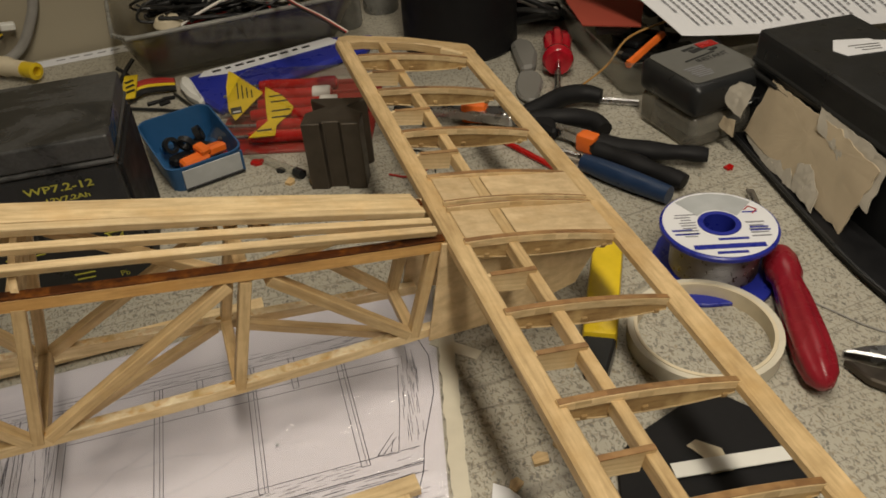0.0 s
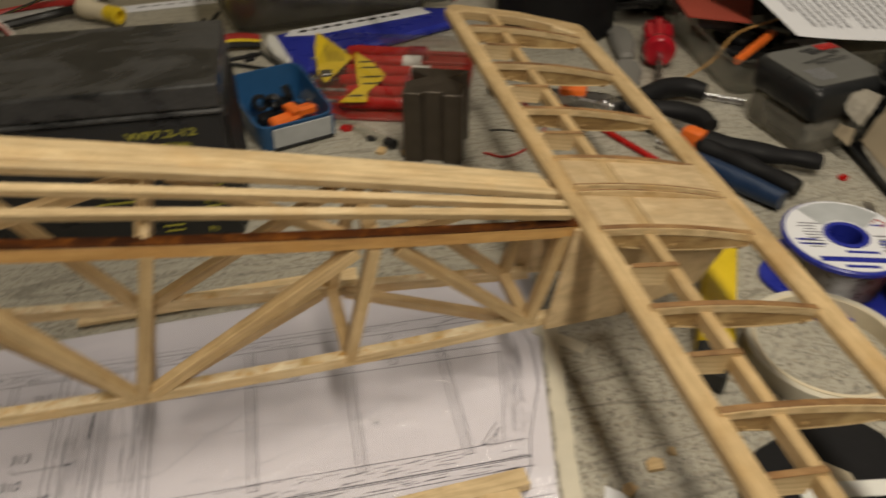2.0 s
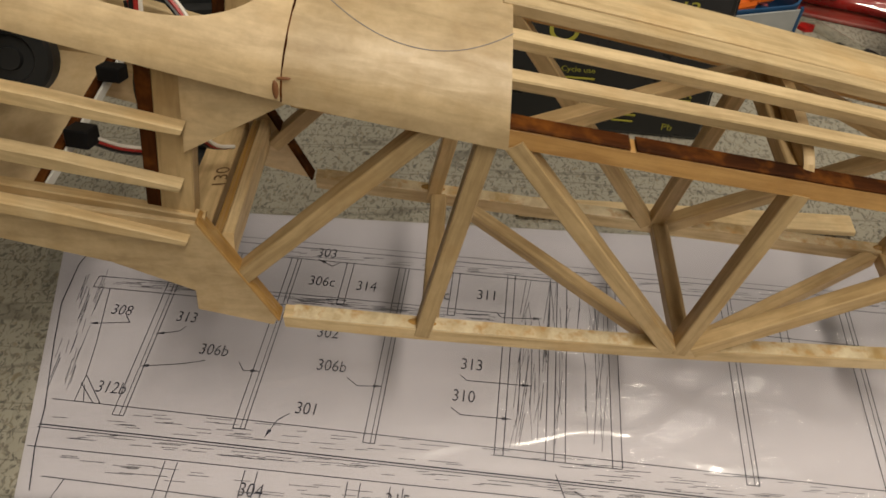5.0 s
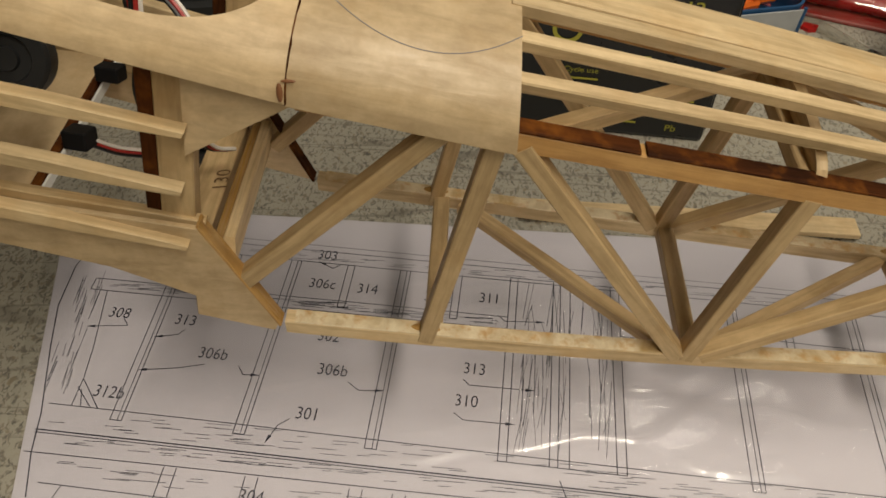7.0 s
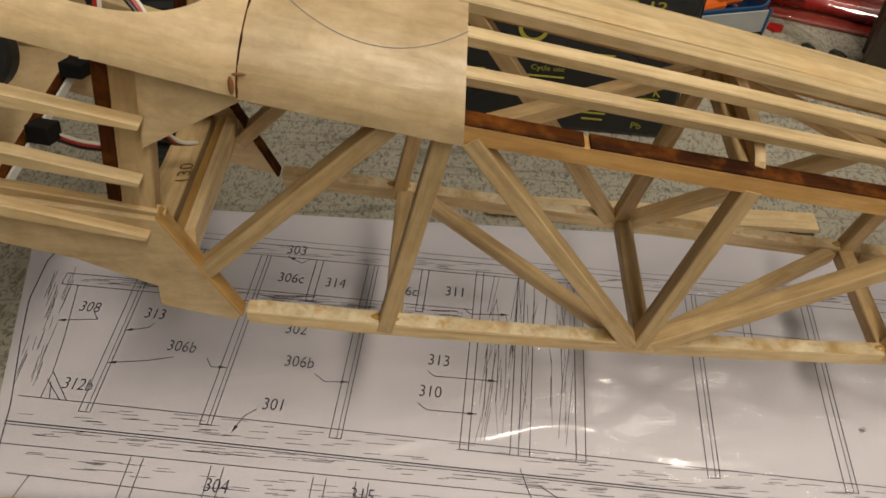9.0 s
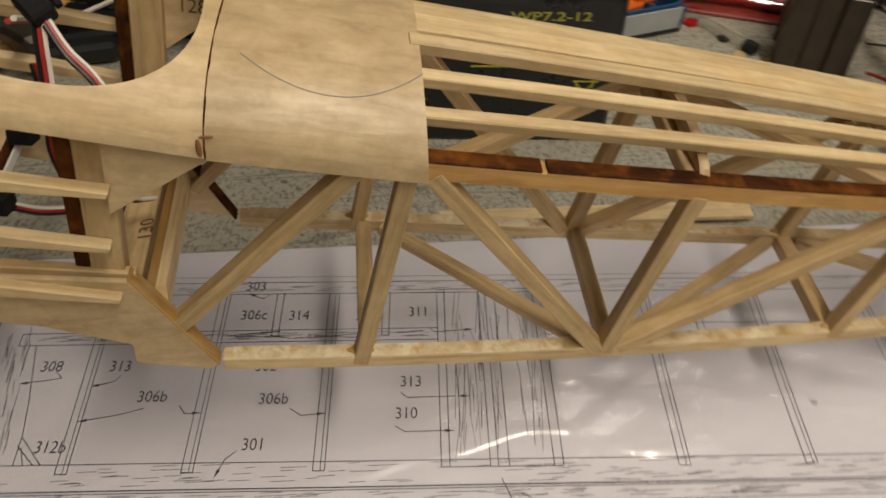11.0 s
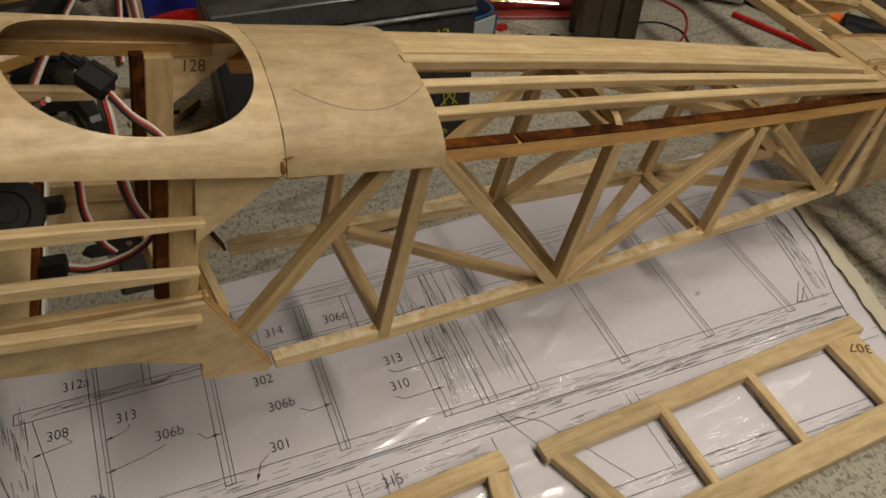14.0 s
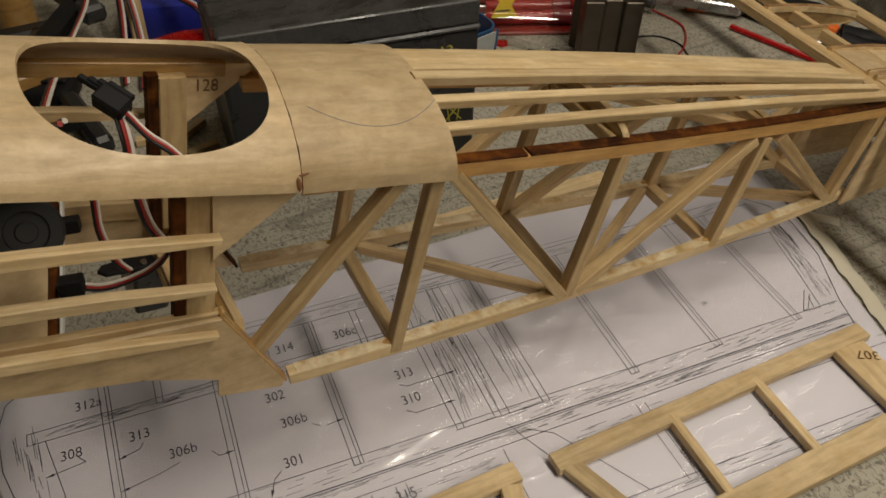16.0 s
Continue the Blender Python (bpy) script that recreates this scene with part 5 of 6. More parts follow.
# flat blue packet with white print
bp = thing("blue_packet", "flat blue plastic packet with a white printed strip", "packet", (0.1, 0.73, 0))
part("sleeve", prism([(0.019, 0.765), (0.027, 0.722), (0.042, 0.684), (0.055, 0.690), (0.110, 0.722), (0.200, 0.752), (0.215, 0.780), (0.172, 0.796), (0.100, 0.784), (0.036, 0.7735)], 0.009, None, 0.003), BLUE, bp)
part("strip", prism([(0.032, 0.7600), (0.060, 0.755), (0.178, 0.776), (0.170, 0.7935), (0.100, 0.7815), (0.038, 0.7715)], 0.0005, Matrix.Translation((0, 0, 0.0092))), PAPER, bp, "white strip with unreadable print")
for k in range(9):
    part("print_bar", block((0.0085 - 0.003 * (k % 3 == 1), 0.0045, 0.0002), pose(0.050 + k * 0.0115, 0.7660 + k * 0.0018, 0.0098, 0, 0, 9), 0), DARK_INK, bp)
part("end_panel", prism([(0.0145, 0.768), (0.0125, 0.752), (0.0175, 0.728), (0.0275, 0.706), (0.0315, 0.709), (0.0290, 0.735), (0.0255, 0.762), (0.021, 0.772)], 0.0105, None, 0.003), WHITE, bp, "white rounded end")

# leads with a yellow connector behind the battery
con = thing("battery_connector", "yellow and cream connector on cable ends behind the battery", "connector", (-0.13, 0.86, 0))
CN = Matrix.Translation((-0.1560, 0.8860, 0.0125)) @ pose(0, 0, 0, 90, 0, 46)
part("shell", lathe([(0, 0), (0.0095, 0), (0.0105, 0.012), (0.0085, 0.018), (0.0085, 0.036), (0, 0.036)], CN, 18), TAPE, con, "cream shell", True)
part("socket", lathe([(0, 0.036), (0.0080, 0.036), (0.0086, 0.052), (0.0050, 0.053), (0.0048, 0.046), (0, 0.046)], CN, 18), YELLOW, con, "orange-yellow socket", True)
part("lead", tube([(-0.154, 0.888, 0.014), (-0.175, 0.902, 0.012), (-0.23, 0.905, 0.008), (-0.36, 0.86, 0.005)], 0.0042), WIRE_RED, con)
part("lead", tube([(-0.158, 0.884, 0.012), (-0.19, 0.885, 0.008), (-0.26, 0.86, 0.006), (-0.36, 0.82, 0.006)], 0.0042), WIRE_BLACK, con)
wp = thing("white_plug", "small white plug on yellow and black leads", "connector", (-0.14, 0.905, 0.045))
part("housing", block((0.014, 0.010, 0.007), pose(-0.1385, 0.9050, 0.0405, 0, 8, 12), 0.001), WHITE, wp)
for k, mat in enumerate((WIRE_BLACK, YELLOW, WIRE_BLACK)):
    part("lead", tube([(-0.145, 0.903, 0.040 - 0.002 * k), (-0.165, 0.900, 0.032 - 0.003 * k), (-0.20, 0.898, 0.018), (-0.26, 0.89, 0.0025)], 0.0013, 6), mat, wp)
gc = thing("grey_cable", "thick grey cable rising up the wall behind the bench", "cable", (-0.13, 0.9, 0))
part("sheath", tube([(-0.40, 0.86, 0.006), (-0.26, 0.885, 0.006), (-0.175, 0.902, 0.006), (-0.140, 0.909, 0.014), (-0.118, 0.911, 0.040), (-0.104, 0.912, 0.075), (-0.094, 0.912, 0.16), (-0.09, 0.912, 0.30)], 0.0052, 12), WIRE_GREY, gc, smooth=True)
sp = thing("paper_strip", "narrow printed white paper strip lying on the bench", "paper", (-0.07, 0.9, 0))
strip = part("strip", prism([(-0.125, 0.889), (0.02, 0.889), (0.02, 0.909), (-0.124, 0.907)], 0.0006, Matrix.Translation((0, 0, 0.0003))), PAPER, sp)
for k in range(7):
    sub("print_bar", block((0.009, 0.0025, 0.0002), pose(-0.10 + 0.014 * k, 0.8995, 0.0010), 0), GREY_PRINT, strip)
tg = thing("cable_end", "red, yellow and black lead ends beside the battery", "cable", (0.0, 0.76, 0))
for k, mat in enumerate((WIRE_RED, WIRE_RED, YELLOW, WIRE_BLACK)):
    part("lead", tube([(-0.036, 0.772 - 0.007 * k, 0.0045), (-0.022, 0.782 - 0.007 * k, 0.0062), (-0.006, 0.781 - 0.007 * k, 0.006), (0.009, 0.776 - 0.006 * k, 0.0045)], 0.0030), mat, tg)
tag = part("tag", block((0.013, 0.042, 0.002), pose(-0.0320, 0.768, 0.0095, 6, 0, -8), 0.0004), YELLOW, tg, "yellow tag with black strokes")
for k in range(3):
    sub("stroke", block((0.0085, 0.0030, 0.0003), pose(-0.0315, 0.757 + 0.009 * k, 0.0110 + 0.001 * k, 6, 0, 24), 0), DARK_INK, tag)
part("rod", tube([(-0.037, 0.738, 0.0025), (-0.010, 0.722, 0.0025), (0.0043, 0.712, 0.0025), (0.0210, 0.704, 0.0025)], 0.0016), BLACK, tg)
part("rod", tube([(0.0065, 0.750, 0.0025), (0.0220, 0.706, 0.0025)], 0.0014), BLACK, tg)
part("knot", tube([(-0.042, 0.800, 0.004), (-0.036, 0.790, 0.014), (-0.030, 0.800, 0.018), (-0.024, 0.806, 0.022)], 0.0022), WIRE_BLACK, tg)
part("knot", tube([(-0.028, 0.792, 0.004), (-0.034, 0.797, 0.013), (-0.041, 0.798, 0.020)], 0.0020), WIRE_BLACK, tg)
scr = thing("plastic_scrap", "dark plastic scraps on the bench beside the battery", "scrap", (0.0, 0.74, 0))
for x, y, w, a in ((-0.012, 0.742, 0.016, 8), (0.000, 0.745, 0.012, -6), (-0.004, 0.736, 0.010, 20)):
    part("scrap", block((w, 0.004, 0.003), pose(x, y, 0, 0, 0, a), 0.0006), BLACK_MATT, scr)

# big clear tub with tangled leads
tub = thing("clear_tub", "large clear plastic tub filled with tangled leads", "tub", (0.08, 0.85, 0))
TB = pose(0.0830, 0.8420, 0, 0, 0, 1.5)
part("shell", moulded(TB, (0.196, 0.086), (0.236, 0.138), 0.022, 0.059, 0.059, 0.0016, (0.002, -0.012), 0.004), CLEAR_SMOKE, tub, smooth=True)
edge = [TB @ Vector((x + 0.002, y - 0.012, 0.0600)) for x, y in rounded(0.240, 0.142, 0.026)]
part("rim", tube(edge + edge[:1], 0.0021, 8, per=2), CLEAR_GREY, tub, "thick scuffed rim", True)
tangle = thing("tangled_leads", "tangle of black, red and white leads heaped in the tub", "cable", (0.08, 0.86, 0.002))
rng = random.Random(11)
b = bmesh.new()
grid = [[b.verts.new((-0.094 + 0.188 * i / 30, -0.042 + 0.084 * j / 14, 0.004 + (0.030 + 0.022 * noise.noise(Vector((i * 0.33, j * 0.4, 2.0)))) * min(1, 3.2 * min(i / 30, 1 - i / 30, j / 14, 1 - j / 14) + 0.1))) for i in range(31)] for j in range(15)]
for j in range(14):
    for i in range(30):
        b.faces.new((grid[j][i], grid[j][i + 1], grid[j + 1][i + 1], grid[j + 1][i]))
b.faces.new([grid[0][i] for i in range(30, -1, -1)] + [grid[j][0] for j in range(1, 15)] + [grid[14][i] for i in range(1, 31)] + [grid[j][30] for j in range(13, 0, -1)])
bmesh.ops.recalc_face_normals(b, faces=b.faces)
part("heap", pour(b, TB, bmesh.new()), BLACK_MATT, tangle, smooth=True)
for k in range(34):
    mat = (WIRE_WHITE if k < 9 else WIRE_BLACK, WIRE_BLACK, WIRE_RED, WIRE_BLACK, WIRE_BLACK, WIRE_GREY, WIRE_BLACK, WIRE_BLACK)[k % 8]
    pts = [TB @ Vector(((rng.random() - 0.5) * 0.185, (rng.random() - 0.5) * 0.08, 0.038 + 0.036 * rng.random())) for _ in range(5)]
    part("lead", tube(pts, 0.0010 + 0.0010 * rng.random(), 6, per=6), mat, tangle)
for k in range(7):
    m = TB @ pose(-0.085 + 0.025 * k + 0.01 * rng.random(), -0.020 + 0.03 * rng.random(), 0.050 + 0.012 * rng.random(), rng.random() * 30, rng.random() * 30, rng.random() * 180)
    part("plug", block((0.034, 0.011, 0.009), m, 0.002), BLACK, tangle)
part("round_plug", lathe([(0, 0), (0.012, 0), (0.013, 0.003), (0.010, 0.012), (0.004, 0.016), (0, 0.0165)], TB @ pose(-0.066, -0.030, 0.047, 10, 0, 0) @ Matrix.Diagonal((1.1, 0.9, 0.7, 1)), 20), TAPE, tangle, "ivory round plug", True)
ld = thing("servo_lead", "red, white and black servo lead from the tub to the tailplane", "cable", (0.15, 0.78, 0))
ribbon("wire", ld, [(0.085, 0.83, 0.07), (0.10, 0.80, 0.090), (0.115, 0.76, 0.092), (0.122, 0.70, 0.088), (0.135, 0.63, 0.094), (0.1435, 0.575, 0.0985)], 0.0009, (0.0013, 0.0006, 0))

# black can, small bottles
can = thing("black_can", "tall matt black round container at the back of the bench", "container", (0.295, 0.74, 0))
part("body", lathe([(0, 0), (0.055, 0), (0.0575, 0.003), (0.0575, 0.14), (0.056, 0.141), (0, 0.141)], pose(0.2935, 0.735, 0), 48), BLACK_MATT, can, smooth=True)
part("lid", lathe([(0, 0.1415), (0.0585, 0.1415), (0.0585, 0.160), (0.056, 0.163), (0, 0.163)], pose(0.2935, 0.735, 0), 48), BLACK, can, smooth=True)
bt = thing("small_bottle", "small clear bottle with a red cap", "bottle", (0.205, 0.86, 0))
part("body", lathe([(0, 0), (0.017, 0), (0.018, 0.003), (0.018, 0.045), (0.012, 0.052), (0, 0.052)], pose(0.200, 0.842, 0), 24), CLEAR_GREY, bt, smooth=True)
part("cap", lathe([(0, 0.050), (0.016, 0.050), (0.016, 0.074), (0, 0.075)], pose(0.200, 0.842, 0), 24), RED, bt, "red cap", True)
bt2 = thing("small_jar", "small clear jar of screws at the back", "jar", (0.245, 0.87, 0))
part("body", lathe([(0, 0), (0.019, 0), (0.02, 0.003), (0.02, 0.04), (0, 0.041)], pose(0.248, 0.868, 0), 24), CLEAR_GREY, bt2, smooth=True)
part("lid", lathe([(0, 0.041), (0.021, 0.041), (0.021, 0.052), (0, 0.052)], pose(0.248, 0.868, 0), 24), GREY_BLUE, bt2, smooth=True)


# ---- tools beyond the tailplane ----
def screwdriver(name, label, end, neck, tip, r, mat, z, flutes=6, deep=0.13):
    """Fluted handle from end to neck and a steel shaft on to the tip."""
    t = thing(name, label, "screwdriver", (end[0], end[1], 0))
    e, nk, tp_ = Vector((*end, z)), Vector((*neck, z)), Vector((*tip, z * 0.55))
    axis = (nk - e)
    L = axis.length
    m = Matrix.Translation(e) @ axis.to_track_quat("Z", "Y").to_matrix().to_4x4()
    prof = [(0, 0), (0.45, 0.002), (0.82, 0.008), (1.0, 0.02), (1.02, L * 0.35), (0.92, L * 0.62), (0.78, L * 0.76), (0.98, L * 0.82), (1.0, L * 0.93), (0.8, L), (0, L)]
    b = bmesh.new()
    n = 36
    rings = []
    for q, h in prof:
        ring = []
        for i in range(n):
            a = math.tau * i / n
            groove = 1 - (deep * max(0, math.cos(flutes * a)) if 0.006 < h < L * 0.72 else 0)
            ring.append(b.verts.new((max(q, 0.001) * r * groove * math.cos(a), max(q, 0.001) * r * groove * math.sin(a), h)))
        rings.append(ring)
    for p, q in zip(rings, rings[1:]):
        for i in range(n):
            b.faces.new((p[i], p[(i + 1) % n], q[(i + 1) % n], q[i]))
    b.faces.new(rings[0][::-1])
    b.faces.new(rings[-1])
    bmesh.ops.recalc_face_normals(b, faces=b.faces)
    part("handle", pour(b, m, bmesh.new()), mat, t, smooth=True)
    part("shaft", tube([nk, tp_], 0.0028, 10), STEEL, t, "steel shaft", True)
    part("blade", stick(tp_, tp_ + (tp_ - nk).normalized() * 0.008, 0.0058, 0.0014), STEEL, t)
    return t


screwdriver("screwdriver", "screwdriver with a dark red fluted plastic handle", (0.289, 0.204), (0.338, 0.304), (0.371, 0.371), 0.0108, DARK_RED, 0.0108)
screwdriver("screwdriver", "stubby screwdriver with a clear red fluted handle", (0.3700, 0.6720), (0.3420, 0.6130), (0.3170, 0.5640), 0.0145, CLEAR_RED, 0.0150, 6, 0.24)


p1 = thing("pliers", "pliers with black grips and an orange collar", "pliers", (0.28, 0.56, 0))
part("grip", tube([(0.276, 0.548, 0.009), (0.298, 0.551, 0.011), (0.318, 0.5565, 0.012), (0.336, 0.5545, 0.012), (0.348, 0.544, 0.011)], lambda f: 0.0062 + 0.0030 * math.sin(0.4 + f * 2.4), 14, flat=0.9), BLACK_MATT, p1, "black rubber grip", True)
part("grip", tube([(0.274, 0.540, 0.009), (0.294, 0.531, 0.010), (0.311, 0.522, 0.010), (0.322, 0.509, 0.010), (0.3235, 0.494, 0.009)], lambda f: 0.0060 + 0.0026 * math.sin(0.4 + f * 2.2), 14, flat=0.9), BLACK_MATT, p1, "black rubber grip", True)
part("guard", prism([(0.268, 0.554), (0.284, 0.556), (0.297, 0.540), (0.292, 0.512), (0.284, 0.503), (0.277, 0.520)], 0.012, Matrix.Translation((0, 0, 0.002)), 0.003), BLACK_MATT, p1, "black moulded guard", True)
part("jaw", prism([(0.270, 0.560), (0.235, 0.578), (0.205, 0.596), (0.204, 0.592), (0.228, 0.572), (0.262, 0.540), (0.275, 0.543)], 0.010, Matrix.Translation((0, 0, 0.004)), 0.0015), STEEL, p1, "steel jaws")
part("collar", block((0.022, 0.020, 0.018), pose(0.2435, 0.573, 0.001, 0, 0, -30), 0.004, seg=2), ORANGE, p1, "orange plastic collar", True)
part("pivot", lathe([(0, 0.0135), (0.005, 0.0135), (0.0045, 0.0155), (0, 0.016)], pose(0.262, 0.552, 0), 20), STEEL, p1, smooth=True)
p2 = thing("pliers", "pliers with long black grips and an orange collar at the pivot", "pliers", (0.33, 0.45, 0))
part("grip", tube([(0.308, 0.474, 0.010), (0.322, 0.460, 0.011), (0.340, 0.4445, 0.011), (0.357, 0.434, 0.011), (0.3715, 0.4250, 0.010)], lambda f: 0.0098 - 0.0035 * f + 0.0008 * math.cos(f * 14), 14, flat=0.8), BLACK_MATT, p2, "black rubber grip", True)
part("grip", tube([(0.304, 0.468, 0.009), (0.314, 0.446, 0.010), (0.325, 0.425, 0.010), (0.3365, 0.402, 0.009)], lambda f: 0.0088 - 0.0022 * f + 0.0008 * math.cos(f * 14), 14, flat=0.8), BLACK_MATT, p2, "black rubber grip", True)
part("guard", prism([(0.301, 0.484), (0.318, 0.478), (0.332, 0.458), (0.324, 0.440), (0.310, 0.446), (0.300, 0.466)], 0.011, Matrix.Translation((0, 0, 0.002)), 0.003), BLACK_MATT, p2, "black moulded guard", True)
part("collar", block((0.013, 0.017, 0.015), pose(0.3035, 0.4840, 0.001, 0, 0, 30), 0.003, seg=2), ORANGE, p2, "orange plastic collar", True)
part("jaw", prism([(0.300, 0.486), (0.292, 0.503), (0.285, 0.516), (0.291, 0.519), (0.302, 0.505), (0.312, 0.492)], 0.009, Matrix.Translation((0, 0, 0.004)), 0.0012), STEEL, p2, "steel jaws")
bh = thing("blue_handled_tool", "round blue-handled tool lying under the pliers", "tool", (0.31, 0.43, 0))
part("handle", tube([(0.2865, 0.460, 0.008), (0.300, 0.431, 0.008), (0.3185, 0.3935, 0.008)], lambda f: 0.0065 + 0.0015 * math.sin(f * 3), 12), plain("navy_handle_plastic", (0.012, 0.03, 0.075), 0.35), bh, smooth=True)
part("tip", tube([(0.288, 0.468, 0.008), (0.276, 0.489, 0.007)], 0.0022), STEEL, bh)
rr = thing("red_rod", "thin red plastic rod on the bench", "rod", (0.26, 0.49, 0))
part("rod", tube([(0.247, 0.532, 0.0025), (0.272, 0.457, 0.0025)], 0.0025), RED, rr)
gh = thing("plastic_spatula", "flat grey translucent plastic spatula", "spatula", (0.31, 0.61, 0))
SPAT = plain("grey_translucent_plastic", (0.19, 0.185, 0.17), 0.35, vary=0.2, scale=40)
part("blade", prism([(0.2915, 0.5860), (0.2950, 0.5765), (0.3020, 0.5750), (0.3110, 0.5860), (0.3240, 0.6060), (0.3280, 0.6220), (0.3230, 0.6330), (0.3120, 0.6320), (0.3020, 0.6180), (0.2940, 0.6000)], 0.005, Matrix.Translation((0, 0, 0.001)), 0.0018), SPAT, gh)
part("grip", prism([(0.3130, 0.6300), (0.3260, 0.6280), (0.3420, 0.6560), (0.3480, 0.6820), (0.3400, 0.6960), (0.3280, 0.6880), (0.3190, 0.6560)], 0.010, Matrix.Translation((0, 0, 0.001)), 0.003), SPAT, gh)
wh = thing("clear_tip_tool", "small chromed hex tool with a black shaft", "tool", (0.2, 0.585, 0))
part("shaft", tube([(0.186, 0.612, 0.006), (0.200, 0.590, 0.006)], 0.0055, 6), BLACK, wh)
part("nose", lathe([(0.002, 0), (0.0058, 0), (0.0062, 0.012), (0, 0.012)], pose(0.2045, 0.5825, 0.006, 90, 0, 209), 6), STEEL, wh)
wr = thing("thin_red_wire", "thin red and black wire curled on the bench", "wire", (0.17, 0.53, 0))
part("wire", tube([(0.150, 0.520, 0.001), (0.165, 0.510, 0.001), (0.19, 0.522, 0.001), (0.212, 0.552, 0.001), (0.205, 0.585, 0.002)], 0.0009, 6), WIRE_RED, wr)
part("wire", tube([(0.165, 0.552, 0.001), (0.182, 0.545, 0.001), (0.190, 0.528, 0.001), (0.184, 0.508, 0.001)], 0.0007, 6), WIRE_BLACK, wr)
pen = thing("clear_pen", "thin clear plastic pen barrel on the bench", "pen", (0.08, 0.56, 0))
part("barrel", tube([(0.052, 0.600, 0.004), (0.083, 0.553, 0.004)], 0.0035, 12), CLEAR, pen, smooth=True)
part("end_cap", tube([(0.083, 0.553, 0.004), (0.0875, 0.546, 0.004)], 0.004, 12), BLACK, pen)

# clear box with a black lid
cb = thing("lidded_box", "clear plastic box with a black lid and grey label", "box", (0.402, 0.49, 0))
CB = pose(0.4020, 0.4830, 0, 0, 0, 5) @ Matrix.Diagonal((1.06, 1.06, 1.04, 1))
part("box_body", block((0.064, 0.064, 0.028), CB, 0.007, seg=3), CLEAR_BOX, cb, "scratched clear lower half", True)
part("inner_contents", block((0.05, 0.05, 0.018), CB @ Matrix.Translation((0, 0, 0.003)), 0.005), GREY_BLUE, cb)
part("lid", block((0.067, 0.067, 0.026), CB @ Matrix.Translation((0, 0, 0.0265)), 0.007, seg=3), BLACK, cb, "black lid", True)
LABEL_GREY = plain("grey_label_film", (0.13, 0.13, 0.12), 0.4, vary=0.25, scale=60)
lab = part("label", prism(rounded(0.059, 0.056, 0.005), 0.0006, CB @ Matrix.Translation((0.001, 0.002, 0.0522))), LABEL_GREY, cb, "grey printed label")
for x, y, w, h in ((0.003, 0.0085, 0.030, 0.0016), (0.010, 0.0190, 0.016, 0.0050), (0.004, 0.0235, 0.012, 0.0030), (0.020, 0.0145, 0.008, 0.0030)):
    sub("print_bar", block((w, h, 0.0003), CB @ pose(x, y, 0.0529, 0, 0, 8), 0), DARK_INK, lab)
for k in range(6):
    sub("print_bar", block((0.017 - 0.002 * (k % 3), 0.0009, 0.0003), CB @ pose(-0.013, -0.004 - 0.0028 * k, 0.0529), 0), GREY_PRINT, lab)
writing("label_word", "INSTANT", 0.0075, CB @ pose(0.010, 0.0035, 0.0530, 0, 0, 3), DARK_INK, cb, "dark printed word", 0.95, 0.0001)
sub("logo_patch", block((0.016, 0.009, 0.0003), CB @ pose(0.021, 0.0235, 0.0530, 0, 0, 0), 0), RED, lab, "red logo patch")
part("catch", block((0.020, 0.0025, 0.006), CB @ pose(0.012, -0.0345, 0.0270), 0.001), BLACK, cb)
# The glint on the latch is put in as a pale strip.
part("latch_glint", block((0.014, 0.0012, 0.0014), CB @ pose(0.010, -0.0355, 0.0295), 0.0004), GREY_BLUE, cb, "pale strip painted as a latch glint")

# big black case with torn card in front
cs = thing("black_case", "large black lidded case with a white sticker", "case", (0.48, 0.3, 0))
CS = pose(0.4560, 0.362, 0, 0, 0, -6) @ Matrix.Diagonal((0.53, 0.65, 0.80, 1))
part("base", block((0.146, 0.285, 0.062), CS, 0.004, seg=2), BLACK, cs)
part("rim", block((0.152, 0.291, 0.006), CS @ Matrix.Translation((0, 0, 0.0625)), 0.002), BLACK, cs)
part("rim", block((0.150, 0.289, 0.006), CS @ Matrix.Translation((0, 0, 0.0745)), 0.002), BLACK, cs)
part("lid", block((0.146, 0.285, 0.038), CS @ Matrix.Translation((0, 0, 0.0690)), 0.005, seg=2), BLACK, cs)
STK = Matrix.Translation((0, 0, CS.translation.z + 0.1072 * 0.80))
stk = part("sticker", prism([(0.4440, 0.4010), (0.4560, 0.4150), (0.4790, 0.4060), (0.4800, 0.4020), (0.4930, 0.3960), (0.4890, 0.3820), (0.4470, 0.3900)], 0.0004, STK), PAPER, cs, "torn white sticker")
for k in range(3):
    sub("print_bar", block((0.022 - 0.004 * k, 0.0009, 0.0002), STK @ pose(0.468, 0.3990 - 0.004 * k, 0.0006, 0, 0, -14), 0), LABEL_GREY, stk)
CARD_PALE = plain("pale_torn_paper", (0.43, 0.395, 0.33), 0.8, vary=0.25, scale=30, bump=0.5)
cd = thing("torn_card", "torn beige card leaning on the black case", "card", (0.395, 0.35, 0))


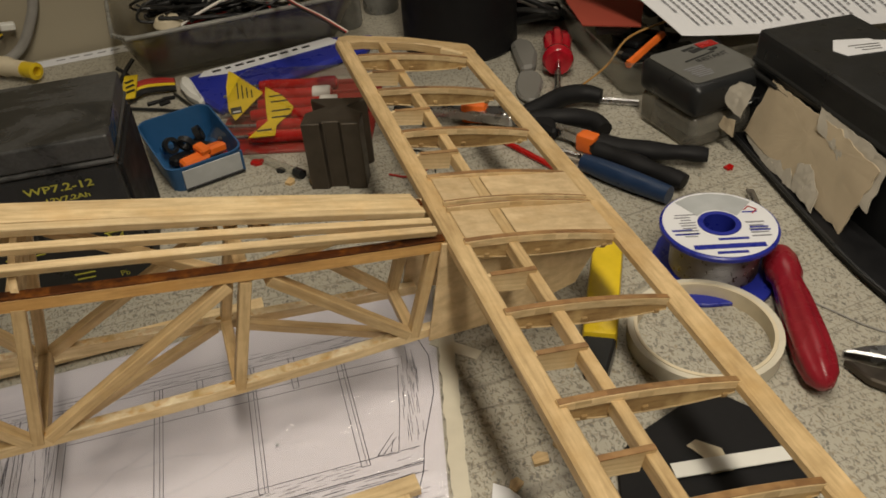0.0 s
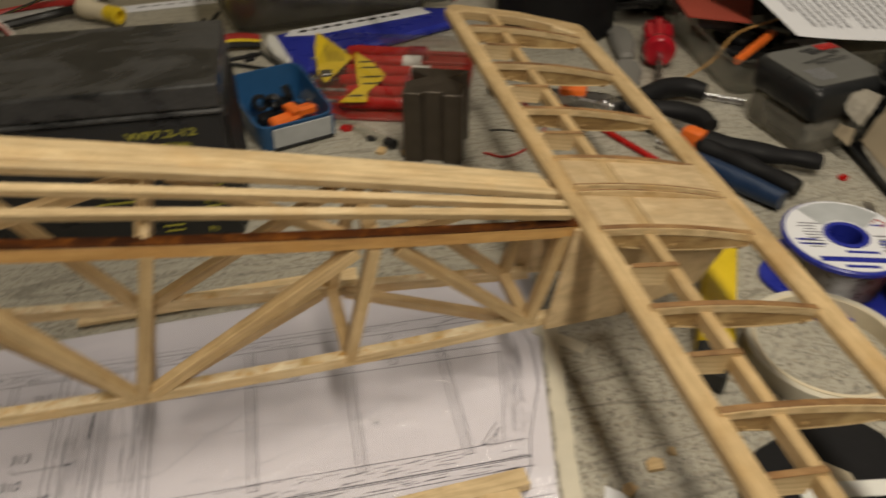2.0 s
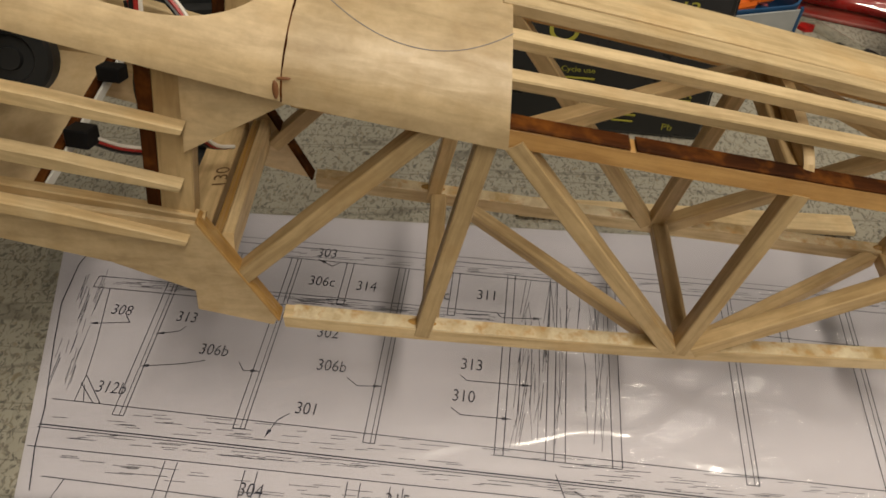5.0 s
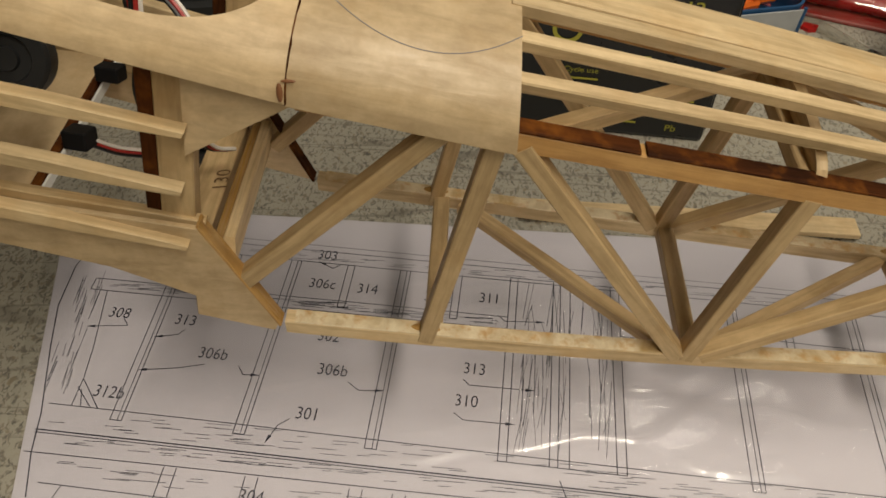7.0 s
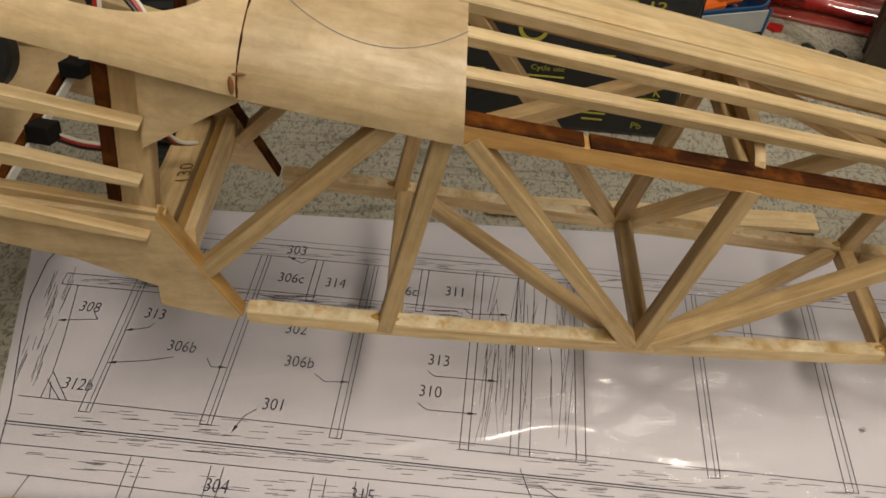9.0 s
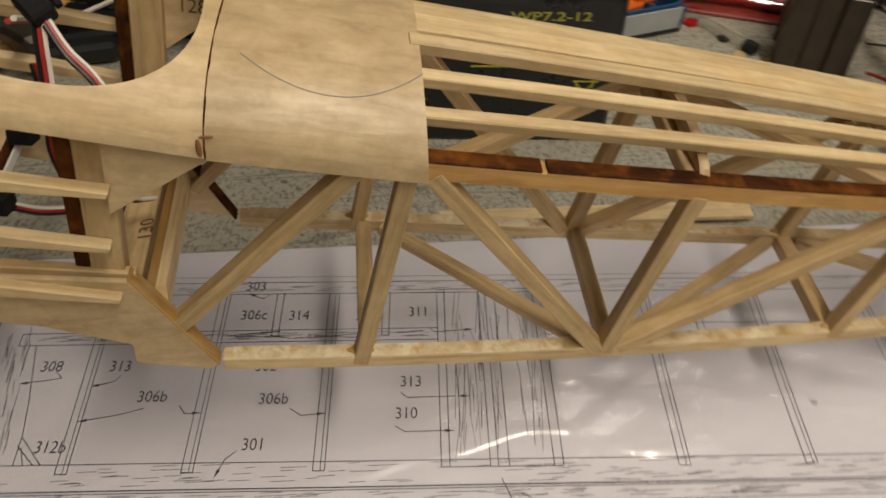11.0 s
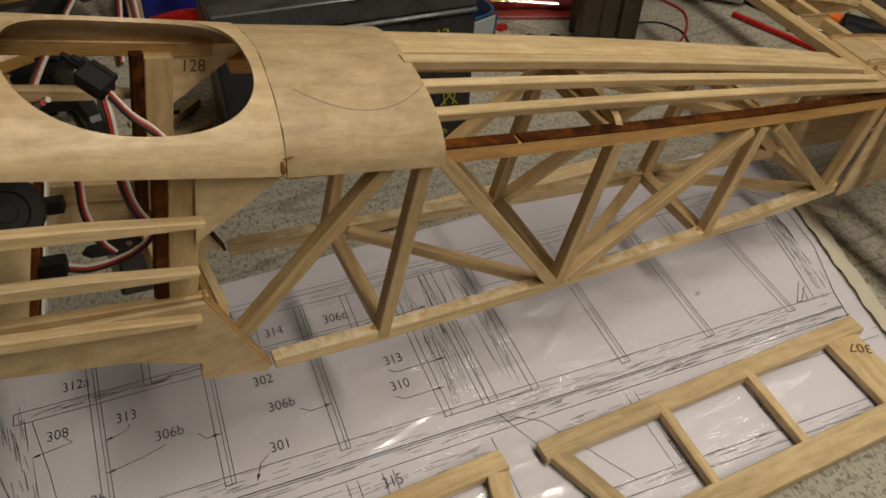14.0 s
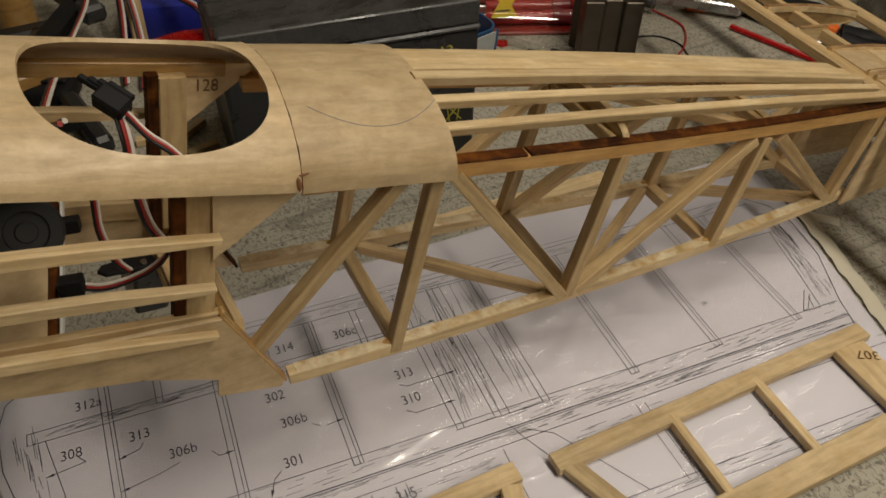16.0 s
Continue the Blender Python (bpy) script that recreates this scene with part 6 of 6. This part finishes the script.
def torn(pts, thick, m, mat, name, parent, seed, crumple=0.0012):
    """A torn sheet: a ragged outline drawn in rings towards its middle, with a crumpled face."""
    cx, cy = sum(p[0] for p in pts) / len(pts), sum(p[1] for p in pts) / len(pts)
    edge = []
    for (ax, ay), (bx, by) in zip(pts, pts[1:] + pts[:1]):
        n = max(2, int(math.hypot(bx - ax, by - ay) / 0.0018))
        for i in range(n):
            x, y = ax + (bx - ax) * i / n, ay + (by - ay) * i / n
            q = Vector((x * 150, y * 150, seed * 2.3))
            edge.append((x + 0.0016 * noise.noise(q) + 0.0006 * noise.noise(q * 3.7), y + 0.0016 * noise.noise(q + Vector((9, 0, 0))) + 0.0006 * noise.noise(q * 3.3)))
    b = bmesh.new()

    def lift(x, y):
        q = Vector((x * 34, y * 62, seed))
        return crumple * (noise.noise(q) + 0.8 * abs(noise.noise(q * 2.3)) + 0.35 * abs(noise.noise(q * 6.0)))
    rings = []
    for k in range(12):
        f = 1 - k / 12
        rings.append([b.verts.new((cx + (x - cx) * f, cy + (y - cy) * f, lift(cx + (x - cx) * f, cy + (y - cy) * f))) for x, y in edge])
    mid = b.verts.new((cx, cy, lift(cx, cy)))
    n = len(edge)
    for p, q in zip(rings, rings[1:]):
        for i in range(n):
            b.faces.new((p[i], p[(i + 1) % n], q[(i + 1) % n], q[i]))
    for i in range(n):
        b.faces.new((rings[-1][i], rings[-1][(i + 1) % n], mid))
    bmesh.ops.recalc_face_normals(b, faces=b.faces)
    ret = bmesh.ops.extrude_face_region(b, geom=b.faces[:])
    for g in ret["geom"]:
        if isinstance(g, bmesh.types.BMVert):
            g.co.z += thick
    bmesh.ops.recalc_face_normals(b, faces=b.faces)
    return part(name, pour(b, m, bmesh.new()), mat, parent, smooth=True)


LEAN = Matrix.Translation((0.4025, 0.374, 0.0065)) @ Euler((0, radians(-74), radians(-9))).to_matrix().to_4x4()
torn([(0.0, -0.064), (0.048, -0.068), (0.053, -0.02), (0.051, 0.02), (0.052, 0.060), (0.006, 0.066)], 0.0010, LEAN, CARD, "card_sheet", cd, 3, 0.0006)
torn([(0.022, -0.074), (0.056, -0.070), (0.058, 0.002), (0.044, -0.004), (0.040, -0.026), (0.030, -0.044)], 0.0006, LEAN @ pose(0, 0, 0.003, 2, 3, 0), CARD_PALE, "torn_flap", cd, 4, 0.0016)
torn([(0.000, -0.042), (0.012, -0.036), (0.022, -0.014), (0.016, -0.004), (0.0, -0.010)], 0.0006, LEAN @ pose(0, 0, 0.002, -6, 8, 0), CARD_PALE, "torn_flap", cd, 5, 0.0018)
torn([(0.0, -0.010), (0.010, 0.000), (0.012, 0.040), (0.004, 0.064), (-0.002, 0.030)], 0.0006, LEAN @ pose(0, 0, 0.002, -2, 6, 0), CARD_PALE, "torn_flap", cd, 8, 0.0012)
torn([(0.018, 0.056), (0.044, 0.058), (0.040, 0.072), (0.030, 0.080), (0.022, 0.074)], 0.0006, LEAN @ pose(0, 0, 0.002, 20, 8, 0), CARD_PALE, "torn_flap", cd, 6, 0.0020)
torn([(0.006, 0.058), (0.018, 0.060), (0.016, 0.072), (0.008, 0.074)], 0.0006, LEAN @ pose(0, 0, 0.001, 14, -6, 0), CARD, "torn_flap", cd, 7, 0.0018)
tr = thing("black_tray", "thin black plastic tray edge under the card", "tray", (0.40, 0.36, 0))
part("tray_sheet", prism([(0.412, 0.452), (0.424, 0.447), (0.402, 0.235), (0.374, 0.245), (0.380, 0.30)], 0.006, None, 0.001), BLACK_MATT, tr)
part("lip", tube([(0.412, 0.452, 0.0065), (0.380, 0.300, 0.0065), (0.374, 0.245, 0.0065)], 0.0014, 8, per=6), BLACK, tr, smooth=True)

# printed sheet, red abrasive sheet and shallow clear tray
ps = thing("printed_sheet", "curled printed instruction sheet propped behind the case", "paper", (0.55, 0.6, 0))


def curl(u, v):
    x, y = 0.4235 + 0.30 * u - 0.075 * v + 0.030 * (v * (1 - v)), 0.545 - 0.085 * u + 0.20 * v
    z = 0.043 + 0.085 * v + 0.006 * math.sin(u * 4.0) * v + 0.006 * (1 - u) ** 6 * (1 - v) ** 2
    return Vector((x, y, z))


bm = bmesh.new()
g = [[bm.verts.new(curl(i / 24, j / 18)) for i in range(25)] for j in range(19)]
for j in range(18):
    for i in range(24):
        bm.faces.new((g[j][i], g[j][i + 1], g[j + 1][i + 1], g[j + 1][i]))
bmesh.ops.recalc_face_normals(bm, faces=bm.faces)
bmesh.ops.solidify(bm, geom=bm.faces[:], thickness=0.0004)
part("sheet", bm, PAPER, ps, smooth=True)
rng = random.Random(2)
for k in range(38):
    bm = bmesh.new()
    u = 0.05 + k * 0.0225
    v = 0.05 + (0.10 * rng.random() if k % 3 == 0 else 0.01)
    while v < 0.9:
        w = 0.008 + 0.018 * rng.random()
        a, b, c, d = curl(u, v), curl(u, min(0.93, v + w)), curl(u + 0.0068, min(0.93, v + w)), curl(u + 0.0068, v)
        bm.faces.new([bm.verts.new(q + Vector((0, -0.0004, 0.0014))) for q in (a, d, c, b)])
        v += w + 0.005
    part("print_line", bm, GREY_PRINT, ps)
part("blue_corner", prism([(0.0, 0.0), (0.007, 0.001), (0.006, 0.014), (0.0, 0.014)], 0.0003, Matrix.Translation(curl(0.02, 0.24) + Vector((0, 0, 0.0012))) @ Euler((radians(16), 0, 0)).to_matrix().to_4x4()), BLUE, ps)
st = thing("propped_support", "dark stack of papers and parts under the printed sheet", "stack", (0.56, 0.68, 0))
part("pile", block((0.20, 0.16, 0.028), pose(0.590, 0.70, 0, 0, 0, -10), 0.004), BLACK_MATT, st)
ab = thing("abrasive_sheet", "red abrasive paper lying over the tray", "abrasive paper", (0.41, 0.65, 0.0385))
part("sheet", prism([(0.374, 0.628), (0.418, 0.600), (0.455, 0.655), (0.395, 0.715)], 0.0012, pose(0, 0, 0.0385, 0, 0, 0)), plain("red_abrasive", (0.36, 0.06, 0.035), 0.85, vary=0.3, scale=500, bump=0.8), ab)
ct = thing("shallow_tray", "shallow clear plastic tray with pencils and black parts", "tray", (0.45, 0.66, 0))
CT = pose(0.4480, 0.6180, 0, 0, 0, -7)
part("shell", moulded(CT, (0.125, 0.150), (0.140, 0.168), 0.010, 0.034, 0.034, 0.0015, (0, 0), 0.002), CLEAR, ct, smooth=True)
tc = thing("tray_contents", "black parts heaped in the clear tray", "parts", (0.45, 0.66, 0.002))
rng = random.Random(21)
for k in range(22):
    part("part_piece", block((0.020 + 0.03 * rng.random(), 0.008 + 0.012 * rng.random(), 0.007), CT @ pose(-0.035 + 0.08 * rng.random(), -0.045 + 0.10 * rng.random(), 0.002 + 0.006 * (k % 3), 0, 0, 180 * rng.random()), 0.002), rng.choice((BLACK_MATT, BLACK, BLACK_MATT, IRON, GLUE_BROWN, GREY_PRINT)), tc)
pc = thing("pencil", "orange pencil lying in the clear tray", "pencil", (0.40, 0.57, 0.024))
part("shaft", tube([(0.380, 0.556, 0.028), (0.432, 0.586, 0.034)], 0.0036, 6), ORANGE, pc)
wl = thing("copper_wire", "thin copper wire across the clear tray", "wire", (0.36, 0.6, 0))
part("wire", tube([(0.318, 0.560, 0.002), (0.345, 0.580, 0.003), (0.372, 0.578, 0.02), (0.40, 0.590, 0.036), (0.45, 0.60, 0.04)], 0.001, 6), GLUE, wl)
cl = thing("loose_cables", "red and black cables behind the tray", "cable", (0.36, 0.78, 0))
for k, mat in enumerate((WIRE_RED, WIRE_BLACK, WIRE_BLACK, WIRE_WHITE, WIRE_BLACK)):
    part("cable", tube([(0.318 + 0.006 * k, 0.80 - 0.02 * k, 0.006), (0.345, 0.765 - 0.012 * k, 0.02 + 0.006 * k), (0.375 + 0.004 * k, 0.745 - 0.01 * k, 0.022), (0.42, 0.77, 0.012), (0.50, 0.85, 0.006)], 0.003, 8), mat, cl)
rng = random.Random(33)
for k in range(9):
    x, y = 0.352 + 0.045 * rng.random(), 0.705 + 0.05 * rng.random()
    part("cable", tube([(x - 0.045, y + 0.02, 0.006), (x - 0.02, y + 0.03 * rng.random(), 0.014 + 0.02 * rng.random()), (x + 0.015, y - 0.025 * rng.random(), 0.018 + 0.02 * rng.random()), (x + 0.04, y + 0.02, 0.008), (x + 0.09, y + 0.06, 0.006)], 0.0028 + 0.0015 * rng.random(), 8), WIRE_BLACK if k % 4 else WIRE_GREY, cl)
dk = thing("cable_pouch", "dark pouch of cables at the back of the bench", "pouch", (0.40, 0.78, 0))
part("pouch", block((0.13, 0.075, 0.030), pose(0.385, 0.775, 0, 0, 0, -20), 0.012, seg=3), BLACK_MATT, dk, smooth=True)
part("pouch_flap", block((0.12, 0.040, 0.005), pose(0.387, 0.770, 0.0302, 0, 0, -18), 0.002), BLACK, dk)
bs = thing("steel_shaft", "bright steel driver shaft lying on the bench", "tool", (0.365, 0.545, 0))
part("shaft", tube([(0.352, 0.552, 0.003), (0.378, 0.532, 0.003)], 0.003, 8), STEEL, bs)

# solder reel, tape ring, cutters, knife
sr = thing("solder_reel", "blue reel of solder wire with a white printed label", "solder reel", (0.304, 0.321, 0))
SR = pose(0.3045, 0.3215, 0, 0, 0, -20)
hexa = [(0.0400 * math.cos(a) * (1 + 0.05 * math.cos(6 * a)), 0.0400 * math.sin(a) * (1 + 0.05 * math.cos(6 * a))) for a in [math.tau * i / 60 for i in range(60)]]
part("lower_flange", prism(hexa, 0.003, SR, 0.0006), BLUE, sr, "blue plastic flange")
part("winding", lathe([(0.012, 0.003)] + [(0.0268 + 0.0004 * (i % 2), 0.003 + 0.027 * i / 40) for i in range(41)] + [(0.012, 0.030)], SR, 64), SOLDER, sr, "shiny wound solder wire")
part("upper_flange", lathe([(0.0125, 0.030), (0.0345, 0.030), (0.0355, 0.031), (0.0355, 0.0332), (0.0345, 0.034), (0.0125, 0.034)], SR, 64, closed=True), BLUE, sr, "blue plastic flange", True)
part("hub", lathe([(0.0095, 0.001), (0.0125, 0.001), (0.0125, 0.0345), (0.0095, 0.0345)], SR, 40, closed=True), BLUE, sr, smooth=True)
lab = part("label", lathe([(0.0130, 0.0341), (0.0338, 0.0341), (0.0338, 0.0344), (0.0130, 0.0344)], SR, 64, closed=True), PAPER, sr, "white round label")
for x, y, w, h in ((0.0, -0.0235, 0.042, 0.0042), (0.004, -0.0165, 0.018, 0.002), (0.022, -0.006, 0.011, 0.0012), (0.022, -0.009, 0.012, 0.0012), (0.021, 0.010, 0.009, 0.0012), (-0.024, -0.006, 0.012, 0.0016), (-0.022, -0.010, 0.014, 0.0014), (0.0, -0.0295, 0.018, 0.0022)):
    sub("print_bar", block((w, h, 0.0002), SR @ pose(x, y, 0.0345), 0), BLUE, lab, "dark blue unreadable print")
sub("grey_sector", prism([(0.0142 * math.cos(a), 0.0142 * math.sin(a)) for a in (0.5, 1.0, 1.5, 2.0, 2.5)] + [(0.0325 * math.cos(a), 0.0325 * math.sin(a)) for a in (2.3, 1.9, 1.5, 1.1, 0.7)], 0.0001, SR @ Matrix.Translation((0, 0, 0.03445))), GREY_BLUE, lab, "greyish printed half")
sub("warning_diamond", prism([(0.0, -0.0045), (0.0045, 0), (0, 0.0045), (-0.0045, 0), (-0.0034, 0), (0, 0.0034), (0.0034, 0), (0, -0.0034)], 0.0002, SR @ pose(0.022, 0.012, 0.0346)), RED, lab, "red warning diamond")
rng = random.Random(6)
for k in range(9):
    sub("print_bar", block((0.006 + 0.008 * rng.random(), 0.0009, 0.0002), SR @ pose(-0.022 + 0.004 * rng.random(), 0.010 - 0.0028 * k, 0.0345), 0), GREY_PRINT, lab)
for k in range(5):
    sub("print_bar", block((0.007 + 0.005 * rng.random(), 0.0010, 0.0002), SR @ pose(0.021, -0.001 - 0.0035 * k, 0.0347), 0), GREY_PRINT, lab)
tr2 = thing("tape_ring", "nearly empty cream roll of adhesive tape lying flat", "tape roll", (0.26, 0.267, 0))
part("core", lathe([(0.0372, 0), (0.0392, 0), (0.0392, 0.011), (0.0372, 0.011)], pose(0.2605, 0.2675, 0), 72, closed=True), TAPE, tr2, smooth=True)
part("tape_layer", lathe([(0.0393, 0.0004), (0.0428, 0.0004), (0.0430, 0.006), (0.0428, 0.0106), (0.0393, 0.0106)], pose(0.2605, 0.2675, 0), 72, closed=True), MASK, tr2, smooth=True)
kn = thing("utility_knife", "yellow plastic knife with a black end", "knife", (0.225, 0.32, 0))
KN = pose(0.2255, 0.3195, 0, 0, 0, 57.5)
part("handle", block((0.100, 0.0195, 0.016), KN @ Matrix.Translation((0.006, 0, 0)), 0.003, seg=2), YELLOW, kn, smooth=True)
part("nose", prism([(-0.044, -0.0095), (-0.044, 0.0095), (-0.066, 0.007), (-0.070, -0.006)], 0.014, KN, 0.0015), BLACK, kn, "black plastic nose")
nc = thing("side_cutters", "steel cutters with pointed jaws beside the screwdriver", "cutters", (0.34, 0.2, 0))
part("jaw", prism([(0.316, 0.2235), (0.330, 0.2215), (0.352, 0.213), (0.38, 0.195), (0.40, 0.17), (0.385, 0.165), (0.352, 0.192), (0.330, 0.212)], 0.007, Matrix.Translation((0, 0, 0.003)), 0.0012), STEEL, nc)
part("jaw", prism([(0.3155, 0.2205), (0.327, 0.208), (0.340, 0.196), (0.358, 0.180), (0.372, 0.158), (0.350, 0.160), (0.328, 0.186), (0.317, 0.203)], 0.006, Matrix.Translation((0, 0, 0.001)), 0.0012), IRON, nc)
cp = thing("clear_cup", "small clear plastic pot on the bench", "pot", (0.40, 0.245, 0))
part("pot", lathe([(0, 0.001), (0.012, 0.001), (0.014, 0.03), (0.0132, 0.03), (0.011, 0.003), (0, 0.003)], pose(0.385, 0.2335, 0), 28), CLEAR_GREY, cp, smooth=True)
tw = thing("thin_wire", "thin dark wire lying on the bench", "wire", (0.35, 0.24, 0))
part("wire", tube([(0.328, 0.286, 0.001), (0.340, 0.262, 0.001), (0.350, 0.240, 0.001), (0.362, 0.223, 0.001)], 0.0005, 5), WIRE_GREY, tw)
bf = thing("black_foam", "flat dark plastic offcut with a pale patch lying on the bench", "offcut", (0.215, 0.19, 0))
part("piece", prism([(0.173, 0.2125), (0.189, 0.2215), (0.232, 0.2325), (0.244, 0.2290), (0.2535, 0.2130), (0.2565, 0.1860), (0.2440, 0.1500), (0.20, 0.13), (0.16, 0.17), (0.163, 0.192)], 0.003, None, 0.001), BLACK_MATT, bf)
part("patch", prism([(0.208, 0.205), (0.214, 0.2065), (0.2225, 0.197), (0.2205, 0.184), (0.209, 0.186), (0.2115, 0.196)], 0.0005, Matrix.Translation((0, 0, 0.0032))), TAPE, bf, "worn grey patch")
ws = thing("white_strip", "narrow white plastic strip across the offcut", "strip", (0.225, 0.187, 0))
part("strip", stick((0.193, 0.194, 0.0045), (0.257, 0.180, 0.0045), 0.0085, 0.001), WHITE, ws)

# chips and crumbs
for k, (x, y, s, mat, nm, lb) in enumerate(((0.139, 0.228, 0.007, BALSA, "wood_chip", "small balsa chip on the bench"), (0.1215, 0.2185, 0.006, BALSA, "wood_chip", "small balsa chip on the bench"), (0.151, 0.233, 0.004, BALSA, "wood_chip", "small balsa chip on the bench"), (0.073, 0.565, 0.006, BLACK, "plastic_crumb", "small black plastic crumb on the bench"), (0.058, 0.586, 0.008, RED, "plastic_crumb", "small red plastic crumb on the bench"), (0.385, 0.415, 0.006, RED, "plastic_crumb", "small red plastic crumb on the bench"), (0.077, 0.545, 0.007, BALSA, "wood_chip", "small balsa chip on the bench"), (0.0935, 0.537, 0.006, BALSA, "wood_chip", "small balsa chip on the bench"), (0.018, 0.2885, 0.0015, GREY_BLUE, "dust_crumb", "tiny grey crumb lying on the plan"))):
    z = 0.0 if y > 0.29 or x > 0.1 else 0.0021
    t = thing(nm, lb, "chip", (x, y, z))
    part("flake", prism([(-s * 0.6, -s * 0.4), (s * 0.5, -s * 0.5), (s * 0.7, s * 0.2), (s * 0.1, s * 0.55), (-s * 0.5, s * 0.3)], s * 0.3, pose(x, y, z, 0, 0, 40 * k)), mat, t)
pt = thing("paper_scrap", "torn white paper scrap on the bench", "paper", (0.118, 0.208, 0))
part("scrap", prism([(0.100, 0.200), (0.112, 0.224), (0.118, 0.218), (0.126, 0.200)], 0.0006, Matrix.Translation((0, 0, 0.0003))), PAPER, pt)
pt2 = thing("tape_scrap", "pale strip of masking tape stuck to the bench", "tape", (0.128, 0.32, 0))
part("scrap", stick((0.1185, 0.331, 0.0006), (0.139, 0.308, 0.0006), 0.008, 0.0008), MASK, pt2)

# balsa strip lying on the plan's far edge and things behind the cockpit
bs1 = thing("balsa_strip", "flat balsa strip lying on the bench behind the fuselage", "wood strip", (-0.05, 0.405, 0))
part("strip", stick((-0.129, 0.4085, 0.0035), (0.031, 0.4030, 0.0035), 0.012, 0.003), BALSA_PALE, bs1)
lp = thing("blue_battery_pack", "blue shrink-wrapped battery pack lying on the bench", "battery pack", (-0.168, 0.716, 0))
part("pack", block((0.085, 0.045, 0.030), pose(-0.168, 0.716, 0, 0, 0, -14), 0.004, seg=2), BLUE, lp, smooth=True)
rh = thing("red_tool", "red plastic handled tool beside the blue pack", "tool", (-0.176, 0.668, 0))
part("handle", tube([(-0.196, 0.672, 0.010), (-0.176, 0.668, 0.012), (-0.152, 0.660, 0.012)], lambda f: 0.007 + 0.004 * f, 14), RED, rh, smooth=True)
bk = thing("black_tools", "dark tools and scraps heaped behind the cockpit", "tools", (-0.31, 0.6, 0))
rng = random.Random(8)
for k in range(30):
    x, y, a = -0.43 + 0.19 * rng.random(), 0.56 + 0.24 * rng.random(), rng.random() * 180
    part("tool_piece", block((0.05 + 0.05 * rng.random(), 0.012 + 0.012 * rng.random(), 0.014), pose(x, y, 0.001 + 0.012 * (k % 3), 0, 0, a), 0.003), rng.choice((BLACK, BLACK_MATT, BLACK_MATT, IRON, DUSTY_BLACK, GLUE)), bk)
db = thing("dark_pouch", "soft black pouch lying on the bench behind the cockpit", "pouch", (-0.278, 0.647, 0))
part("pouch", block((0.044, 0.034, 0.016), pose(-0.2780, 0.6472, 0, 0, 0, -22.6), 0.006, seg=3), BLACK_MATT, db, smooth=True)
part("strap", block((0.035, 0.012, 0.0025), pose(-0.2780, 0.6472, 0.0162, 0, 0, -22.6), 0.0008), BLACK, db)
post = thing("wooden_post", "upright pale wooden stick behind the fuselage", "wood strip", (-0.203, 0.70, 0))
part("strip", stick((-0.2035, 0.695, 0.0), (-0.2005, 0.695, 0.10), 0.011, 0.006, (0, 1, 0)), BALSA_PALE, post)
for k, (a, b) in enumerate((((-0.222, 0.533, 0.003), (-0.184, 0.541, 0.003)), ((-0.215, 0.550, 0.003), (-0.186, 0.572, 0.003)), ((-0.232, 0.565, 0.003), (-0.200, 0.560, 0.003)))):
    t = thing("balsa_offcut", "short balsa offcut lying beside the battery", "wood strip", a, "balsa offcuts")
    part("strip", stick(a, b, 0.006, 0.005), BALSA_PALE, t)
gb = thing("glass_bottle", "brown-stained clear bottle lying at the back", "bottle", (-0.285, 0.752, 0))
part("body", lathe([(0, 0), (0.014, 0), (0.015, 0.003), (0.015, 0.05), (0.007, 0.06), (0.007, 0.07), (0, 0.07)], pose(-0.285, 0.752, 0), 20), GLUE, gb, smooth=True)
writing("stamped_number", "307", 0.008, pose(0.0655, 0.2215, EZ + 0.0026, 0, 0, 150), STAMP, el, "stamped brown number")
for x, y in ((-0.052, 0.214), (-0.0005, 0.212)):
    writing("stamped_number", "306a", 0.0055, pose(x - 0.0026, y, EZ, 90, 0, -88), STAMP, el, "stamped brown number")
